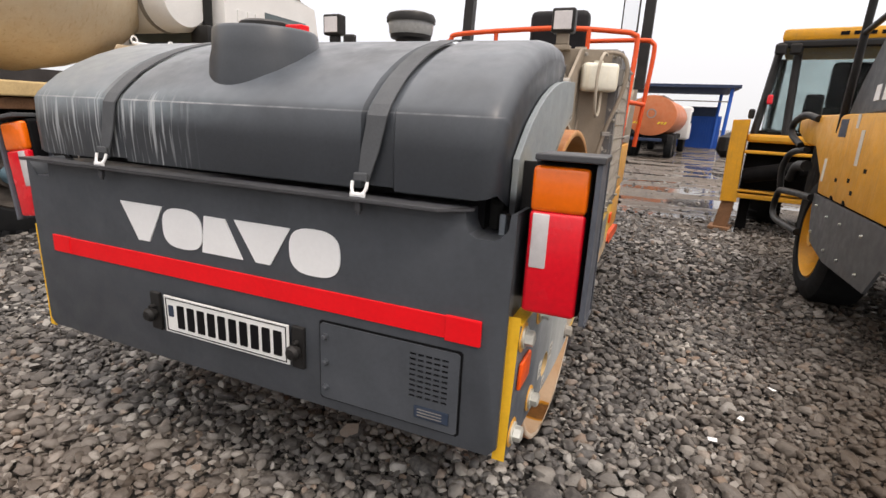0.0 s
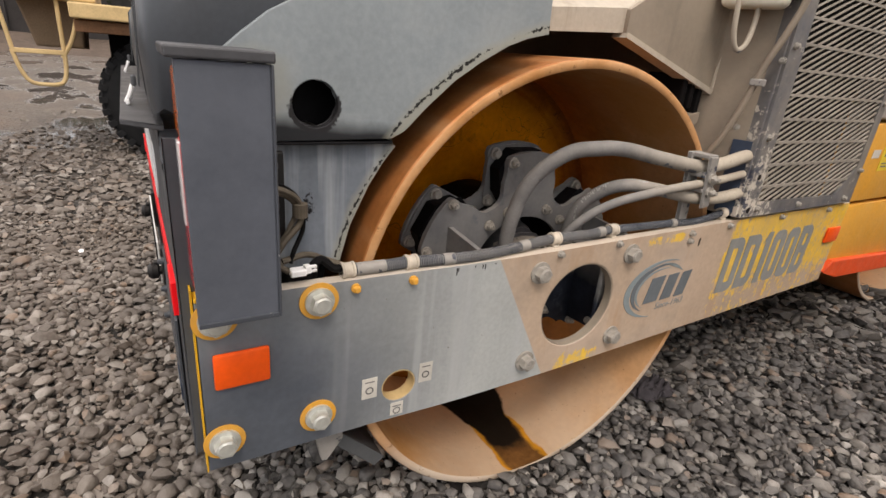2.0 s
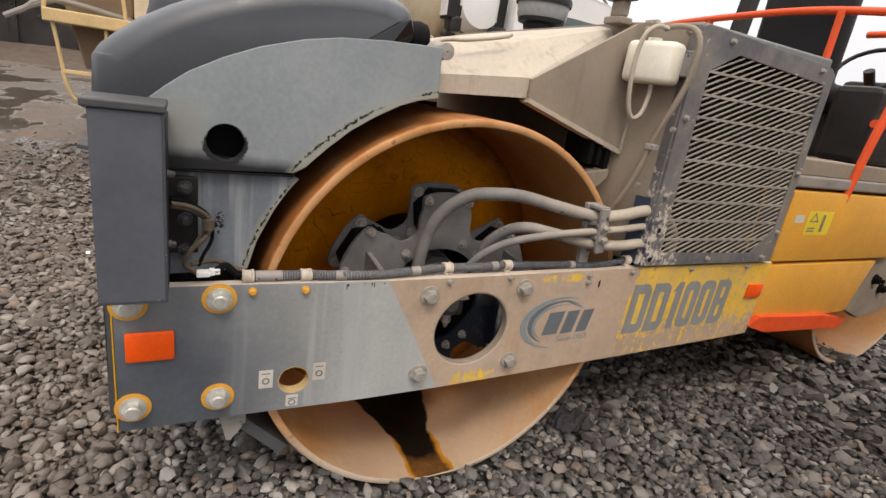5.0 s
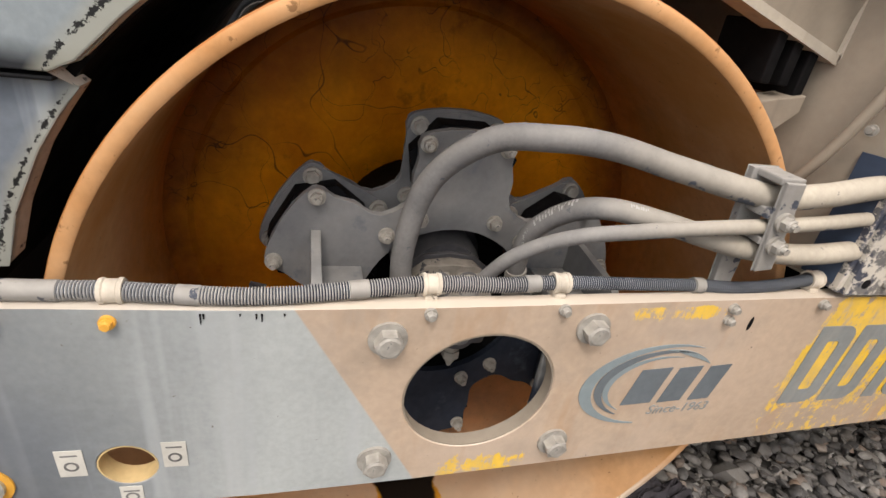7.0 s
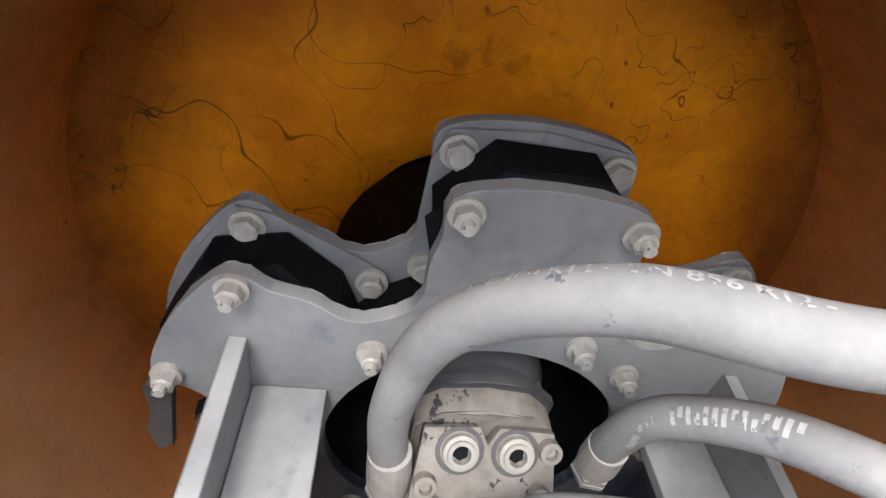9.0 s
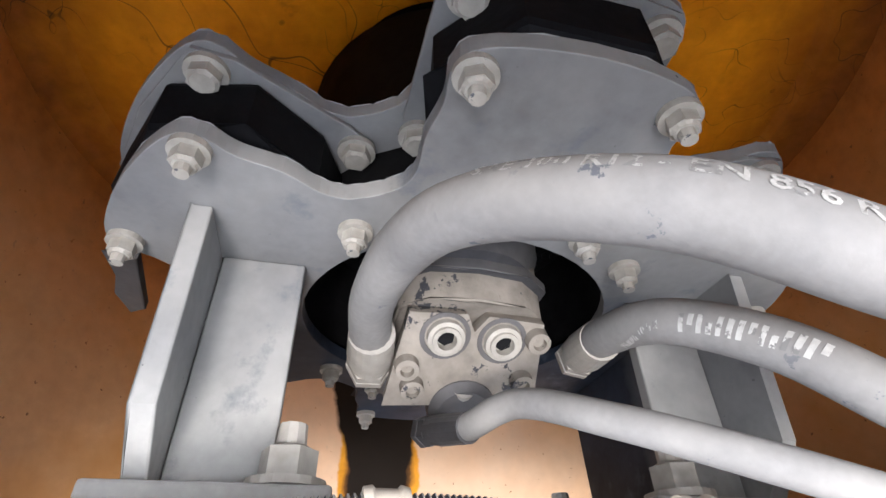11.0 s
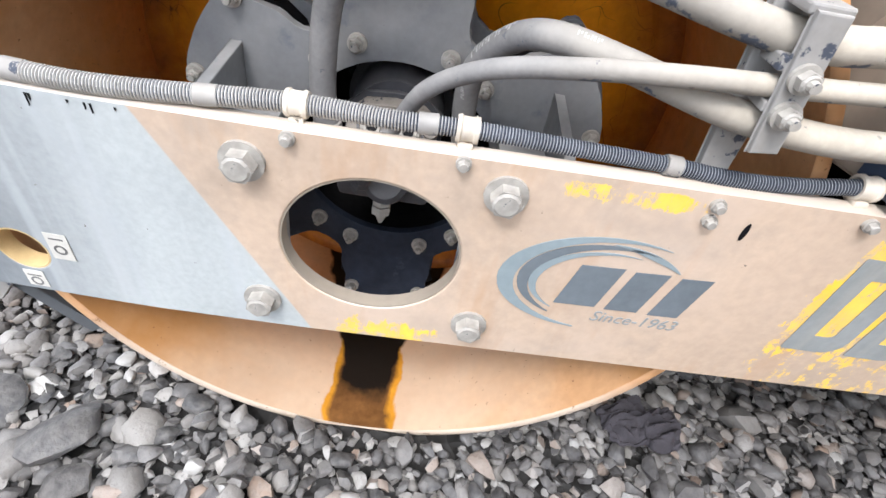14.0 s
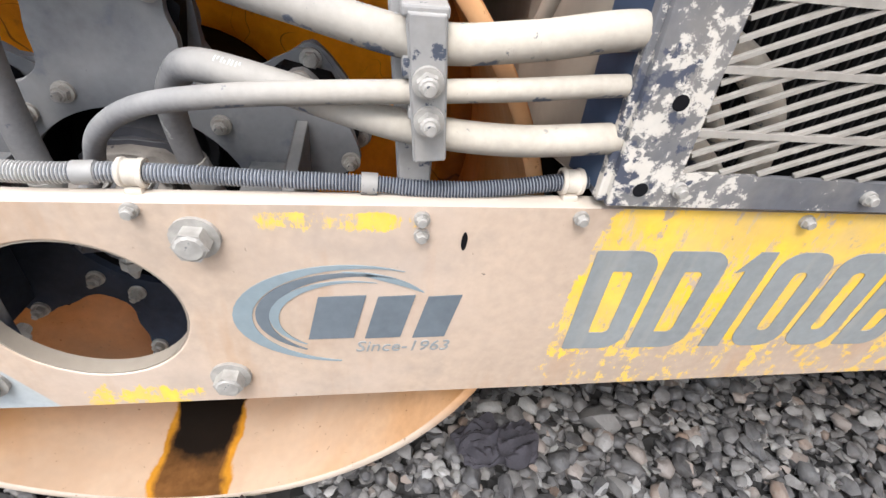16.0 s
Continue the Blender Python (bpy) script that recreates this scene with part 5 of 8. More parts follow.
def build_hub():
    hc = HZ
    bm = bmesh.new()
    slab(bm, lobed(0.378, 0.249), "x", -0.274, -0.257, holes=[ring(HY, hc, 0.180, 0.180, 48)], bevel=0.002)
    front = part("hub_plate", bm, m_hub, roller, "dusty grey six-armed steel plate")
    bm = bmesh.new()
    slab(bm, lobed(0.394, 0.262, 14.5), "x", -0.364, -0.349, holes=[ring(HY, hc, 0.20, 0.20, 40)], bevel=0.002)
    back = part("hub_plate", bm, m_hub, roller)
    for k in range(6):
        mid = radians(29.2 + 60.6 * k)
        c, s = math.cos(mid), math.sin(mid)
        m = Matrix.Translation((0, HY, hc)) @ Matrix.Rotation(mid - math.pi / 2, 4, "X")
        bm = bmesh.new()
        slab(bm, [(-0.052, 0.205), (0.052, 0.205), (0.086, 0.248), (0.098, 0.322), (0.048, 0.379), (-0.048, 0.379), (-0.098, 0.322), (-0.086, 0.248)], "x", -0.342, -0.278, bevel=0.008)
        bmesh.ops.transform(bm, matrix=m, verts=bm.verts[:])
        mount = part("rubber_mount", bm, m_rubber, roller)
        bm = bmesh.new()
        slab(bm, [(-0.100, 0.204), (0.100, 0.204), (0.106, 0.232), (0.102, 0.345), (0.088, 0.378), (0.0, 0.388), (-0.088, 0.378), (-0.102, 0.345), (-0.106, 0.232)], "x", -0.3485, -0.3425, bevel=0.001)
        bmesh.ops.transform(bm, matrix=m, verts=bm.verts[:])
        part("mount_plate", bm, m_hub, mount)
        for d in (-12.3, 12.3):
            a = mid + radians(d)
            bolt(front, (-0.257, HY + 0.357 * math.cos(a), hc + 0.357 * math.sin(a)), "medium", m_bolt, random.uniform(0, 60))
            bolt(back, (-0.3425, HY + 0.367 * math.cos(a), hc + 0.367 * math.sin(a)), "cap", m_bolt, random.uniform(0, 60))
        for d in (-22.5, 22.5):
            a = mid + radians(d)
            bolt(back, (-0.3425, HY + 0.232 * math.cos(a), hc + 0.232 * math.sin(a)), "cap", m_bolt, random.uniform(0, 60))
    for deg in (129.3, 110, 68.5, 48.4, 9, 171, 230, 250, 290, 310):
        a = radians(deg)
        bolt(front, (-0.257, HY + 0.213 * math.cos(a), hc + 0.213 * math.sin(a)), "medium", m_bolt, random.uniform(0, 60))
    # angle brackets between plate and beam
    for s in (-1, 1):
        y0 = HY + s * 0.266
        bm = bmesh.new()
        slab(bm, [(-0.256, 0.40), (-0.046, 0.42), (-0.046, 0.735), (-0.09, 0.770), (-0.256, 0.785)], "y", y0 - 0.009, y0 + 0.009, bevel=0.002)
        arm = part("bracket_arm", bm, m_hub, roller, "dusty steel angle bracket")
        bm = bmesh.new()
        a, b = sorted((y0 - s * 0.010, y0 - s * 0.088))
        box(bm, -0.256, -0.046, a, b, 0.695, 0.710, 0.002)
        part("shelf", bm, m_hub, arm)
        bm = bmesh.new()
        a, b = sorted((y0 + s * 0.03, y0 - s * 0.135))
        box(bm, -0.046, -0.032, a, b, 0.44, 0.752, 0.003)
        part("flange", bm, m_hub, arm)
        for z in (0.725, 0.486):
            bolt(arm, (-0.046, 0.9885 + s * 0.1685, z), "stud", m_bolt, 20, toward=(-1, 0, 0), name="nut")
    bm = bmesh.new()
    slab(bm, [(0.598, 0.650), (0.628, 0.642), (0.620, 0.590), (0.612, 0.525), (0.594, 0.517), (0.585, 0.560), (0.596, 0.600)], "x", -0.298, -0.284, bevel=0.002)
    part("lifting_tab", bm, m_grime, front)
    # hydraulic motor in the middle
    bm = bmesh.new()
    my, mz = 0.982, 0.680
    lathe(bm, [(-0.44, 0.10), (-0.36, 0.10), (-0.355, 0.085), (-0.30, 0.085), (-0.285, 0.075), (-0.27, 0.075), (-0.268, 0.002)], (0, my, mz), "x", 32)
    motor = part("hydraulic_motor", bm, m_grime, roller, "dusty cast-iron hydraulic motor", smooth=True)
    bm = bmesh.new()
    slab(bm, [(my - 0.078, mz - 0.075), (my + 0.078, mz - 0.075), (my + 0.078, mz + 0.022), (my + 0.05, mz + 0.046), (my, mz + 0.052), (my - 0.05, mz + 0.046), (my - 0.078, mz + 0.022)], "x", -0.310, -0.222, bevel=0.004)
    part("valve_block", bm, m_cast, motor, smooth=True)
    bm = bmesh.new()
    slab(bm, [(my - 0.080, mz - 0.06), (my + 0.082, mz - 0.05), (my + 0.072, mz + 0.046), (my + 0.012, mz + 0.048), (my, mz + 0.030), (my - 0.012, mz + 0.048), (my - 0.070, mz + 0.046)], "x", -0.2155, -0.196, bevel=0.002)
    part("port_face", bm, m_cast, motor, smooth=True)
    bm = bmesh.new()
    box(bm, -0.225, -0.175, my - 0.085, my + 0.080, mz - 0.110, mz - 0.050, 0.012)
    part("end_cover", bm, m_grime, motor, smooth=True)
    bm = bmesh.new()
    lathe(bm, [(-0.215, 0.038), (-0.194, 0.037), (-0.186, 0.029), (-0.185, 0.002)], (0, my + 0.004, mz - 0.062), "x", 28)
    part("lower_boss", bm, m_grime, motor, "oily rounded boss", smooth=True)
    bm = bmesh.new()
    slab(bm, [(my - 0.086, mz - 0.075), (my + 0.086, mz - 0.075), (my + 0.086, mz + 0.026), (my + 0.054, mz + 0.053), (my, mz + 0.060), (my - 0.054, mz + 0.053), (my - 0.086, mz + 0.026)], "x", -0.272, -0.256, bevel=0.003)
    part("body_joint", bm, m_grime, motor, smooth=True)
    for dy in (-0.030, 0.030):
        bm = bmesh.new()
        lathe(bm, [(-0.198, 0.0195), (-0.188, 0.0190), (-0.187, 0.0150), (-0.184, 0.0145), (-0.184, 0.0100), (-0.194, 0.0096), (-0.194, 0.001)], (0, my + dy, mz + 0.024), "x", 24)
        plug = part("port_plug", bm, m_bolt, motor, smooth=True)
        # black disc in the socket, standing for the shade of its recess
        bm = bmesh.new()
        cyl(bm, (-0.1939, my + dy, mz + 0.024), (-0.1925, my + dy, mz + 0.024), 0.0094, 6)
        part("socket", bm, m_ink, plug)
        bm = bmesh.new()
        lathe(bm, [(-0.1962, 0.0265), (-0.1952, 0.026), (-0.1952, 0.0215), (-0.1962, 0.021)], (0, my + dy, mz + 0.024), "x", 24)
        part("seal_ring", bm, m_grime, plug, smooth=True)
    for dy, dz in ((-0.064, -0.012), (-0.055, -0.036), (0.06, -0.02), (0.066, 0.03)):
        bm = bmesh.new()
        lathe(bm, [(-0.200, 0.013), (-0.184, 0.012), (-0.183, 0.007), (-0.190, 0.006), (-0.190, 0.001)], (0, my + dy, mz + dz), "x", 14)
        part("port_plug", bm, m_cast, motor, smooth=True)
    lean = Matrix.Translation((-0.195, my, mz + 0.024)) @ Matrix.Rotation(radians(-36), 4, "Y") @ Matrix.Translation((0.195, -my, -mz - 0.024))
    for ob in motor.children_recursive:
        if ob.name.split(".")[0] in ("port_face", "lower_boss", "port_plug", "socket", "seal_ring"):
            ob.data.transform(lean)
    # near-black sleeve and disc added to hold the hub hole in shade
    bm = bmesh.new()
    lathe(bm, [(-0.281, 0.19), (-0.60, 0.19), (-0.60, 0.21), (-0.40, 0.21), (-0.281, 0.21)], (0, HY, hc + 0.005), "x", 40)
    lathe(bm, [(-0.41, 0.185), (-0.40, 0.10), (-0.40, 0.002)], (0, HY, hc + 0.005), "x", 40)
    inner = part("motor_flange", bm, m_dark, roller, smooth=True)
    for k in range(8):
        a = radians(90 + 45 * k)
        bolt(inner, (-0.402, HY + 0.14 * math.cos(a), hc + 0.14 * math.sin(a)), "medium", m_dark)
    # fitting hanging below the motor
    bm = bmesh.new()
    cyl(bm, (-0.16, 0.982, 0.66), (-0.15, 0.982, 0.572), 0.012, 14)
    cyl(bm, (-0.153, 0.982, 0.60), (-0.151, 0.982, 0.584), 0.0165, 6)
    cyl(bm, (-0.151, 0.982, 0.582), (-0.150, 0.982, 0.566), 0.0175, 6)
    cyl(bm, (-0.15, 0.982, 0.566), (-0.149, 0.982, 0.545), 0.013, 8, 0.004)
    part("drain_fitting", bm, m_bolt, motor)


def along(pts, s):
    """Place and direction at s metres along a hose."""
    line = smooth_path(pts, 30)
    for a, b in zip(line, line[1:]):
        d = (b - a).length
        if s <= d:
            return a.lerp(b, s / d), (b - a).normalized()
        s -= d
    return line[-1], (line[-1] - line[-2]).normalized()


def wrap(pts, r, face, u, v):
    """A point of the hose's surface: u along it, v round it from the side that faces the given way."""
    q, way = along(pts, u)
    up = (Vector(face) - way * way.dot(Vector(face))).normalized()
    a = v / r
    return q + (up * math.cos(a) + way.cross(up) * math.sin(a)) * (r + 0.0003)


def hose_print(text, pts, r, start, height, face):
    cu = bpy.data.curves.new("hose_print", "FONT")
    cu.body, cu.size, cu.resolution_u, cu.offset = text, height * 1.38, 2, 0.0002
    tmp = bpy.data.objects.new("hose_print", cu)
    scene.collection.objects.link(tmp)
    me = bpy.data.meshes.new_from_object(tmp.evaluated_get(bpy.context.evaluated_depsgraph_get()))
    bpy.data.objects.remove(tmp)
    for v in me.vertices:
        v.co = wrap(pts, r, face, start + v.co.x * 1.2, -(v.co.y - height / 2))
    me.materials.clear()
    me.materials.append(m_print)
    ob = new("hose_print", me)
    ob.parent = roller
    tagged(ob, "worn white print on a rubber hose")


def hose_bars(pts, r, start, n, width, height, face, fill):
    for k in range(n):
        u0, u1 = start + k * width, start + (k + fill) * width
        bm = bmesh.new()
        # each worn letter is a thin upright stroke and a half-length one
        rows = [[bm.verts.new(wrap(pts, r, face, u, v * height / 2)) for u in (u0, u0 + (u1 - u0) * 0.34)] for v in np.linspace(-1, 1, 6)]
        more = [[bm.verts.new(wrap(pts, r, face, u, v * height / 2)) for u in (u0 + (u1 - u0) * 0.62, u1)] for v in np.linspace((-1, -0.2, -1)[k % 3], (0.2, 1, 1)[k % 3], 5)]
        for a, b in zip(more, more[1:]):
            bm.faces.new((a[0], a[1], b[1], b[0]))
        for a, b in zip(rows, rows[1:]):
            bm.faces.new((a[0], a[1], b[1], b[0]))
        part("print_bar", bm, m_print, roller)


def build_hoses():
    runs = (("pressure_hose", 0.0205, [(-0.192, 0.884, 0.645), (-0.192, 0.872, 0.775), (-0.162, 0.895, 0.922), (-0.112, 0.966, 1.013), (-0.072, 1.058, 1.036), (-0.066, 1.156, 1.031), (-0.047, 1.263, 1.011), (-0.008, 1.411, 0.989), (-0.003, 1.519, 0.997), (-0.010, 1.651, 1.015), (-0.04, 1.78, 0.99), (-0.06, 1.88, 0.90), (-0.07, 1.90, 0.75)]),
            ("return_hose", 0.0185, [(-0.196, 1.108, 0.692), (-0.182, 1.095, 0.760), (-0.157, 1.097, 0.841), (-0.112, 1.130, 0.902), (-0.062, 1.175, 0.932), (-0.034, 1.268, 0.922), (-0.006, 1.396, 0.898), (0.001, 1.521, 0.889), (-0.006, 1.652, 0.895), (-0.05, 1.76, 0.88), (-0.07, 1.86, 0.80)]),
            ("drain_hose", 0.0125, [(-0.116, 0.953, 0.657), (-0.105, 0.968, 0.706), (-0.110, 0.998, 0.763), (-0.075, 1.038, 0.838), (-0.037, 1.108, 0.891), (-0.002, 1.205, 0.922), (0.008, 1.300, 0.935), (0.010, 1.405, 0.943), (0.006, 1.52, 0.950), (-0.006, 1.651, 0.958), (-0.05, 1.76, 0.94), (-0.08, 1.84, 0.86)]))
    for name, r, pts in runs:
        bm = bmesh.new()
        tube(bm, pts, r, 18, 10)
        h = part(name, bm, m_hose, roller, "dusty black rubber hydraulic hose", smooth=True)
        a, b = Vector(pts[0]), Vector(pts[1])
        way = (b - a).normalized()
        bm = bmesh.new()
        cyl(bm, a - way * 0.028, a - way * 0.018, r * 1.28, 6)
        cyl(bm, a - way * 0.018, a - way * 0.006, r * 1.22, 6)
        cyl(bm, a - way * 0.008, a + way * 0.012, r * 1.12, 18)
        cyl(bm, a + way * 0.010, a + way * 0.058, r * 1.22, 20, r * 1.12)
        part("ferrule", bm, m_grime if name == "drain_hose" else m_ferrule, h)
    # worn white print: the standard on the pressure hose, the maker's mark as bars on the return hose
    for k, (text, start) in enumerate((("SAE 100 R12 - EN 856 R12 -", 0.325), ("SAE 100 R12 - EN 856 R12 -", 0.75))):
        hose_print(text, runs[0][2], 0.0205, start, 0.0095, (-0.15, -0.15, 0.97))
    hose_bars(runs[1][2], 0.0185, 0.112, 9, 0.0062, 0.006, (0.55, -0.1, 0.83), 0.7)
    hose_bars(runs[1][2], 0.0185, 0.182, 7, 0.0128, 0.014, (0.55, -0.1, 0.83), 0.8)
    hose_bars(runs[1][2], 0.0185, 0.34, 4, 0.0075, 0.007, (0.55, -0.1, 0.83), 0.7)
    # clamp that holds the three hoses
    bm = bmesh.new()
    slab(bm, [(1.394, 1.024), (1.430, 1.024), (1.442, 0.876), (1.410, 0.872)], "x", 0.024, 0.032, bevel=0.002)
    clamp = part("hose_clamp", bm, m_bracket, roller, "dusty steel hose clamp")
    bm = bmesh.new()
    slab(bm, [(1.378, 1.030), (1.436, 1.030), (1.434, 0.80), (1.398, 0.80)], "x", -0.034, -0.022, bevel=0.002)
    box(bm, -0.024, 0.026, 1.388, 1.434, 1.018, 1.030, 0.003)
    part("clamp_back", bm, m_bracket, clamp)
    bm = bmesh.new()
    box(bm, -0.022, 0.0235, 1.392, 1.428, 0.962, 0.978, 0.002)
    part("spacer", bm, m_bracket, clamp)
    bm = bmesh.new()
    box(bm, -0.022, 0.0235, 1.400, 1.432, 0.918, 0.930, 0.002)
    part("spacer", bm, m_bracket, clamp)
    for y, z in ((1.417, 0.962), (1.421, 0.922)):
        bolt(clamp, (0.032, y, z), "medium", m_bolt, 15)
    # ribbed conduit on top of the beam, with its clips
    pts = [(-0.014, 0.318, 0.812), (-0.012, 0.40, 0.811), (-0.010, 0.46, 0.812), (-0.004, 0.52, 0.811), (0.002, 0.60, 0.810), (0.002, 0.65, 0.810), (-0.001, 0.70, 0.811), (-0.007, 0.76, 0.813), (-0.012, 0.82, 0.816), (-0.016, 0.88, 0.818), (-0.016, 0.94, 0.818), (-0.012, 1.0, 0.819), (-0.014, 1.06, 0.821), (-0.016, 1.12, 0.821), (-0.015, 1.24, 0.819), (-0.018, 1.36, 0.815), (-0.016, 1.42, 0.812), (-0.016, 1.48, 0.812), (-0.016, 1.54, 0.818), (-0.018, 1.60, 0.826), (-0.03, 1.70, 0.83)]
    fine = smooth_path(pts, 40)
    ribs, run, want = [], 0.0, 0.0
    for a, b in zip(fine, fine[1:]):
        while want <= run + (b - a).length:
            ribs.append(a.lerp(b, (want - run) / (b - a).length))
            want += 0.0010
        run += (b - a).length
    bm = bmesh.new()
    tube(bm, ribs, 0.0116, 12, 1, curved=False)
    bm.verts.ensure_lookup_table()
    for i, q in enumerate(ribs):
        thick = (1.16 if i % 4 < 2 else 1.0) * (1.0 - 0.16 * min(1, max(0, (q.y - 0.9) / 0.3)))
        for v in bm.verts[i * 12:i * 12 + 12]:
            v.co = q + (v.co - q) * thick
    for k, fc in enumerate(bm.faces[:]):
        fc.material_index = 1 if (k // 12) % 4 > 1 else 0
    cond = part("conduit", bm, [m_conduit, m_groove], roller, "dusty ribbed cable conduit")
    for y in (0.325, 0.466, 0.883, 1.094, 1.615):
        mid = min(fine, key=lambda p: abs(p.y - y))
        cx, z = mid.x, mid.z - 0.004
        bm = bmesh.new()
        lathe(bm, [(-0.014, 0.0130), (-0.014, 0.0166), (-0.009, 0.0178), (-0.007, 0.0158), (0.007, 0.0158), (0.009, 0.0178), (0.014, 0.0166), (0.014, 0.0130)], (cx, y, z + 0.004), "y", 20)
        box(bm, cx - 0.012, cx + 0.014, y - 0.010, y + 0.010, z - 0.020, z - 0.010, 0.003)
        part("clip", bm, m_clamp, cond, smooth=True)
    for y0, half in ((0.375, 0.032), (0.555, 0.015), (0.777, 0.014), (1.045, 0.013), (1.36, 0.012)):
        bm = bmesh.new()
        tube(bm, [p for p in fine if abs(p.y - y0) < half], 0.0138, 14, 1, curved=False)
        part("tape", bm, m_bracket, cond, smooth=True)


def build_fender():
    arc_out = [(0.10, 1.195), (0.150, 1.240), (0.196, 1.277), (0.269, 1.318), (0.345, 1.352), (0.438, 1.382), (0.522, 1.400), (0.641, 1.413), (0.790, 1.420)]
    arc_in = [(0.796, 1.294), (0.740, 1.281), (0.688, 1.261), (0.622, 1.224), (0.564, 1.185), (0.506, 1.134), (0.455, 1.083), (0.426, 1.068)]
    bm = bmesh.new()
    slab(bm, arc_out + arc_in + [(0.10, 1.062)], "x", -0.066, -0.050, holes=[ring(0.273, 1.131, 0.042, 0.042, 28)], bevel=0.002)
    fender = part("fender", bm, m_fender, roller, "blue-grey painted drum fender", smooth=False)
    bm = bmesh.new()
    low = [(0.10, 0.80), (0.10, 1.058), (0.428, 1.062), (0.444, 1.049), (0.418, 1.012), (0.390, 0.968), (0.352, 0.888), (0.328, 0.812)]
    slab(bm, low, "x", -0.088, -0.072, bevel=0.002)
    part("fender_lower", bm, m_fender, fender)
    # black sheet added behind the hole, in place of the shade there
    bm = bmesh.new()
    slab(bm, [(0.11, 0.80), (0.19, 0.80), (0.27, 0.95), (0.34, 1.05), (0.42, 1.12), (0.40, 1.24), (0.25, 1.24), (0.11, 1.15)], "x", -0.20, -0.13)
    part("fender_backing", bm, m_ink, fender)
    # fold strip coloured black to take away its lit edge
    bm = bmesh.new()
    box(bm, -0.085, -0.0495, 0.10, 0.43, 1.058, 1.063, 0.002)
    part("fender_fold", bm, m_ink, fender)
    # chipped inner rim
    bm = bmesh.new()
    rim = [*arc_in, (0.444, 1.049), (0.418, 1.012), (0.390, 0.968), (0.352, 0.888), (0.328, 0.812)]
    prev = None
    for i, (y, z) in enumerate(rim):
        d = Vector((y - CY, z - CZ)).normalized()
        xs = -0.051 if i < len(arc_in) else -0.073
        row = [bm.verts.new((xs, y, z)), bm.verts.new((xs - 0.045, y, z)), bm.verts.new((xs - 0.045, y + d.x * 0.010, z + d.y * 0.010)), bm.verts.new((xs, y + d.x * 0.010, z + d.y * 0.010))]
        if prev:
            for k in range(4):
                bm.faces.new((prev[k], prev[(k + 1) % 4], row[(k + 1) % 4], row[k]))
        prev = row
    part("fender_rim", bm, m_edge, fender)
    # sheet over the drum
    bm = bmesh.new()
    prev = None
    for i in range(17):
        a = radians(178 - i * 4.6)
        row = [bm.verts.new((x, CY + r * math.cos(a), CZ + r * math.sin(a))) for x, r in ((-0.09, 0.70), (-1.80, 0.70), (-1.80, 0.712), (-0.09, 0.712))]
        if prev:
            for k in range(4):
                bm.faces.new((prev[k], prev[(k + 1) % 4], row[(k + 1) % 4], row[k]))
        prev = row
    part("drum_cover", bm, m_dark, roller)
    # cable box, loom and connector behind the lamp guard
    bm = bmesh.new()
    box(bm, -0.070, -0.055, 0.152, 0.215, 0.86, 1.045, 0.003)
    box(bm, -0.05, 0.10, 0.149, 0.156, 0.835, 1.19, 0.002)
    back = part("lamp_back_plate", bm, m_black, roller)
    for z in (1.02, 0.945, 0.87):
        bolt(back, (-0.055, 0.188, z), "medium", m_grime)
    for z in (1.075, 0.925):
        bolt(back, (0.075, 0.156, z), "small", m_grime, toward=(0, 1, 0))
    for pts, r, m in (([(0.0, 0.16, 0.995), (-0.01, 0.20, 0.985), (-0.03, 0.235, 0.955), (-0.03, 0.235, 0.915), (-0.02, 0.20, 0.88), (-0.02, 0.185, 0.845), (-0.02, 0.21, 0.822)], 0.006, m_loom), ([(0.0, 0.16, 0.99), (-0.015, 0.205, 0.975), (-0.04, 0.232, 0.94), (-0.035, 0.215, 0.90), (-0.03, 0.19, 0.86), (-0.02, 0.20, 0.826)], 0.005, m_loom), ([(-0.01, 0.158, 1.005), (-0.02, 0.21, 0.985), (-0.045, 0.240, 0.95), (-0.045, 0.245, 0.90), (-0.035, 0.225, 0.86), (-0.03, 0.215, 0.835)], 0.0045, m_dark), ([(-0.02, 0.25, 0.822), (-0.03, 0.275, 0.835), (-0.025, 0.30, 0.815), (-0.018, 0.32, 0.818)], 0.009, m_dark), ([(-0.03, 0.20, 0.84), (-0.04, 0.25, 0.845), (-0.035, 0.29, 0.83), (-0.02, 0.33, 0.815)], 0.0065, m_loom)):
        bm = bmesh.new()
        tube(bm, pts, r, 8, 6)
        part("cable", bm, m, roller, smooth=True)
    bm = bmesh.new()
    lathe(bm, [(-0.013, 0.006), (-0.013, 0.014), (0.013, 0.014), (0.013, 0.006)], (-0.03, 0.236, 0.94), "z", 14)
    part("cable_clip", bm, m_loom, roller)
    bm = bmesh.new()
    box(bm, -0.026, -0.003, 0.210, 0.240, 0.815, 0.829, 0.003)
    box(bm, -0.024, -0.006, 0.238, 0.250, 0.818, 0.833, 0.002)
    for dz in (0.0, 0.008):
        box(bm, -0.018, -0.010, 0.249, 0.262, 0.819 + dz, 0.824 + dz, 0.001)
    part("connector", bm, m_white, roller, "white plastic plug connector")


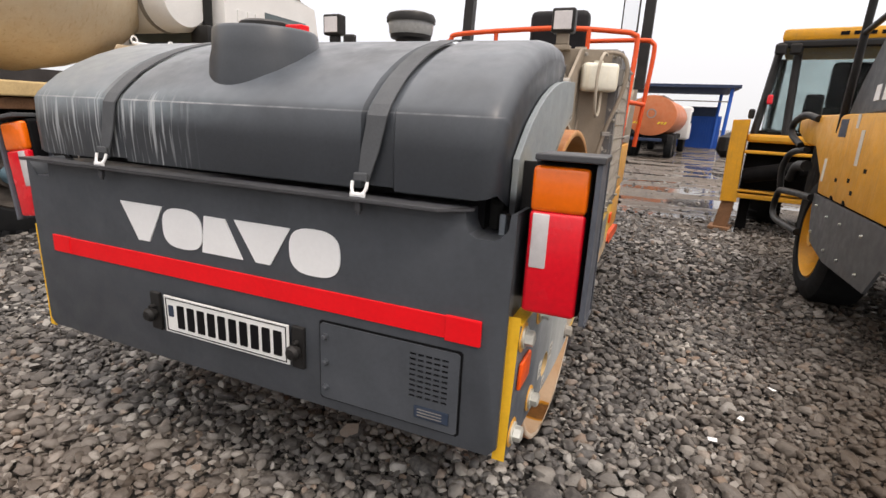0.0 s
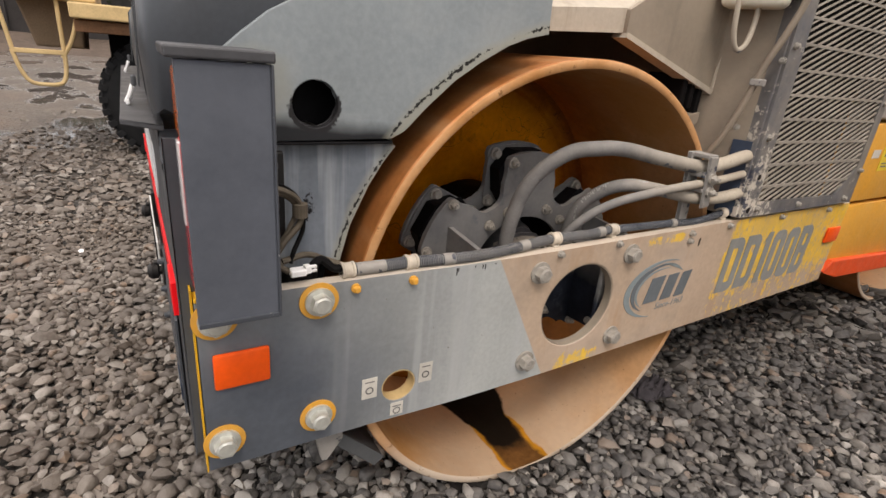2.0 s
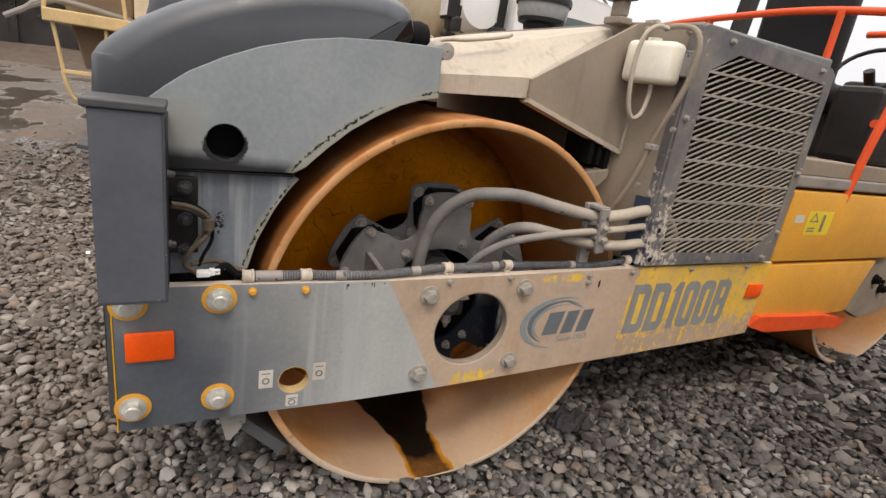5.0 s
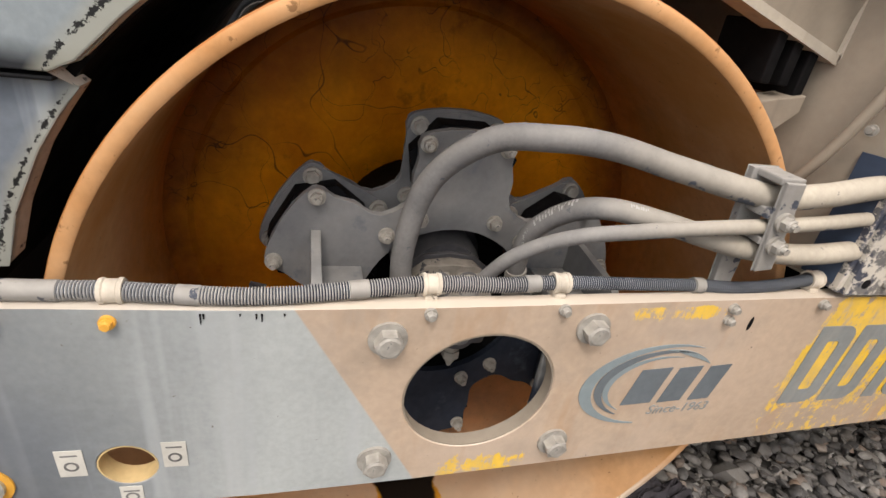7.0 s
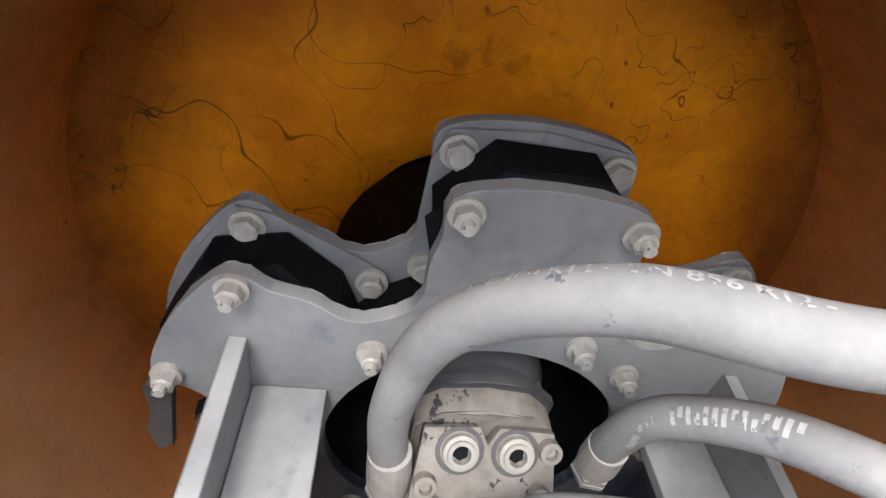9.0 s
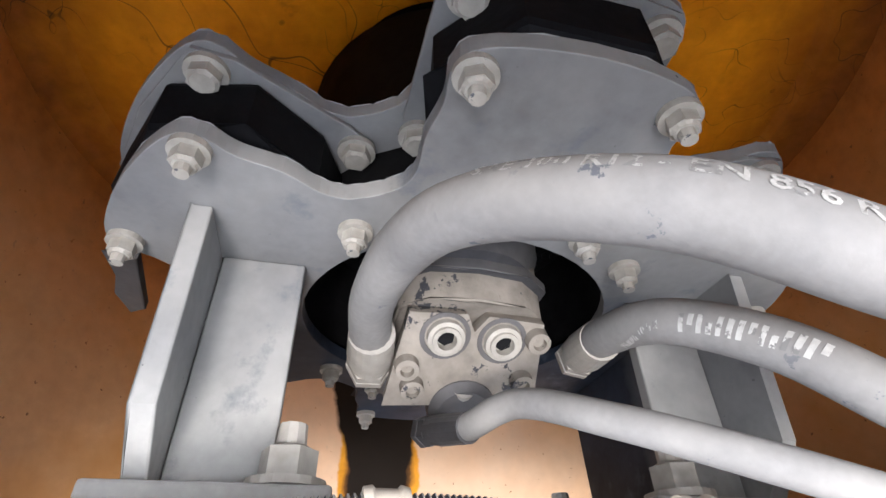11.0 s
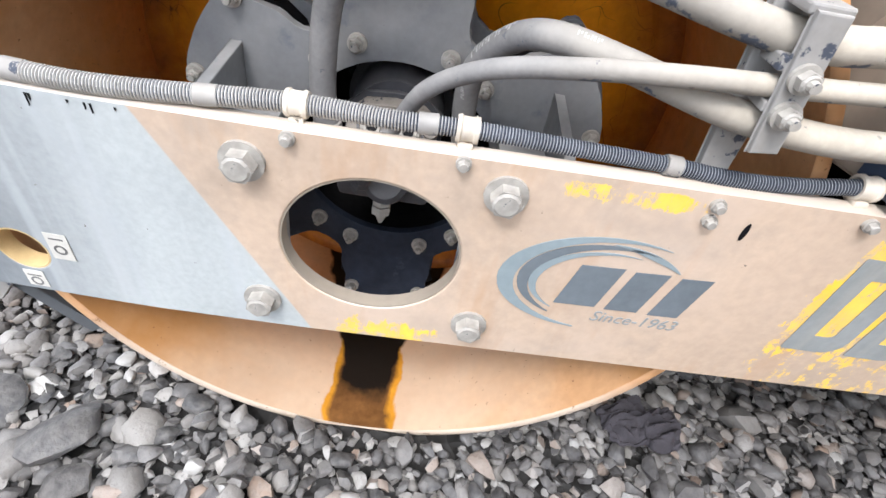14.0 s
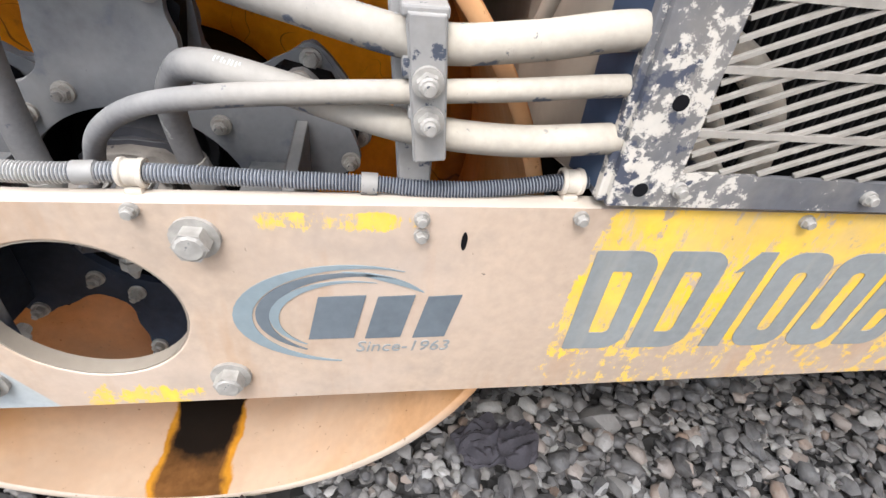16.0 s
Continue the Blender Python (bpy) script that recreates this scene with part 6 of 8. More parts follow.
def build_tank():
    prof = [(0.016, 1.098), (0.010, 1.20), (0.014, 1.283), (0.030, 1.308), (0.060, 1.336), (0.105, 1.373), (0.164, 1.409), (0.237, 1.445), (0.314, 1.474), (0.42, 1.505), (0.50, 1.518), (0.565, 1.524), (0.64, 1.523), (0.692, 1.514), (0.715, 1.495), (0.727, 1.465), (0.727, 1.425), (0.60, 1.395), (0.45, 1.37), (0.345, 1.335), (0.22, 1.275), (0.12, 1.19), (0.10, 1.105)]
    mid = Vector((0.33, 1.30))
    n = len(prof)
    normals = []
    for i in range(n):
        t = Vector(prof[(i + 1) % n]) - Vector(prof[i - 1])
        normals.append(Vector((-t.y, t.x)).normalized() if True else None)
    grooves = ((-1.392, -1.318), (-0.425, -0.352))
    stations = [(-1.785, 0.060), (-1.778, 0.032), (-1.755, 0.010), (-1.72, 0.0)]
    for a, b in grooves:
        stations += [(a - 0.012, 0.0), (a - 0.004, 0.012), (b + 0.004, 0.012), (b + 0.012, 0.0)]
    stations += [(-0.125, 0.0), (-0.098, 0.008), (-0.080, 0.022), (-0.070, 0.055)]
    bm = bmesh.new()
    rows = []
    for x, d in stations:
        row = []
        for (y, z), nm in zip(prof, normals):
            inward = Vector((mid.x - y, mid.y - z))
            nn = nm if nm.dot(inward) > 0 else -nm
            row.append(bm.verts.new((x, y + nn.x * d, z + nn.y * d)))
        rows.append(row)
    for a, b in zip(rows, rows[1:]):
        for k in range(n):
            bm.faces.new((a[k], a[(k + 1) % n], b[(k + 1) % n], b[k]))
    bm.faces.new(rows[0])
    bm.faces.new(rows[-1][::-1])
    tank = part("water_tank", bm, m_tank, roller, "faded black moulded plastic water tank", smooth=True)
    # filler neck
    bm = bmesh.new()
    lathe(bm, [(1.33, 0.175), (1.42, 0.168), (1.45, 0.160), (1.505, 0.157), (1.514, 0.150), (1.516, 0.13), (1.516, 0.002)], (-0.925, 0.243, 0), "z", 56)
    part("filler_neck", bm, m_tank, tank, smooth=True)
    bm = bmesh.new()
    lathe(bm, [(1.515, 0.085), (1.54, 0.083), (1.547, 0.072), (1.547, 0.002)], (-0.955, 0.28, 0), "z", 28)
    cap = part("filler_cap", bm, m_black, tank, smooth=True)
    bm = bmesh.new()
    box(bm, -0.89, -0.81, 0.27, 0.31, 1.515, 1.538, 0.005)
    part("cap_latch", bm, m_red, cap)
    # straps with buckles and hooks
    for a, b in grooves:
        c = (a + b) / 2
        line = [(-0.004, 1.125), (0.000, 1.20), (0.002, 1.285), (0.022, 1.313), (0.054, 1.343), (0.10, 1.381), (0.16, 1.418), (0.234, 1.455), (0.31, 1.484), (0.42, 1.515), (0.50, 1.528), (0.565, 1.534), (0.64, 1.533), (0.70, 1.52)]
        bm = bmesh.new()
        prev = None
        for i, (y, z) in enumerate(line):
            w = 0.027 if i > 2 else (0.015, 0.025, 0.027)[i]
            sh = -0.035 * (1.0 if i == 0 else 0.55 if i == 1 else 0.0) if z < 1.28 else 0.0
            y2, z2 = y + 0.010, z - 0.008
            y3, z3 = y + 0.007, z - 0.005
            row = [bm.verts.new(v) for v in ((c + sh - w, y2, z2), (c + sh + w, y2, z2), (c + sh + w, y3, z3), (c + sh - w, y3, z3))]
            if prev:
                for k in range(4):
                    bm.faces.new((prev[k], prev[(k + 1) % 4], row[(k + 1) % 4], row[k]))
            prev = row
        strap = part("strap", bm, m_strap, tank, "grey webbing strap")
        bm = bmesh.new()
        box(bm, c - 0.057, c - 0.017, -0.010, 0.000, 1.118, 1.140, 0.004)
        part("buckle", bm, m_strap, strap)
        bm = bmesh.new()
        for s in (-1, 1):
            tube(bm, [(c - 0.037 + s * 0.022, -0.008, 1.118), (c - 0.037 + s * 0.020, -0.014, 1.10), (c - 0.037 + s * 0.012, -0.020, 1.088), (c - 0.037, -0.022, 1.086)], 0.0045, 8, 5)
        box(bm, c - 0.059, c - 0.015, -0.024, -0.016, 1.080, 1.092, 0.002)
        part("hook", bm, m_white, strap, "white-painted strap hook")
        bm = bmesh.new()
        cyl(bm, (c - 0.037, -0.016, 1.068), (c - 0.037, -0.016, 1.045), 0.011, 6)
        cyl(bm, (c - 0.037, -0.016, 1.045), (c - 0.037, -0.016, 1.035), 0.006, 10)
        part("nut", bm, m_lip, strap)


m_strap = surf("grey_webbing", (0.082, 0.088, 0.096), 0.7, var=0.2, fine=200, bump=0.3, bump_scale=300)

build_rear()
for side in (1, -1):
    guard = lamp_group(side)
    if side < 0:
        # knocked askew, its top leaning outward
        guard.parent.matrix_world = Matrix.Translation((-1.94, 0.08, 1.0)) @ Matrix.Rotation(radians(-8), 4, "Y") @ Matrix.Translation((1.94, -0.08, -1.0))
    build_beam(side)
build_drum(CY)
build_hub()
build_hoses()
build_fender()
build_tank()


def build_engine():
    # hood: a folded sheet that rises toward the driver
    bm = bmesh.new()
    sect = [(0.74, 1.330, 1.440), (1.16, 1.330, 1.512), (1.56, 1.45, 1.622)]
    rows = []
    for y, zl, zt in sect:
        edge = 1.392 + (y - 1.16) * 0.10
        rows.append([bm.verts.new(p) for p in ((-0.172, y, min(zl, edge - 0.05)), (-0.172, y, edge), (-0.30, y, zt - 0.012), (-0.36, y, zt), (-1.50, y, zt), (-1.56, y, zt - 0.012), (-1.70, y, edge), (-1.70, y, min(zl, edge - 0.05)))])
    for a, b in zip(rows, rows[1:]):
        for k in range(7):
            bm.faces.new((a[k], a[k + 1], b[k + 1], b[k]))
    bm.faces.new(rows[0])
    bm.faces.new(rows[-1][::-1])
    bmesh.ops.bevel(bm, geom=[e for e in bm.edges if len(e.link_faces) == 2 and e.calc_face_angle(0) > 0.5], offset=0.006, segments=2, affect="EDGES")
    hood = part("hood", bm, m_hood, roller, "dusty cream engine hood")
    # stiffening gusset between hood and engine
    bm = bmesh.new()
    slab(bm, [(1.160, 1.325), (1.160, 1.388), (1.545, 1.618), (1.625, 1.640), (1.596, 1.196)], "x", -0.172, -0.158, bevel=0.002)
    gusset = part("hood_gusset", bm, m_tan, roller, "dusty tan steel gusset")
    bm = bmesh.new()
    slab(bm, [(1.156, 1.318), (1.160, 1.330), (1.596, 1.202), (1.592, 1.186)], "x", -0.205, -0.150, bevel=0.001)
    slab(bm, [(1.590, 1.19), (1.604, 1.19), (1.632, 1.645), (1.618, 1.645)], "x", -0.205, -0.150, bevel=0.001)
    part("gusset_fold", bm, m_hood, gusset)
    bm = bmesh.new()
    tube(bm, [(-0.20, 0.80, 1.425), (-0.20, 0.86, 1.455), (-0.215, 0.95, 1.470), (-0.235, 1.08, 1.500), (-0.24, 1.11, 1.512)], 0.0065, 10, 6)
    part("hood_pipe", bm, m_hood, hood, smooth=True)
    bm = bmesh.new()
    lathe(bm, [(0.0, 0.030), (0.012, 0.030), (0.022, 0.018), (0.05, 0.016), (0.06, 0.022), (0.08, 0.022), (0.082, 0.002)], (-0.155, 0.815, 1.415), "x", 14)
    part("hood_latch", bm, m_bolt, hood, smooth=True)
    bm = bmesh.new()
    lathe(bm, [(-0.03, 0.001), (-0.028, 0.05), (0.0, 0.055), (0.02, 0.05), (0.022, 0.001)], (-0.20, 0.775, 1.435), "y", 20)
    part("rubber_stop", bm, m_rubber, hood, smooth=True)
    # engine housing behind the side grille
    bm = bmesh.new()
    slab(bm, [(-0.215, 1.575), (0.012, 1.652), (0.012, 1.668), (-0.04, 1.70), (-1.70, 1.70), (-1.70, 1.575)], "z", 0.82, 1.632, bevel=0.003)
    part("engine_bulkhead", bm, m_tan, roller, "dusty tan engine bulkhead")
    # thin dark plate in place of a real opening, for its shade
    bm = bmesh.new()
    slab(bm, [(-0.055, 1.626), (0.006, 1.6465), (0.006, 1.6425), (-0.055, 1.622)], "z", 0.83, 1.062)
    part("hose_opening", bm, m_label_blue, roller)
    bm = bmesh.new()
    box(bm, -1.84, -0.085, 1.702, 2.42, 0.80, 1.60, 0.012)
    part("radiator", bm, m_fins, roller, "black radiator core")
    fin = bmesh.new()
    box(fin, -0.084, -0.076, -0.0018, 0.0018, 0.83, 1.575)
    fin_me = bpy.data.meshes.new("radiator_fin")
    fin.to_mesh(fin_me)
    fin.free()
    fin_me.materials.append(m_finedge)
    core = bpy.data.objects["radiator"]
    for k in range(46):
        ob = new("radiator_fin", fin_me)
        ob.parent = core
        ob.location.y = 1.725 + k * 0.0148
    bm = bmesh.new()
    box(bm, -1.80, 0.0, 1.66, 2.42, 1.603, 1.640, 0.008)
    part("engine_lid", bm, m_grey, roller)
    # unseen underframe, added to shade the ground below the beam
    bm = bmesh.new()
    slab(bm, [(1.70, 0.79), (2.47, 0.79), (2.47, 0.47), (1.86, 0.46), (1.74, 0.60)], "x", -1.80, -0.06, bevel=0.01)
    part("engine_frame", bm, m_dark, roller)
    # dark brackets under the gusset, over the drum
    for y0, z0 in ((1.46, 1.14), (1.50, 1.14), (1.54, 1.12)):
        bm = bmesh.new()
        box(bm, -0.30, -0.16, y0, y0 + 0.02, z0, z0 + 0.10, 0.003)
        part("engine_mount", bm, m_dark, roller)
    bm = bmesh.new()
    slab(bm, [(1.40, 1.10), (1.56, 1.13), (1.56, 1.10), (1.47, 1.02), (1.45, 1.02), (1.49, 1.09), (1.40, 1.08)], "x", -0.20, -0.15, bevel=0.002)
    part("scraper_bracket", bm, m_tan, roller)


def build_grille():
    X0, X1 = 0.012, 0.022
    bm = bmesh.new()
    outer = [(1.650, 0.818), (2.425, 0.820), (2.425, 1.585), (2.392, 1.604), (1.668, 1.632), (1.645, 1.622)]
    inner = [(1.730, 0.866), (2.270, 0.858), (2.375, 0.960), (2.378, 1.540), (1.850, 1.566), (1.722, 1.500)]
    slab(bm, outer, "x", X0, X1, holes=[inner], bevel=0.001)
    grille = part("side_grille", bm, m_grille, roller, "chipped dusty steel cooling grille")
    # folded edge to the bulkhead
    bm = bmesh.new()
    box(bm, -0.03, 0.012, 1.640, 1.652, 0.818, 1.628, 0.002)
    part("grille_return", bm, m_grille, grille)
    bm = bmesh.new()
    box(bm, -0.08, 0.012, 2.412, 2.425, 0.818, 1.60, 0.002)
    part("grille_return", bm, m_grille, grille)

    def inside(y, z):
        n, hit = len(inner), False
        for i in range(n):
            (y0, z0), (y1, z1) = inner[i], inner[(i + 1) % n]
            if (z0 > z) != (z1 > z) and y < (y1 - y0) * (z - z0) / (z1 - z0) + y0:
                hit = not hit
        return hit

    # cross bands, then the slanting bars of each row
    levels = [0.8445 + 0.0727 * k for k in range(11)]
    for z in levels[1:-1]:
        ys = [y for y in np.arange(1.70, 2.40, 0.004) if inside(y, z)]
        bm = bmesh.new()
        box(bm, X0 + 0.001, X1 - 0.001, ys[0] - 0.004, ys[-1] + 0.004, z - 0.0040, z + 0.0040)
        part("grille_band", bm, m_bar, grille)
    for r, z in enumerate(levels[:-1]):
        for y in np.arange(1.53 + 0.017 * (r % 3), 2.42, 0.050):
            p0, p1 = Vector((y, z)), Vector((y + 0.173, z + 0.0727))
            line = [p0.lerp(p1, t) for t in np.linspace(0, 1, 24)]
            line = [q for q in line if inside(*q)]
            if len(line) < 4:
                continue
            a, b = line[0], line[-1]
            side = Vector((-(b - a).y, (b - a).x)).normalized() * 0.0025
            bm = bmesh.new()
            slab(bm, [tuple(a + side), tuple(a - side), tuple(b - side), tuple(b + side)], "x", X0 + 0.002, X1 - 0.002)
            part("grille_bar", bm, m_bar, grille)
    for y, z in ((1.735, 0.845), (2.0, 0.842), (2.35, 0.842), (1.676, 1.079), (1.668, 1.343), (1.79, 1.60), (2.33, 1.585), (2.40, 1.20), (2.402, 0.95)):
        bolt(grille, (X1, y, z), "small", m_bolt, random.uniform(0, 60))
    for y, z in ((1.686, 0.842), (1.694, 0.952)):
        bm = bmesh.new()
        cyl(bm, (X1 - 0.001, y, z), (X1 + 0.0008, y, z), 0.0095, 18)
        part("bolt_hole", bm, m_ink, grille)


def build_reservoir():
    m = Matrix(((0.945, 0.327, 0, -0.160), (0.327, -0.945, 0, 1.568), (0, 0, 1, 0), (0, 0, 0, 1)))
    bm = bmesh.new()
    box(bm, 0.0, 0.170, 0.0, 0.085, 1.432, 1.562, 0.020, 3)
    lathe(bm, [(1.560, 0.022), (1.572, 0.022), (1.574, 0.002)], (0.075, 0.045, 0), "z", 16)
    bmesh.ops.transform(bm, matrix=m, verts=bm.verts[:])
    bottle = part("coolant_bottle", bm, m_milk, roller, "yellowed white plastic expansion bottle", smooth=True)
    bm = bmesh.new()
    box(bm, 0.155, 0.205, -0.02, 0.02, 1.465, 1.545, 0.004)
    bmesh.ops.transform(bm, matrix=m, verts=bm.verts[:])
    part("bottle_bracket", bm, m_bracket, bottle)
    loop = [(0.11, 0.05, 1.600), (0.09, 0.085, 1.602), (0.070, 0.115, 1.57), (0.060, 0.120, 1.50), (0.062, 0.118, 1.42), (0.068, 0.105, 1.35), (0.080, 0.085, 1.318), (0.095, 0.065, 1.335), (0.10, 0.05, 1.39), (0.10, 0.05, 1.435)]
    bm = bmesh.new()
    tube(bm, [m @ Vector(p) for p in loop], 0.0075, 10, 6)
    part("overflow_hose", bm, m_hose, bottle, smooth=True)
    loop = [(0.09, 0.03, 1.605), (0.14, 0.03, 1.612), (0.19, 0.03, 1.60), (0.215, 0.035, 1.55), (0.21, 0.035, 1.46), (0.185, 0.035, 1.37), (0.15, 0.035, 1.27), (0.125, 0.035, 1.16), (0.09, 0.035, 1.06), (0.05, 0.03, 0.98)]
    bm = bmesh.new()
    tube(bm, [m @ Vector(p) for p in loop], 0.0095, 10, 6)
    h = part("coolant_hose", bm, m_tan, roller, "dusty tan rubber hose", smooth=True)
    bm = bmesh.new()
    box(bm, 0.128, 0.168, 0.02, 0.05, 1.225, 1.245, 0.003)
    bmesh.ops.transform(bm, matrix=m, verts=bm.verts[:])
    part("hose_clip", bm, m_bracket, h)
    for u, z in ((0.02, 1.605), (0.16, 1.60), (0.19, 1.30), (0.12, 1.10)):
        bolt(bottle, m @ Vector((u, 0.0, z)), "small", m_bolt, toward=m.to_3x3() @ Vector((0, 1, 0)))


def work_lamp(x, y, z, foot, sx=1):
    bm = bmesh.new()
    box(bm, x - 0.055, x + 0.055, y - 0.02, y + 0.05, z - 0.05, z + 0.06, 0.010)
    box(bm, x - 0.03, x + 0.03, y + 0.04, y + 0.075, z - 0.03, z + 0.03, 0.008)
    lamp = part("work_lamp", bm, m_black, roller, "square black work lamp")
    bm = bmesh.new()
    box(bm, x - 0.042, x + 0.042, y - 0.026, y - 0.019, z - 0.037, z + 0.045, 0.003)
    part("lens", bm, m_clear, lamp)
    bm = bmesh.new()
    cyl(bm, (x, y + 0.02, foot), (x, y + 0.02, z - 0.045), 0.014, 12)
    box(bm, x - 0.04, x + 0.04, y - 0.01, y + 0.05, foot - 0.004, foot + 0.02, 0.005)
    box(bm, x - 0.03, x + 0.03, y + 0.005, y + 0.035, z - 0.10, z - 0.05, 0.004)
    part("lamp_post", bm, m_tan if sx > 0 else m_black, lamp)


def build_deck():
    work_lamp(-0.255, 1.52, 1.745, 1.622)
    work_lamp(-1.545, 1.49, 1.745, 1.61, -1)
    bm = bmesh.new()
    box(bm, -1.475, -1.405, 1.48, 1.52, 1.625, 1.70, 0.012)
    part("small_mirror", bm, m_black, roller)
    # air pre-cleaner
    bm = bmesh.new()
    at = (-1.275, 1.93, 0)
    lathe(bm, [(1.60, 0.075), (1.70, 0.075), (1.70, 0.090), (1.725, 0.095), (1.735, 0.125), (1.765, 0.130)], at, "z", 36)
    cleaner = part("air_cleaner", bm, m_black, roller, "black air pre-cleaner with a clear bowl", smooth=True)
    bm = bmesh.new()
    lathe(bm, [(1.755, 0.128), (1.765, 0.134), (1.83, 0.142), (1.835, 0.140)], at, "z", 36)
    part("clear_bowl", bm, m_smoke, cleaner, smooth=True)
    bm = bmesh.new()
    lathe(bm, [(1.825, 0.150), (1.850, 0.152), (1.872, 0.140), (1.885, 0.100), (1.890, 0.002)], at, "z", 36)
    part("cover", bm, m_black, cleaner, smooth=True)
    # driver's platform and the front frame
    bm = bmesh.new()
    box(bm, -1.80, -0.02, 2.50, 3.90, 1.14, 1.19, 0.008)
    part("platform", bm, m_steel, roller)
    bm = bmesh.new()
    box(bm, -1.78, -0.035, 2.48, 3.66, 1.19, 1.26, 0.006)
    part("platform_step", bm, m_tan, roller)
    bm = bmesh.new()
    box(bm, -1.70, -0.20, 2.425, 2.55, 0.30, 1.13, 0.01)
    box(bm, -1.60, -0.16, 2.55, 3.9, 0.42, 1.13, 0.01)
    part("articulation", bm, m_dark, roller)
    for z0, z1, y1 in ((0.80, 1.125, 3.76), (0.50, 0.785, 3.45)):
        bm = bmesh.new()
        slab(bm, [(2.50, z0), (y1 - 0.16 * (z1 - z0) / 0.3, z0), (y1 - 0.13 * (z1 - z0) / 0.3, z0 + 0.012), (y1, z1), (2.50, z1)], "x", -0.155, -0.012, bevel=0.012)
        part("side_box", bm, m_yellow, roller, "dusty yellow side box", smooth=True)
    bm = bmesh.new()
    slab(bm, [(2.47, 0.50), (2.52, 0.545), (3.10, 0.51), (3.30, 0.47), (3.26, 0.42), (2.60, 0.455)], "x", -0.14, 0.012, bevel=0.006)
    part("step_plate", bm, m_orange, roller, "orange-red step plate")
    for y0, y1, z0, z1, m in ((2.565, 2.635, 0.985, 1.02, m_sticker), (2.66, 2.86, 0.93, 1.04, m_warn)):
        bm = bmesh.new()
        box(bm, -0.0115, -0.0105, y0, y1, z0, z1)
        st = part("sticker", bm, m, roller)
        if m is m_warn:
            bm = bmesh.new()
            slab(bm, [(2.68, 0.99), (2.75, 0.99), (2.715, 1.035)], "x", -0.0104, -0.0096, holes=[[(2.692, 0.996), (2.738, 0.996), (2.715, 1.026)]])
            for z in (0.945, 0.958):
                box(bm, -0.0104, -0.0096, 2.68, 2.74, z, z + 0.006)
            box(bm, -0.0104, -0.0096, 2.78, 2.80, 0.945, 1.025)
            part("bar", bm, m_faded, st)
    # front frame and drum
    bm = bmesh.new()
    slab(bm, [(3.41, 0.50), (3.47, 0.785), (3.59, 0.80), (3.79, 1.14), (3.90, 1.34), (4.55, 1.74), (4.92, 1.76), (4.50, 1.08), (4.32, 0.80), (4.02, 0.69), (3.88, 0.46), (3.60, 0.42)], "x", -0.10, -0.055, bevel=0.006)
    front = part("front_frame", bm, m_tan, roller, "dusty tan front frame plate")
    for y, z in ((3.62, 0.66), (3.72, 0.60), (3.95, 0.95)):
        bolt(front, (-0.055, y, z), "stud", m_dark)
    build_drum(4.05, False, 0.15)
    bm = bmesh.new()
    box(bm, -1.80, -0.11, 3.905, 4.25, 1.135, 1.18, 0.02)
    part("front_deck", bm, m_tan, roller)
    # rails
    rails = ([(-1.48, 2.98, 1.20), (-1.48, 2.98, 1.78), (-1.44, 2.98, 1.88), (-1.34, 2.98, 1.925), (-0.60, 2.99, 1.955), (-0.14, 3.02, 1.93), (-0.04, 3.04, 1.91), (-0.010, 3.05, 1.84), (-0.025, 2.96, 1.30), (-0.030, 2.93, 1.08)],
             [(0.04, 3.62, 1.10), (0.07, 3.64, 1.50), (0.092, 3.66, 1.86), (0.07, 3.66, 1.94), (-0.03, 3.66, 1.96), (-0.55, 3.66, 1.955)],
             [(-0.052, 2.99, 1.45), (-0.01, 3.3, 1.45), (0.068, 3.64, 1.45)])
    for pts in rails:
        bm = bmesh.new()
        tube(bm, pts, 0.0185, 12, 6)
        part("guard_rail", bm, m_orange, roller, "orange-red tubular guard rail", smooth=True)
    for x in (-1.06, -0.35):
        bm = bmesh.new()
        tube(bm, [(x, 2.98, 1.19), (x, 2.985, 1.55), (x, 2.985, 1.945)], 0.017, 12, 4)
        part("rail_post", bm, m_orange, roller, smooth=True)
    bm = bmesh.new()
    box(bm, -0.075, -0.03, 2.87, 2.93, 1.05, 1.11, 0.006)
    part("rail_foot", bm, m_orange, roller)
    # roll-over posts, mirror, seat and console
    for x in (-0.01, -1.75):
        bm = bmesh.new()
        slab(bm, [(4.067, 1.60), (4.18, 1.60), (4.34, 2.95), (4.24, 2.95)], "x", x - 0.045, x + 0.045, bevel=0.008)
        part("rollover_post", bm, m_black, roller, "black steel roll-over post")
    bm = bmesh.new()
    box(bm, -0.20, -0.06, 3.70, 3.735, 2.02, 2.33, 0.018)
    mirror = part("mirror", bm, m_black, roller, "black-framed rear-view mirror", smooth=True)
    bm = bmesh.new()
    box(bm, -0.187, -0.073, 3.692, 3.698, 2.035, 2.315, 0.002)
    part("mirror_glass", bm, m_mirror, mirror)
    bm = bmesh.new()
    tube(bm, [(-0.10, 3.72, 2.03), (-0.07, 3.72, 1.98), (-0.05, 3.67, 1.95)], 0.008, 8, 4)
    part("mirror_arm", bm, m_black, mirror)
    bm = bmesh.new()
    box(bm, -0.83, -0.36, 3.10, 3.62, 1.50, 1.64, 0.05, 3)
    seat = part("driver_seat", bm, m_seat, roller, "black vinyl driver seat", smooth=True)
    bm = bmesh.new()
    box(bm, -0.82, -0.37, 3.06, 3.20, 1.56, 2.10, 0.05, 3)
    part("backrest", bm, m_seat, seat, smooth=True)
    bm = bmesh.new()
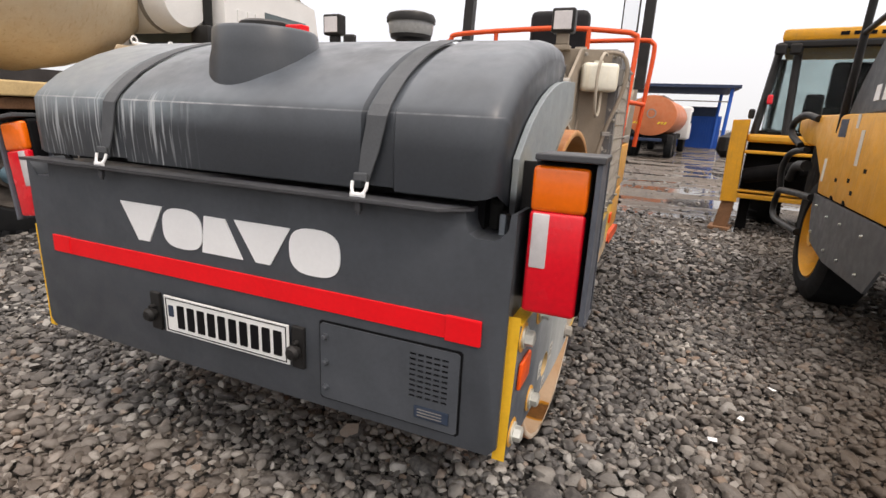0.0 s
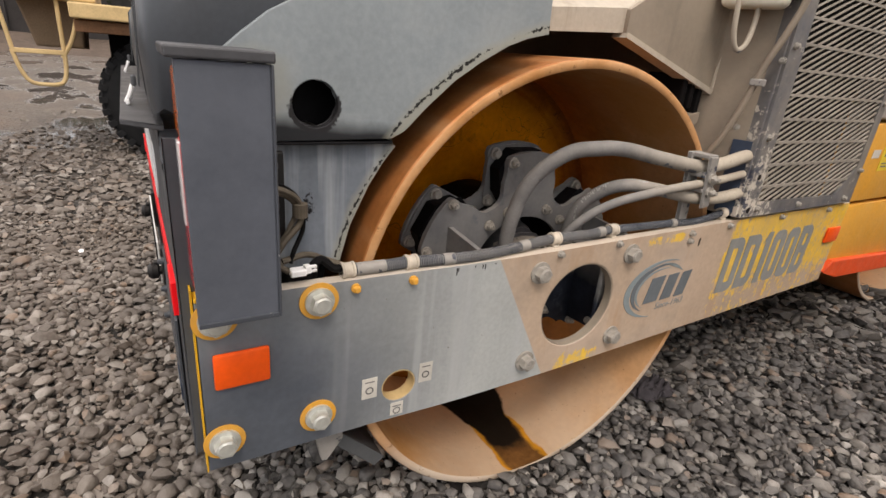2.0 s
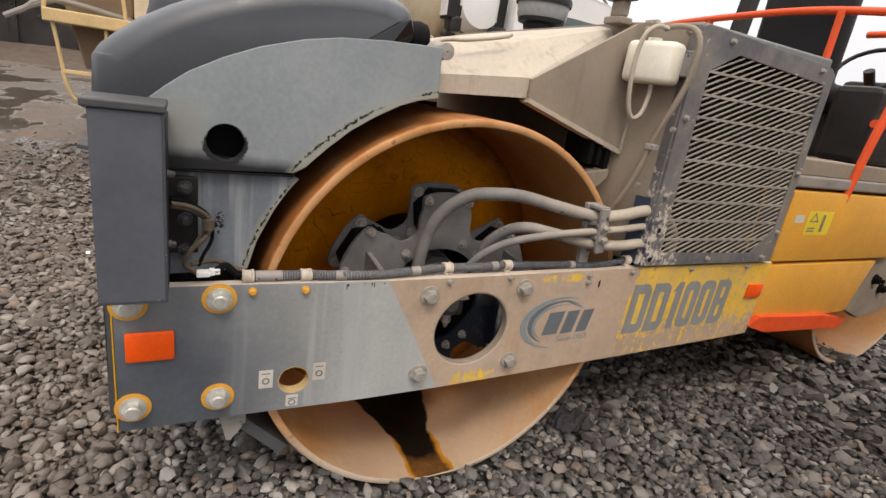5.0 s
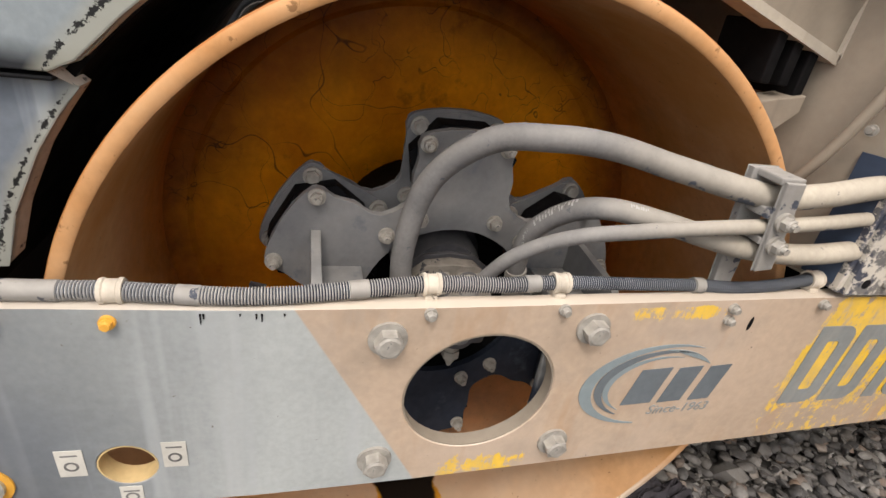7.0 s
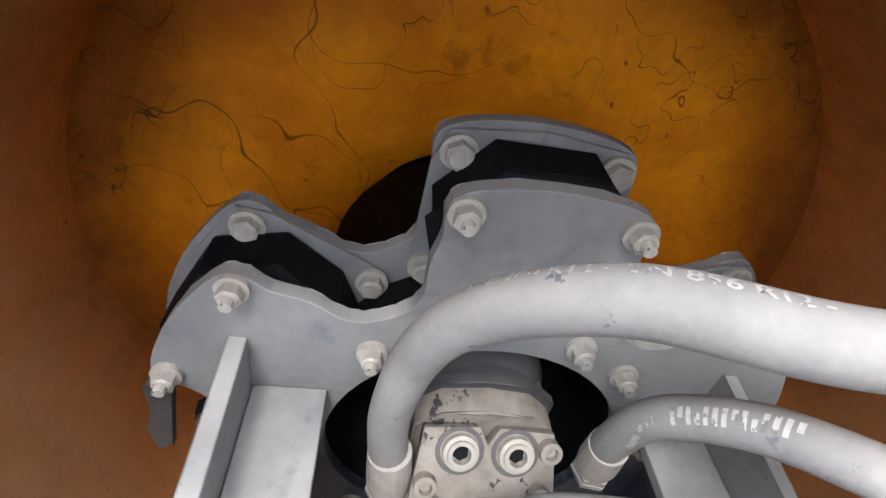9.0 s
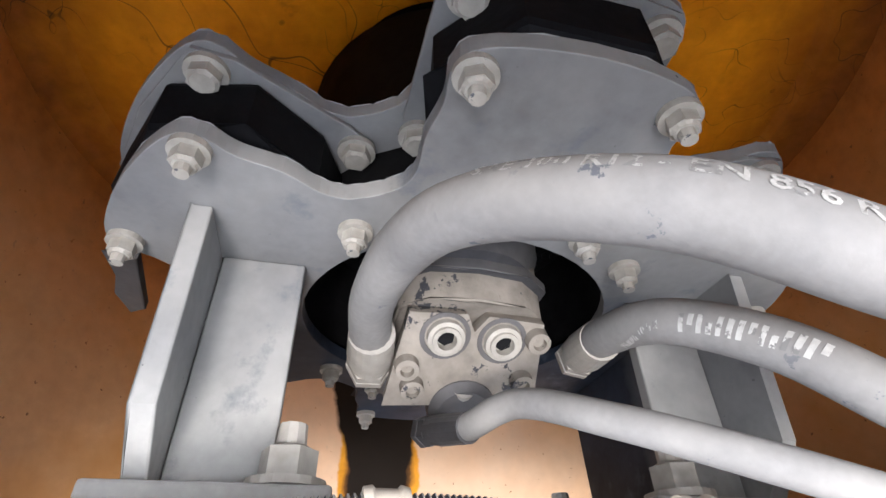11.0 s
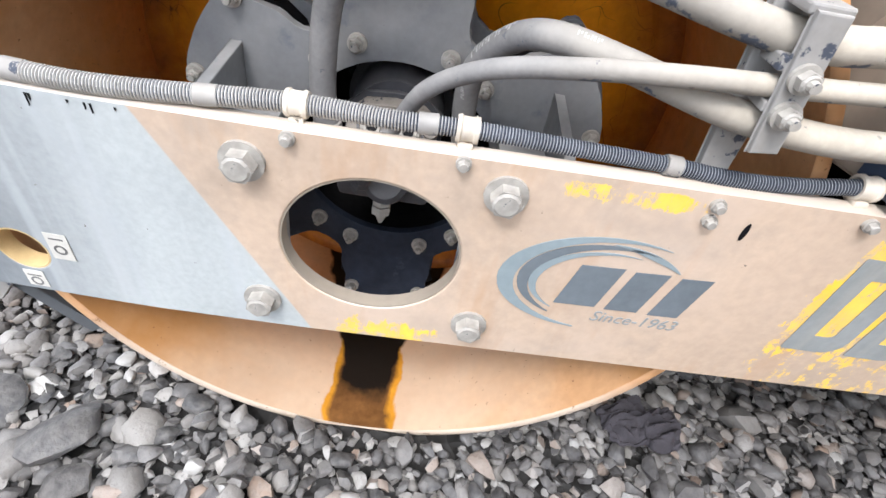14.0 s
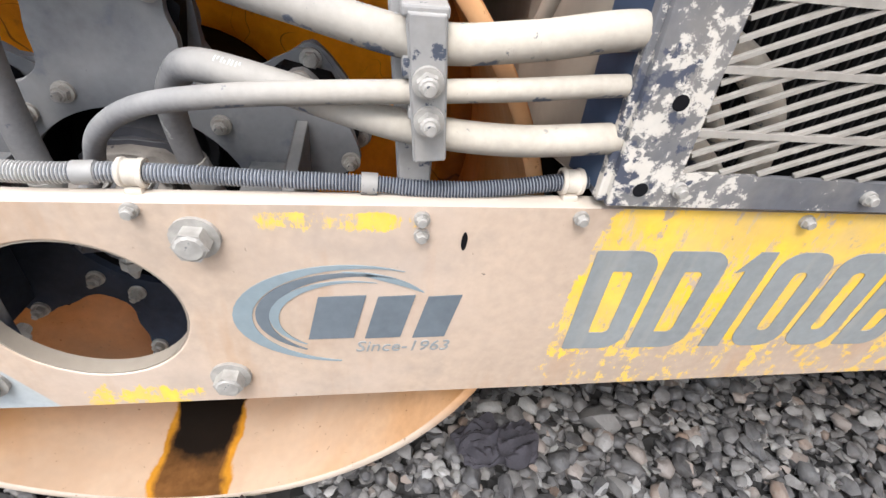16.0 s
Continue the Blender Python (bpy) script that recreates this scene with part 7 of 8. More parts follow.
    box(bm, -0.75, -0.45, 3.15, 3.55, 1.19, 1.51, 0.02)
    part("seat_base", bm, m_black, seat)
    bm = bmesh.new()
    box(bm, -0.30, -0.10, 3.05, 3.70, 1.26, 1.62, 0.03)
    part("console", bm, m_black, roller)
    for pts in ([(-0.2, 3.3, 1.6), (-0.2, 3.32, 1.75), (-0.21, 3.34, 1.80)], [(-0.14, 3.5, 1.6), (-0.13, 3.52, 1.72)]):
        bm = bmesh.new()
        tube(bm, pts, 0.012, 8, 5)
        lathe(bm, [(-0.03, 0.001), (-0.02, 0.025), (0.01, 0.028), (0.03, 0.016), (0.032, 0.001)], pts[-1], "z", 12)
        part("lever", bm, m_black, roller, smooth=True)
    bm = bmesh.new()
    wheel_pts = [(-0.62 + 0.19 * math.cos(a), 3.95 + 0.11 * math.sin(a), 1.80 + 0.14 * math.sin(a)) for a in np.linspace(0, math.tau, 25)]
    tube(bm, wheel_pts, 0.014, 8, 1, curved=False)
    steer = part("steering_wheel", bm, m_black, roller, smooth=True)
    bm = bmesh.new()
    tube(bm, [(-0.62, 3.95, 1.80), (-0.62, 4.08, 1.60), (-0.62, 4.12, 1.18)], 0.03, 10, 4)
    box(bm, -0.80, -0.44, 4.05, 4.25, 1.19, 1.75, 0.03)
    part("dash", bm, m_black, roller)


m_mirror = surf("mirror_silver", (0.85, 0.86, 0.87), 0.04, 1.0, var=0.02, bump=0.0)
build_engine()
build_grille()
build_reservoir()
build_deck()
# scraper blade at the drum
bm = bmesh.new()
slab(bm, [(0.300, 0.350), (0.322, 0.370), (0.452, 0.236), (0.428, 0.214)], "x", -1.80, -0.065, bevel=0.003)
scraper = part("scraper", bm, m_slate, roller, "slate-grey scraper blade")
bm = bmesh.new()
slab(bm, [(0.262, 0.40), (0.335, 0.40), (0.335, 0.352), (0.296, 0.300), (0.284, 0.302)], "x", -0.064, -0.052, bevel=0.001)
part("scraper_arm", bm, m_bracket, scraper)


def build_rag():
    bm = bmesh.new()
    bmesh.ops.create_grid(bm, x_segments=44, y_segments=52, size=0.5)
    for v in bm.verts:
        u, w = v.co.x, v.co.y
        fold = abs(math.sin(11 * u + 5 * noise.noise((u * 4, w * 3, 1.0)))) * 0.03 + abs(noise.noise((u * 8, w * 6, 4.0))) * 0.055
        edge = max(0.0, 1 - (abs(u) * 2) ** 3) * max(0.0, 1 - (abs(w) * 2) ** 4)
        v.co = (u * 0.11 + 0.03 * noise.noise((u * 3, w * 3, 7.0)), w * 0.18 + 0.035 * noise.noise((w * 3, u * 3, 9.0)), 0.028 + fold * (0.35 + 0.65 * edge) + 0.02 * edge)
    bmesh.ops.solidify(bm, geom=bm.faces[:], thickness=0.003)
    rag = part("rag", bm, m_rag, smooth=True)
    rag.location = (-0.13, 1.66, 0.004)
    tagged(rag, "crumpled dark purple-grey rag on gravel beside the drum", "rag")
    # scraps of white paper among the stones
    for x, y, a in ((0.62, 1.02, 20), (0.75, 1.25, 70), (0.93, 1.62, 130), (0.50, -0.55, 40), (-2.35, -0.35, 15)):
        bm = bmesh.new()
        slab(bm, [(-0.020, -0.010), (0.016, -0.012), (0.022, 0.006), (-0.014, 0.013)], "z", 0.0, 0.0025, bevel=0.0008)
        for v in bm.verts:
            v.co.z += 9.0 * v.co.x * v.co.x
        scrap = part("paper_scrap", bm, m_white)
        scrap.matrix_world = pose(x, y, 0.052, 8, 5, a)
        tagged(scrap, "small white paper scrap lying on gravel", "litter", group="litter")


m_rag = surf("purple_grey_cloth", (0.038, 0.034, 0.039), 0.9, var=0.4, scale=12, fine=140, bump=0.4, bump_scale=220)
build_rag()


# ---- the concrete mixer truck beside the roller ----
def mixer_radius(y):
    pts = [(-0.95, 3.07, 0.42), (-0.49, 2.98, 0.76), (-0.09, 2.92, 0.93), (0.5, 2.84, 1.13), (0.9, 2.79, 1.20), (2.3, 2.62, 1.10), (2.75, 2.56, 0.95), (3.2, 2.50, 0.74), (3.6, 2.46, 0.42)]
    for (a, za, ra), (b, zb, rb) in zip(pts, pts[1:]):
        if a <= y <= b:
            f = (y - a) / (b - a)
            return za + f * (zb - za), ra + f * (rb - ra)
    return pts[-1][1], pts[-1][2]


def build_mixer():
    truck = thing("concrete_mixer_truck", "dusty cream concrete mixer truck parked on gravel", "truck", (-5.8, 1.5, 0))
    truck.location = (-0.25, 0, 0)
    ax = -5.85
    bm = bmesh.new()
    rows = []
    for y in (-0.95, -0.93, -0.7, -0.49, -0.3, -0.09, 0.2, 0.5, 0.7, 0.9, 1.6, 2.3, 2.5, 2.75, 3.0, 3.2, 3.4, 3.6):
        z, r = mixer_radius(y)
        rows.append([bm.verts.new((ax + r * math.cos(a), y, z + r * math.sin(a))) for a in np.linspace(0, math.tau, 57)[:-1]])
    for a, b in zip(rows, rows[1:]):
        for k in range(56):
            bm.faces.new((a[k], a[(k + 1) % 56], b[(k + 1) % 56], b[k]))
    bm.faces.new(rows[0])
    bm.faces.new(rows[-1][::-1])
    drum = part("mixing_drum", bm, m_mixer, truck, "dusty cream mixing drum", smooth=True)

    def on_drum(y, deg, lift=0.004):
        z, r = mixer_radius(y)
        a = radians(deg)
        return Vector((ax + (r + lift) * math.cos(a), y, z + (r + lift) * math.sin(a)))

    # oval sign of plain dark shapes
    for ry, ra in ((0.36, 11), (0.31, 8.5)):
        bm = bmesh.new()
        tube(bm, [on_drum(1.22 + ry * math.cos(t), -53 - 5 * math.cos(t) + ra * math.sin(t)) for t in np.linspace(0, math.tau, 49)], 0.014, 4, 1, curved=False)
        part("oval_mark", bm, m_ink, drum)
    for y0 in (1.02, 1.17, 1.32):
        bm = bmesh.new()
        s = -(y0 - 1.17) * 14
        q = [on_drum(y0, -57 + s), on_drum(y0 + 0.11, -58 + s), on_drum(y0 + 0.13, -50 + s), on_drum(y0 + 0.02, -49 + s)]
        low = [p - (p - Vector((ax, p.y, 2.7))).normalized() * 0.01 for p in q]
        vs = [bm.verts.new(p) for p in q + low]
        bm.faces.new(vs[:4])
        bm.faces.new(vs[:3:-1])
        for k in range(4):
            bm.faces.new((vs[k], vs[(k + 1) % 4], vs[4 + (k + 1) % 4], vs[4 + k]))
        part("dark_block", bm, m_ink, drum)
    bm = bmesh.new()
    lathe(bm, [(0.86, 1.19), (0.86, 1.225), (0.98, 1.222), (0.98, 1.18)], (ax, 0, 2.785), "y", 48)
    part("roller_ring", bm, m_mixer, drum, smooth=True)
    # chassis, deck beam and mudguard
    bm = bmesh.new()
    box(bm, -6.8, -4.62, -0.4, 4.0, 1.27, 1.40, 0.015)
    part("deck_beam", bm, m_deck, truck, "faded yellow deck beam")
    bm = bmesh.new()
    box(bm, -6.75, -4.70, -0.38, 4.2, 1.16, 1.262, 0.01)
    part("under_beam", bm, m_rust, truck)
    for x in (-6.25, -5.45):
        bm = bmesh.new()
        box(bm, x - 0.05, x + 0.05, -0.15, 6.2, 0.72, 1.155, 0.01)
        part("chassis_rail", bm, m_dark, truck)
    bm = bmesh.new()
    slab(bm, [(2.7, 1.402), (3.75, 1.402), (3.60, 1.72), (3.45, 1.86), (3.0, 1.86), (2.88, 1.70)], "x", -5.2, -4.80, bevel=0.015)
    ped = part("front_pedestal", bm, m_mixer, truck)
    for y in (3.02, 3.48):
        bm = bmesh.new()
        tube(bm, [(-4.95, y + 0.035 * math.cos(t), 1.915 + 0.04 * math.sin(t)) for t in np.linspace(0, math.tau, 17)], 0.010, 6, 1, curved=False)
        part("lifting_eye", bm, m_white, ped)
    bm = bmesh.new()
    cyl(bm, (-4.95, 3.0, 1.885), (-4.95, 3.5, 1.885), 0.018, 8)
    part("eye_bar", bm, m_white, ped)
    bm = bmesh.new()
    lathe(bm, [(-6.9, 0.002), (-6.88, 0.30), (-6.8, 0.36), (-4.95, 0.36), (-4.86, 0.30), (-4.84, 0.002)], (0, 3.66, 2.45), "x", 32)
    wt_ = part("water_vessel", bm, m_cab, truck, "white cylindrical water vessel", smooth=True)
    for x in (-6.4, -5.2):
        bm = bmesh.new()
        lathe(bm, [(x, 0.362), (x, 0.37), (x + 0.06, 0.37), (x + 0.06, 0.362)], (0, 3.66, 2.45), "x", 32)
        part("vessel_band", bm, m_steel, wt_)
    # wheels
    for y in (0.33, 1.70, 4.95):
        w = wheel(truck, (-5.06, y - 0.03, 0.565), 0.575, 0.30, 0.295, 1, 30, hub_mat=m_hubblue)
    for y in (0.33, 1.70):
        wheel(truck, (-6.80, y, 0.53), 0.54, 0.30, 0.27, -1)
        bm = bmesh.new()
        cyl(bm, (-6.7, y, 0.55), (-5.05, y, 0.55), 0.09, 14)
        lathe(bm, [(-0.25, 0.1), (-0.15, 0.22), (0.15, 0.22), (0.25, 0.1)], (-5.85, y, 0.56), "x", 20)
        part("axle", bm, m_dark, truck, smooth=True)
    # cab
    bm = bmesh.new()
    slab(bm, [(4.05, 0.95), (6.05, 0.95), (6.12, 1.7), (5.80, 2.70), (5.60, 2.80), (4.25, 2.86), (4.05, 2.70)], "x", -6.95, -4.66, bevel=0.05)
    cab = part("cab", bm, m_cab, truck, "white truck cab", smooth=True)
    bm = bmesh.new()
    slab(bm, [(4.75, 1.85), (5.85, 1.85), (5.62, 2.50), (4.75, 2.50)], "x", -4.664, -4.650, bevel=0.003)
    part("door_window", bm, m_glass, cab)
    bm = bmesh.new()
    box(bm, -6.4, -5.1, 4.035, 4.05, 2.02, 2.52, 0.003)
    part("rear_window", bm, m_glass, cab)
    for y in (4.25, 4.42, 4.56):
        bm = bmesh.new()
        box(bm, -4.662, -4.645, y, y + 0.06, 1.3, 2.45, 0.006)
        part("cab_rib", bm, m_cab, cab)
    bm = bmesh.new()
    tube(bm, [(-4.75, 4.2, 2.82), (-4.72, 4.25, 2.93), (-4.72, 4.5, 2.97), (-4.72, 5.3, 2.93), (-4.74, 5.6, 2.80)], 0.02, 8, 5)
    part("roof_rail", bm, m_steel, cab, smooth=True)
    bm = bmesh.new()
    tube(bm, [(-4.85, 3.95, 1.0), (-4.85, 3.95, 2.0), (-4.82, 3.95, 2.7), (-4.80, 4.0, 3.1)], 0.055, 12, 5)
    part("exhaust_pipe", bm, m_black, truck, smooth=True)
    bm = bmesh.new()
    box(bm, -5.0, -4.7, 3.80, 4.0, 1.85, 2.2, 0.04)
    part("air_intake", bm, m_black, truck, smooth=True)
    # ladder at the back
    for pts in ([(-4.92, -0.86, 2.9), (-4.92, -0.97, 2.05), (-4.92, -0.92, 1.85), (-4.92, -0.99, 1.52), (-4.92, -0.93, 1.40), (-4.92, -0.87, 0.95)], [(-4.92, -0.30, 2.9), (-4.92, -0.43, 2.10), (-4.92, -0.35, 1.75), (-4.92, -0.32, 1.45)],
                [(-4.92, -0.50, 1.45), (-4.92, -0.50, 0.98)], [(-4.92, -0.32, 1.43), (-4.92, -0.42, 1.1), (-4.92, -0.52, 0.92)],
                [(-4.92, -0.88, 0.97), (-4.92, -0.84, 0.80), (-4.92, -0.78, 0.70), (-4.92, -0.66, 0.68), (-4.92, -0.55, 0.70), (-4.92, -0.51, 0.80), (-4.92, -0.50, 0.98)]):
        bm = bmesh.new()
        tube(bm, pts, 0.018, 8, 5)
        part("ladder_rail", bm, m_deck, truck, "pale yellow ladder rail", smooth=True)
    for y0, y1, z, h in ((-0.97, -0.38, 1.80, 0.03), (-0.87, -0.50, 0.965, 0.02), (-0.92, -0.3, 2.35, 0.03)):
        bm = bmesh.new()
        box(bm, -4.95, -4.90, y0, y1, z - h, z + h, 0.006)
        part("ladder_rung", bm, m_deck, truck)
    bm = bmesh.new()
    box(bm, -6.6, -4.86, -1.0, -0.2, 1.41, 1.53, 0.012)
    part("rear_step", bm, m_deck, truck)
    # discharge chutes
    bm = bmesh.new()
    slab(bm, [(-0.92, 3.0), (-0.30, 3.0), (-0.28, 1.65), (-0.36, 1.0), (-0.74, 1.0), (-0.90, 1.65)], "x", -5.75, -5.30, bevel=0.02)
    part("discharge_chute", bm, m_rustchute, truck, "brown concrete-stained chute")
    bm = bmesh.new()
    slab(bm, [(-1.75, 2.08), (-0.98, 1.94), (-0.98, 1.62), (-1.45, 1.78), (-1.72, 1.92)], "x", -5.75, -5.30, bevel=0.02)
    part("folding_chute", bm, m_rustchute, truck)
    bm = bmesh.new()
    for pts in ([(-5.2, -1.25, 1.45), (-5.2, -0.95, 1.62), (-5.2, -0.2, 1.52)], [(-5.2, -1.35, 1.40), (-5.2, -1.1, 1.55), (-5.2, -0.95, 1.62)]):
        tube(bm, pts, 0.03, 8, 4)
    part("chute_arm", bm, m_steel, truck, smooth=True)
    bm = bmesh.new()
    box(bm, -5.9, -4.9, -0.25, 0.05, 1.55, 1.85, 0.01)
    part("rear_box", bm, m_mixer, truck)


m_rustchute = surf("stained_brown_chute", (0.24, 0.17, 0.11), 0.75, var=0.35, scale=2, bump=0.2)
build_mixer()


# ---- the backhoe loader ----
def build_loader():
    ldr = thing("backhoe_loader", "yellow backhoe loader with dark tinted cab windows", "loader")
    ldr.matrix_world = Matrix.Translation((1.40, 6.4, 0)) @ Matrix.Rotation(radians(-11), 4, "Z") @ Matrix.Translation((-1.40, -6.4, 0))
    bm = bmesh.new()
    slab(bm, [(1.06, 1.40), (1.235, 1.40), (1.235, 1.0), (1.25, 0.40), (1.085, 0.40), (1.06, 0.9)], "y", 6.25, 6.50, bevel=0.012)
    part("stabiliser_column", bm, m_loader, ldr, "yellow stabiliser column")
    bm = bmesh.new()
    slab(bm, [(1.095, 0.40), (1.235, 0.40), (1.20, 0.03), (1.05, 0.03)], "y", 6.28, 6.46, bevel=0.01)
    box(bm, 0.99, 1.25, 6.2, 6.52, 0.0, 0.05, 0.01)
    part("stabiliser_foot", bm, m_rust, ldr)
    bm = bmesh.new()
    box(bm, 1.28, 1.40, 6.5, 6.62, 0.0, 0.47, 0.01)
    part("inner_leg", bm, m_dark, ldr)
    for z0, z1, x1 in ((0.44, 0.50, 2.9), (1.00, 1.04, 2.9), (0.52, 0.55, 2.9)):
        bm = bmesh.new()
        box(bm, 1.24, x1, 6.28, 6.44, z0, z1, 0.012)
        part("cross_frame", bm, m_loader, ldr)
    bm = bmesh.new()
    box(bm, 1.25, 3.0, 6.46, 8.2, 0.45, 1.2, 0.03)
    part("rear_frame", bm, m_dark, ldr)
    bm = bmesh.new()
    tube(bm, [(1.3, 6.35, 0.72), (1.6, 6.25, 0.80), (2.0, 6.2, 0.88), (2.6, 6.2, 0.92)], 0.10, 12, 5)
    part("boom", bm, m_dark, ldr, smooth=True)
    bm = bmesh.new()
    box(bm, 1.24, 3.0, 6.30, 6.52, 1.14, 1.24, 0.03)
    part("rear_shelf", bm, m_loader, ldr)
    # cab of posts and panes
    bm = bmesh.new()
    box(bm, 1.32, 3.06, 6.5, 8.3, 1.20, 1.29, 0.02)
    cab = part("cab_floor", bm, m_black, ldr)
    for y0, y1, x0, x1 in ((6.42, 6.62, 1.40, 3.04), (8.28, 8.28, 1.40, 3.04)):
        bm = bmesh.new()
        vs = [bm.verts.new(p) for p in ((x0, y0, 1.27), (x1, y0, 1.27), (x1, y1, 2.31), (x0, y1, 2.31), (x0, y0 + 0.006, 1.27), (x1, y0 + 0.006, 1.27), (x1, y1 + 0.006, 2.31), (x0, y1 + 0.006, 2.31))]
        for q in ((0, 1, 2, 3), (7, 6, 5, 4), (0, 4, 5, 1), (1, 5, 6, 2), (2, 6, 7, 3), (3, 7, 4, 0)):
            bm.faces.new([vs[i] for i in q])
        part("pane", bm, m_glass2, cab, "tinted cab pane")
    for x in (1.37, 3.05):
        bm = bmesh.new()
        slab(bm, [(6.45, 1.27), (8.25, 1.27), (8.25, 2.31), (6.64, 2.31)], "x", x - 0.003, x + 0.003)
        part("pane", bm, m_glass2, cab)
    bm = bmesh.new()
    box(bm, 1.95, 2.45, 7.1, 7.6, 1.27, 1.62, 0.05)
    box(bm, 1.97, 2.43, 7.05, 7.18, 1.6, 2.15, 0.05)
    part("seat", bm, m_seat, cab, smooth=True)
    bm = bmesh.new()
    box(bm, 1.75, 1.95, 6.75, 7.2, 1.27, 1.75, 0.04)
    part("console", bm, m_black, cab)
    for pts in ([(1.30, 6.40, 1.24), (1.40, 6.60, 2.32)], [(1.63, 6.40, 1.24), (1.58, 6.60, 2.32)], [(3.05, 6.40, 1.20), (3.02, 6.60, 2.32)], [(1.37, 8.28, 1.2), (1.40, 8.28, 2.32)], [(3.05, 8.28, 1.2), (3.05, 8.28, 2.32)]):
        bm = bmesh.new()
        tube(bm, pts, 0.045, 8, 1, curved=False)
        part("cab_post", bm, m_black, cab)
    bm = bmesh.new()
    box(bm, 1.40, 3.12, 6.40, 8.4, 2.32, 2.46, 0.04)
    roof = part("cab_roof", bm, m_loader, ldr, "yellow cab roof", smooth=True)
    bm = bmesh.new()
    for k in range(7):
        box(bm, 1.95 + k * 0.12, 2.03 + k * 0.12, 6.393, 6.399, 2.37, 2.41)
    tagged(part("bar", bm, m_ink, roof), kind="stuff")
    bm = bmesh.new()
    box(bm, 1.42, 3.10, 6.36, 6.42, 2.24, 2.325, 0.02)
    part("roof_visor", bm, m_black, roof)
    for x in (1.41, 1.56):
        bm = bmesh.new()
        box(bm, x - 0.06, x + 0.06, 6.28, 6.36, 2.16, 2.28, 0.02)
        part("work_lamp", bm, m_black, roof)
    bm = bmesh.new()
    box(bm, 1.37, 1.43, 6.34, 6.42, 1.60, 1.71, 0.015)
    part("tail_lamp", bm, m_redlens, ldr)
    bm = bmesh.new()
    box(bm, 1.20, 1.27, 6.36, 6.42, 1.42, 1.54, 0.02)
    part("mirror", bm, m_black, ldr)
    for x in (1.55, 2.85):
        wheel(ldr, (x, 7.6, 0.65), 0.65, 0.4, 0.36, -1, 20, rim_mat=m_loader)


m_glass2 = surf("tinted_cab_glass", (0.55, 0.62, 0.62), 0.05, var=0.2, scale=1.4, fine=4, bump=0.0, Transmission_Weight=1.0, IOR=1.15, spec=0.5)
build_loader()


# ---- the yellow compactor opposite ----
def build_compactor():
    cmp_ = thing("soil_compactor", "yellow and slate-grey compactor with black rubber tyres", "compactor")
    X = 1.40
    bm = bmesh.new()
    slab(bm, [(4.62, 1.40), (4.58, 1.28), (4.30, 1.20), (3.93, 1.18), (3.62, 0.96), (3.585, 0.84), (1.9, 0.815), (1.9, 1.42), (4.1, 1.43)], "x", X, 3.2, bevel=0.03)
    body = part("engine_cover", bm, m_loader, cmp_, "yellow engine cover", smooth=True)
    bm = bmesh.new()
    slab(bm, [(3.66, 0.835), (3.66, 0.74), (3.60, 0.60), (3.50, 0.48), (3.10, 0.415), (2.30, 0.43), (2.16, 0.60), (1.9, 0.62), (1.9, 0.81)], "x", X + 0.006, X + 0.022, bevel=0.01)
    skirt = part("skirt", bm, m_slate, cmp_, "slate-grey lower skirt")
    for y, z in ((3.5, 0.76), (3.5, 0.56), (3.2, 0.72), (2.9, 0.72), (3.1, 0.50), (2.8, 0.50), (2.5, 0.72), (2.45, 0.50)):
        bolt(skirt, (X + 0.004, y, z), "small", m_zinc, toward=(-1, 0, 0))
    for y, z in ((3.215, 0.855), (2.943, 0.855), (2.95, 1.00), (3.2, 0.98), (2.7, 1.08), (2.85, 0.93)):
        bm = bmesh.new()
        box(bm, X - 0.002, X + 0.01, y - 0.025, y + 0.025, z - 0.014, z + 0.014, 0.003)
        part("slot", bm, m_dark, body)
    bm = bmesh.new()
    slab(bm, [(3.40, 1.445), (1.9, 1.445), (1.9, 2.05), (3.0, 1.95), (3.30, 1.60)], "x", X + 0.05, 3.1, bevel=0.03)
    hood = part("hood", bm, m_slate, cmp_, "slate-grey hood", smooth=True)
    for y0, y1 in ((2.92, 3.02), (2.77, 2.88), (2.62, 2.73), (2.47, 2.58)):
        bm = bmesh.new()
        slab(bm, [(y1, 1.50), (y0 + 0.015, 1.505), (y0 + 0.02, 1.60), (y1 - 0.01, 1.595)], "x", X + 0.044, X + 0.049)
        part("white_mark", bm, m_white, hood)
    bm = bmesh.new()
    slab(bm, [(2.6, 1.72), (2.0, 1.75), (2.0, 1.93), (2.7, 1.90)], "x", X + 0.046, X + 0.06)
    part("vent", bm, m_ink, hood)
    for y0, z0, w, h, m in ((3.22, 1.27, 0.16, 0.12, m_label_blue), (2.86, 1.10, 0.06, 0.22, m_sticker), (3.50, 0.94, 0.06, 0.17, m_sticker), (3.0, 1.33, 0.05, 0.09, m_sticker), (2.3, 1.2, 0.05, 0.12, m_sticker)):
        bm = bmesh.new()
        box(bm, X - 0.002, X + 0.001, y0, y0 + w, z0, z0 + h)
        part("sticker", bm, m, body)
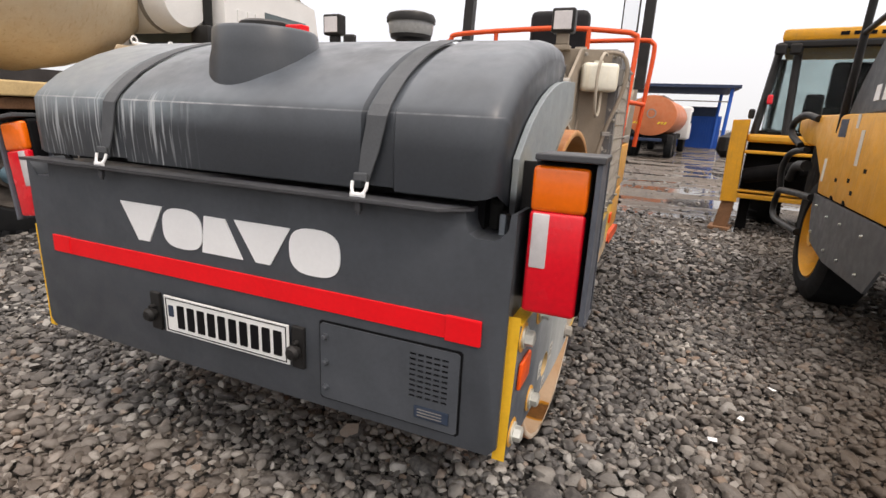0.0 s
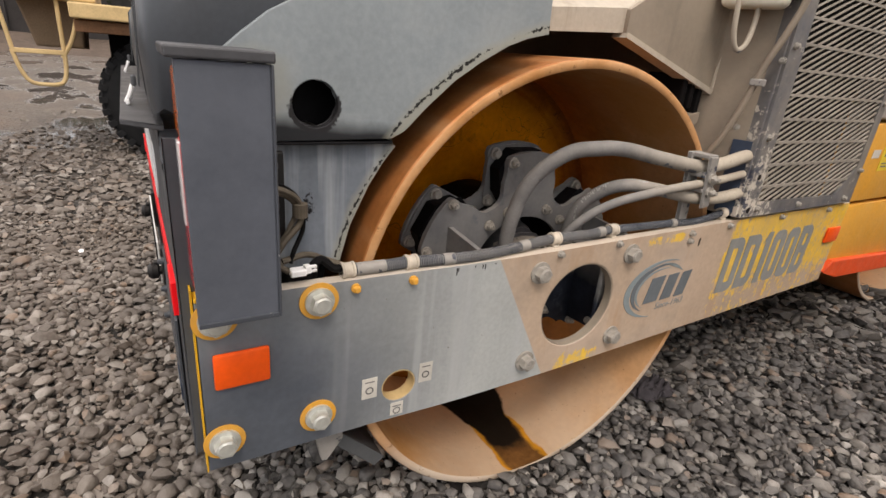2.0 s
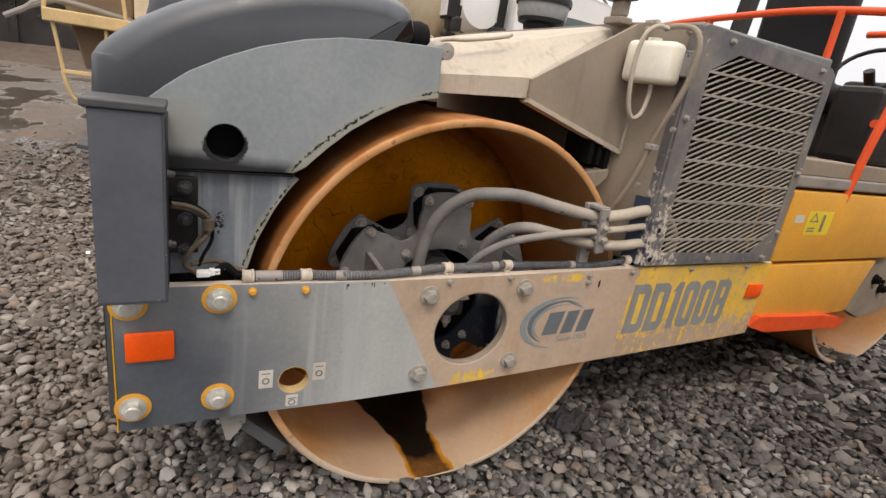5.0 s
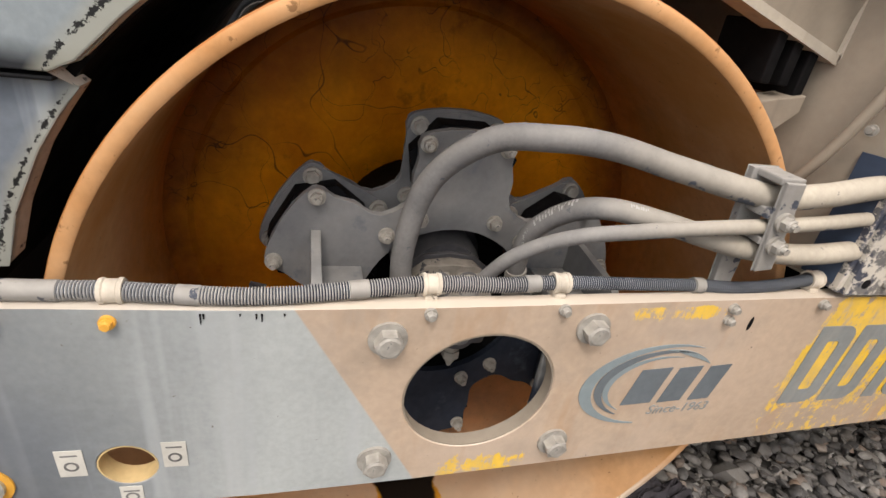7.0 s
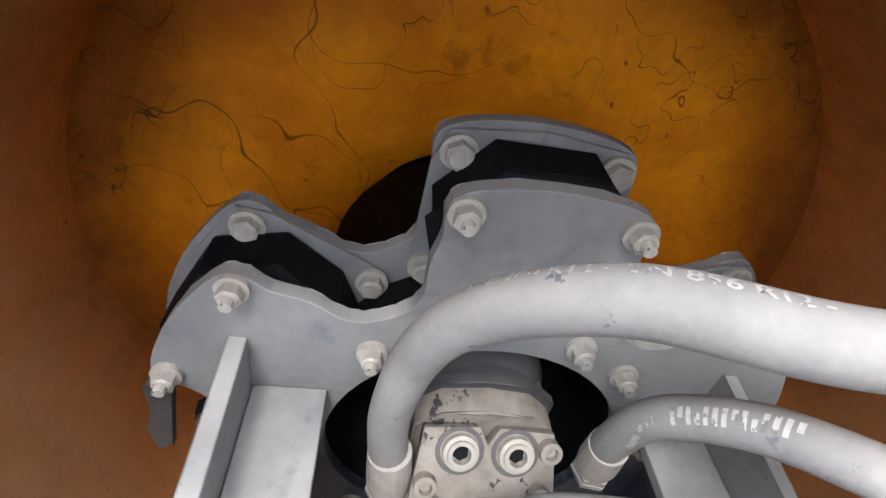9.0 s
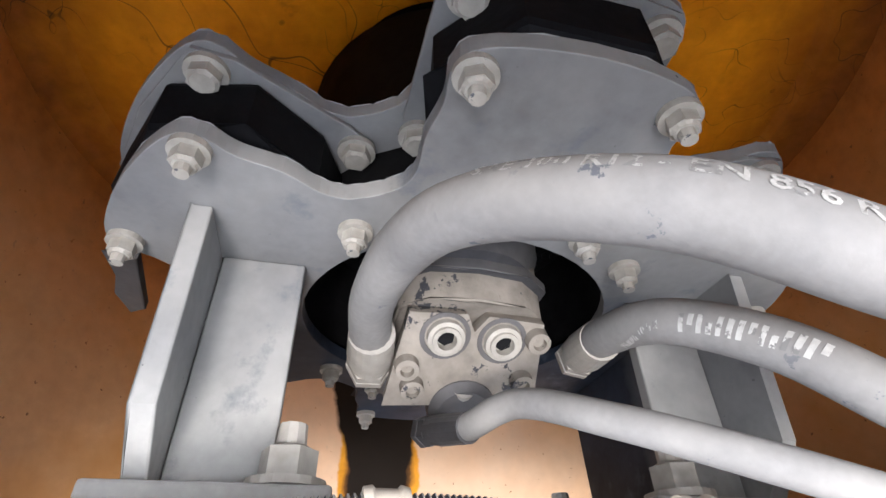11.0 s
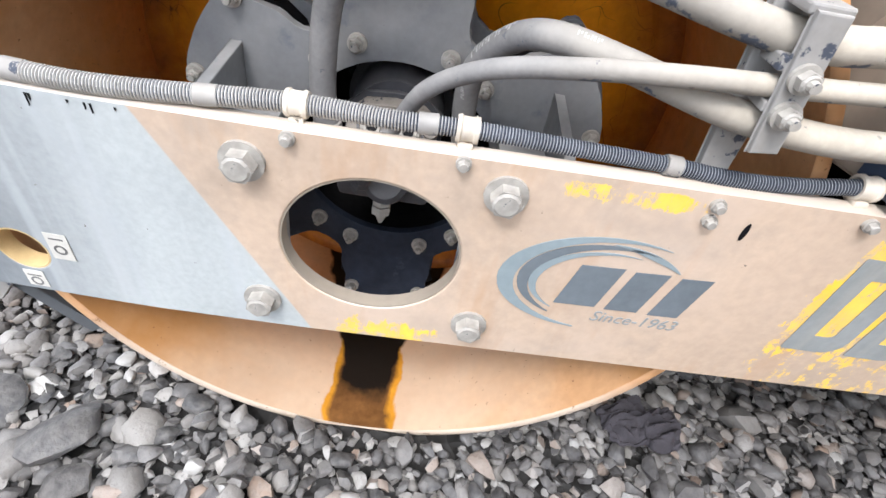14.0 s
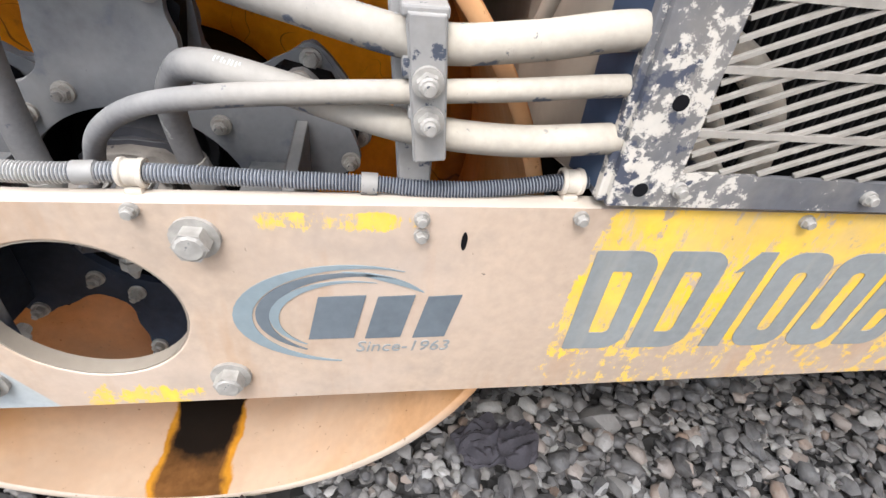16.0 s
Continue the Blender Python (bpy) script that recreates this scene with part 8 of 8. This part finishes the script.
    # black pipes and guards at the back end
    for pts, r in (([(X - 0.01, 3.95, 1.40), (X - 0.06, 4.15, 1.43), (X - 0.08, 4.40, 1.37), (X - 0.08, 4.42, 1.27), (X - 0.04, 4.2, 1.18)], 0.028), ([(X - 0.01, 4.1, 1.15), (X - 0.06, 4.4, 1.10), (X - 0.08, 4.5, 0.95), (X - 0.06, 4.5, 0.74)], 0.028), ([(X - 0.01, 3.65, 0.80), (X - 0.06, 4.2, 0.78), (X - 0.08, 4.45, 0.74), (X - 0.08, 4.45, 0.52), (X - 0.03, 3.75, 0.50)], 0.028), ([(X - 0.01, 4.0, 1.02), (X - 0.03, 4.2, 1.0), (X - 0.04, 4.3, 0.88)], 0.045),
                   ([(X + 0.02, 3.45, 1.30), (X + 0.0, 3.35, 1.75), (X + 0.0, 3.28, 2.6)], 0.025), ([(X + 0.0, 3.33, 1.95), (X - 0.02, 2.6, 2.02), (X - 0.02, 1.9, 2.06)], 0.02)):
        bm = bmesh.new()
        tube(bm, pts, r, 10, 6)
        part("guard_pipe", bm, m_black, cmp_, smooth=True)
    for y in (3.60,):
        wheel(cmp_, (X + 0.20, y, 0.50), 0.50, 0.34, 0.31, -1, 0, rim_mat=m_loader, hub_mat=m_loader)
    bm = bmesh.new()
    box(bm, X + 0.12, 3.0, 3.98, 4.5, 0.40, 1.19, 0.03)
    box(bm, X + 0.45, 3.0, 2.0, 4.0, 0.40, 0.83, 0.03)
    part("rear_chassis", bm, m_dark, cmp_)


build_compactor()


# ---- tanker and shed across the yard ----
def build_tanker():
    tk = thing("tanker_truck", "faded orange tanker truck with a white cab", "tanker")
    cx, y0 = -0.28, 20.9
    turn = Matrix.Translation((cx + 0.86, y0, 0)) @ Matrix.Rotation(radians(-5.5), 4, "Z") @ Matrix.Translation((-cx - 0.86, -y0, 0))
    tk.matrix_world = turn
    bm = bmesh.new()
    prof = ring(cx, 1.64, 0.92, 0.77, 40)
    slab(bm, prof, "y", y0, y0 + 6.0, bevel=0.08)
    tank = part("tank_shell", bm, m_tanker, tk, "faded orange tank shell", smooth=True)
    bm = bmesh.new()
    slab(bm, ring(cx, 1.72, 0.18, 0.18, 24), "y", y0 - 0.01, y0 - 0.001, holes=[ring(cx, 1.72, 0.14, 0.14, 24)])
    part("round_mark", bm, m_steel, tank)
    for x in (-0.66, -0.54, -0.42, 0.25, 0.37, 0.49):
        bm = bmesh.new()
        slab(bm, [(cx + x, 1.32), (cx + x + 0.07, 1.32), (cx + x + 0.12, 1.41), (cx + x + 0.05, 1.41)], "y", y0 - 0.01, y0 - 0.001)
        part("hazard_bar", bm, m_warn, tank)
    bm = bmesh.new()
    box(bm, cx - 0.30, cx + 0.30, y0 + 0.8, y0 + 5.2, 2.40, 2.45, 0.02)
    part("walkway", bm, m_steel, tk)
    bm = bmesh.new()
    box(bm, cx - 0.7, cx + 0.7, y0 + 0.1, y0 + 9, 0.70, 0.93, 0.02)
    part("chassis", bm, m_dark, tk)
    bm = bmesh.new()
    box(bm, cx - 0.85, cx + 0.5, y0 - 0.1, y0 + 0.09, 0.66, 0.78, 0.02)
    part("bumper", bm, m_navy, tk)
    for x, out in ((cx - 0.72, -1), (cx + 0.72, 1)):
        for y in (y0 + 0.9, y0 + 2.2, y0 + 7.6):
            wheel(tk, (x, y, 0.46), 0.46, 0.3, 0.24, out)
    bm = bmesh.new()
    box(bm, cx - 0.95, cx + 1.05, y0 + 6.4, y0 + 8.0, 0.65, 2.25, 0.10, 3)
    part("cab", bm, m_cab, tk, "white truck cab", smooth=True)
    bm = bmesh.new()
    box(bm, cx + 1.048, cx + 1.06, y0 + 6.8, y0 + 7.8, 1.45, 2.0, 0.004)
    part("window", bm, m_glass, tk)


def build_shed():
    shed = thing("open_shed", "open shed with blue posts and a dark flat roof", "shed")
    bm = bmesh.new()
    box(bm, -14, 3.6, 29.5, 36, 3.28, 3.45, 0.02)
    part("roof", bm, m_navy, shed)
    bm = bmesh.new()
    box(bm, -14, 3.3, 36, 42, 1.95, 2.55, 0.02)
    part("low_roof", bm, m_navy, shed)
    for x in (-13.6, -8.0, -2.5, 3.1):
        for y in (29.8, 35.6):
            bm = bmesh.new()
            cyl(bm, (x + (0 if y < 30 else 0), y, 0), (x + 0.12, y, 3.3), 0.09, 12)
            part("post", bm, m_blue, shed)
    bm = bmesh.new()
    cyl(bm, (-13.6, 29.8, 2.62), (3.2, 29.8, 2.62), 0.03, 8)
    part("tie_rod", bm, m_steel, shed)
    bm = bmesh.new()
    for k in range(17):
        x = 0.7 + k * 0.16
        box(bm, x, x + 0.09, 36.0, 36.06, 0.0, 2.0)
    box(bm, 0.7, 3.5, 36.06, 36.1, 0.0, 2.0)
    part("blue_cladding", bm, m_blue, shed, "blue corrugated sheet")
    # dark sheet added for the shade under the open roof
    bm = bmesh.new()
    box(bm, -14, 0.69, 38.0, 38.1, 0.0, 1.94)
    part("dark_back_wall", bm, m_wall, shed)
    bm = bmesh.new()
    lathe(bm, [(0, 0.26), (0.3, 0.5), (0.9, 0.45), (1.15, 0.002)], (3.1, 26.0, 0), "z", 16)
    tagged(part("tarpaulin_heap", bm, m_black), "black tarpaulin heap on the ground", "heap")


m_faryellow = surf("muddy_yellow_paint", (0.30, 0.17, 0.04), 0.6, var=0.5, scale=2, dust=((0.12, 0.09, 0.06), 0.7, 0.2))


def build_far_loader():
    far = thing("wheel_loader", "dusty yellow wheel loader parked under the shed", "loader")
    cx, y = -2.3, 27.5
    bm = bmesh.new()
    slab(bm, [(cx - 0.95, 0.62), (cx + 0.95, 0.62), (cx + 0.9, 1.15), (cx + 0.6, 1.35), (cx - 0.6, 1.35), (cx - 0.9, 1.15)], "y", y, y + 3.2, bevel=0.06)
    part("body", bm, m_faryellow, far, smooth=True)
    bm = bmesh.new()
    box(bm, cx - 0.55, cx + 0.55, y - 0.02, y + 0.03, 0.72, 1.12, 0.02)
    part("radiator_grille", bm, m_dark, far)
    for s in (-1, 1):
        bm = bmesh.new()
        tube(bm, [(cx + s * 0.8, y + 0.3, 0.8), (cx + s * 0.62, y + 0.2, 1.4), (cx + s * 0.42, y + 0.5, 1.95)], 0.07, 10, 4)
        part("arm", bm, m_faryellow, far, smooth=True)
        wheel(far, (cx + s * 1.05, y + 0.7, 0.55), 0.55, 0.4, 0.3, s, 18, rim_mat=m_loader)
        wheel(far, (cx + s * 1.05, y + 2.6, 0.55), 0.55, 0.4, 0.3, s, 18, rim_mat=m_loader)
    bm = bmesh.new()
    box(bm, cx - 1.2, cx + 1.2, y - 0.5, y - 0.05, 0.05, 0.5, 0.06)
    part("bucket", bm, m_rust, far)


build_tanker()
build_far_loader()
build_shed()


# ---- far edge of the yard ----
def build_yard_edge():
    bm = bmesh.new()
    box(bm, -30.3, -30, -45, 30, 0, 2.6)
    wall = part("wall_west", bm, m_wall)
    tagged(wall, "dark weathered yard wall", "wall", kind="structure")
    for k in range(14):
        bm = bmesh.new()
        y = -20 + k * 2.2
        box(bm, -29.99, -29.85, y, y + 0.25, 0, 2.75)
        part("pier", bm, m_wall, wall)
    rng = random.Random(5)
    bm = bmesh.new()
    n, rows = 60, []
    for i in range(n):
        y = -40 + i
        rows.append([bm.verts.new((-29.9 + d, y, max(0.0, h * (0.8 + 0.5 * rng.random())))) for d, h in ((0, 0.5), (1.0, 0.55), (2.2, 0.35), (3.6, 0.12), (4.6, 0.0))])
    for a, b in zip(rows, rows[1:]):
        for k in range(4):
            bm.faces.new((a[k], a[k + 1], b[k + 1], b[k]))
    tagged(part("earth_bank", bm, m_earth), "low bank of red-brown earth and rubble", "bank", kind="structure")
    # shrubs over the wall
    for k in range(9):
        y, s = -18 + k * 2.6 + rng.uniform(-0.6, 0.6), rng.uniform(0.8, 1.3)
        tree = thing("shrub", "dull green shrub behind the yard wall", "shrub", group="shrubs behind the wall")
        bm = bmesh.new()
        for j in range(5):
            a = rng.uniform(0, math.tau)
            tube(bm, [(-31.5, y, 0), (-31.5 + 0.2 * math.cos(a), y + 0.2 * math.sin(a), 1.4 * s), (-31.5 + 0.7 * math.cos(a), y + 0.7 * math.sin(a), 2.6 * s)], 0.05, 6, 3)
        part("trunk", bm, m_bark, tree)
        bm = bmesh.new()
        for j in range(2600):
            u, v, w = rng.gauss(0, 0.8), rng.gauss(0, 1.0), rng.gauss(0, 0.42)
            p = Vector((-31.5 + u * s, y + v * s, 2.9 + w * s))
            d = Vector((rng.uniform(-1, 1), rng.uniform(-1, 1), rng.uniform(-0.6, 1))).normalized() * 0.24
            e = d.orthogonal().normalized() * 0.09
            bm.faces.new([bm.verts.new(q) for q in (p, p + d * 0.5 + e, p + d, p + d * 0.5 - e)])
        tagged(part("leaf", bm, m_leaf, tree), kind="stuff")
    bm = bmesh.new()
    tube(bm, [(-27, -7.35, -0.1), (-27, -7.3, 2.6), (-27.05, -7.42, 4.6), (-27.1, -7.6, 7.5)], 0.22, 10, 5)
    tagged(part("timber_post", bm, m_wall, smooth=True), "dark weathered timber post in the yard", "post")


build_yard_edge()
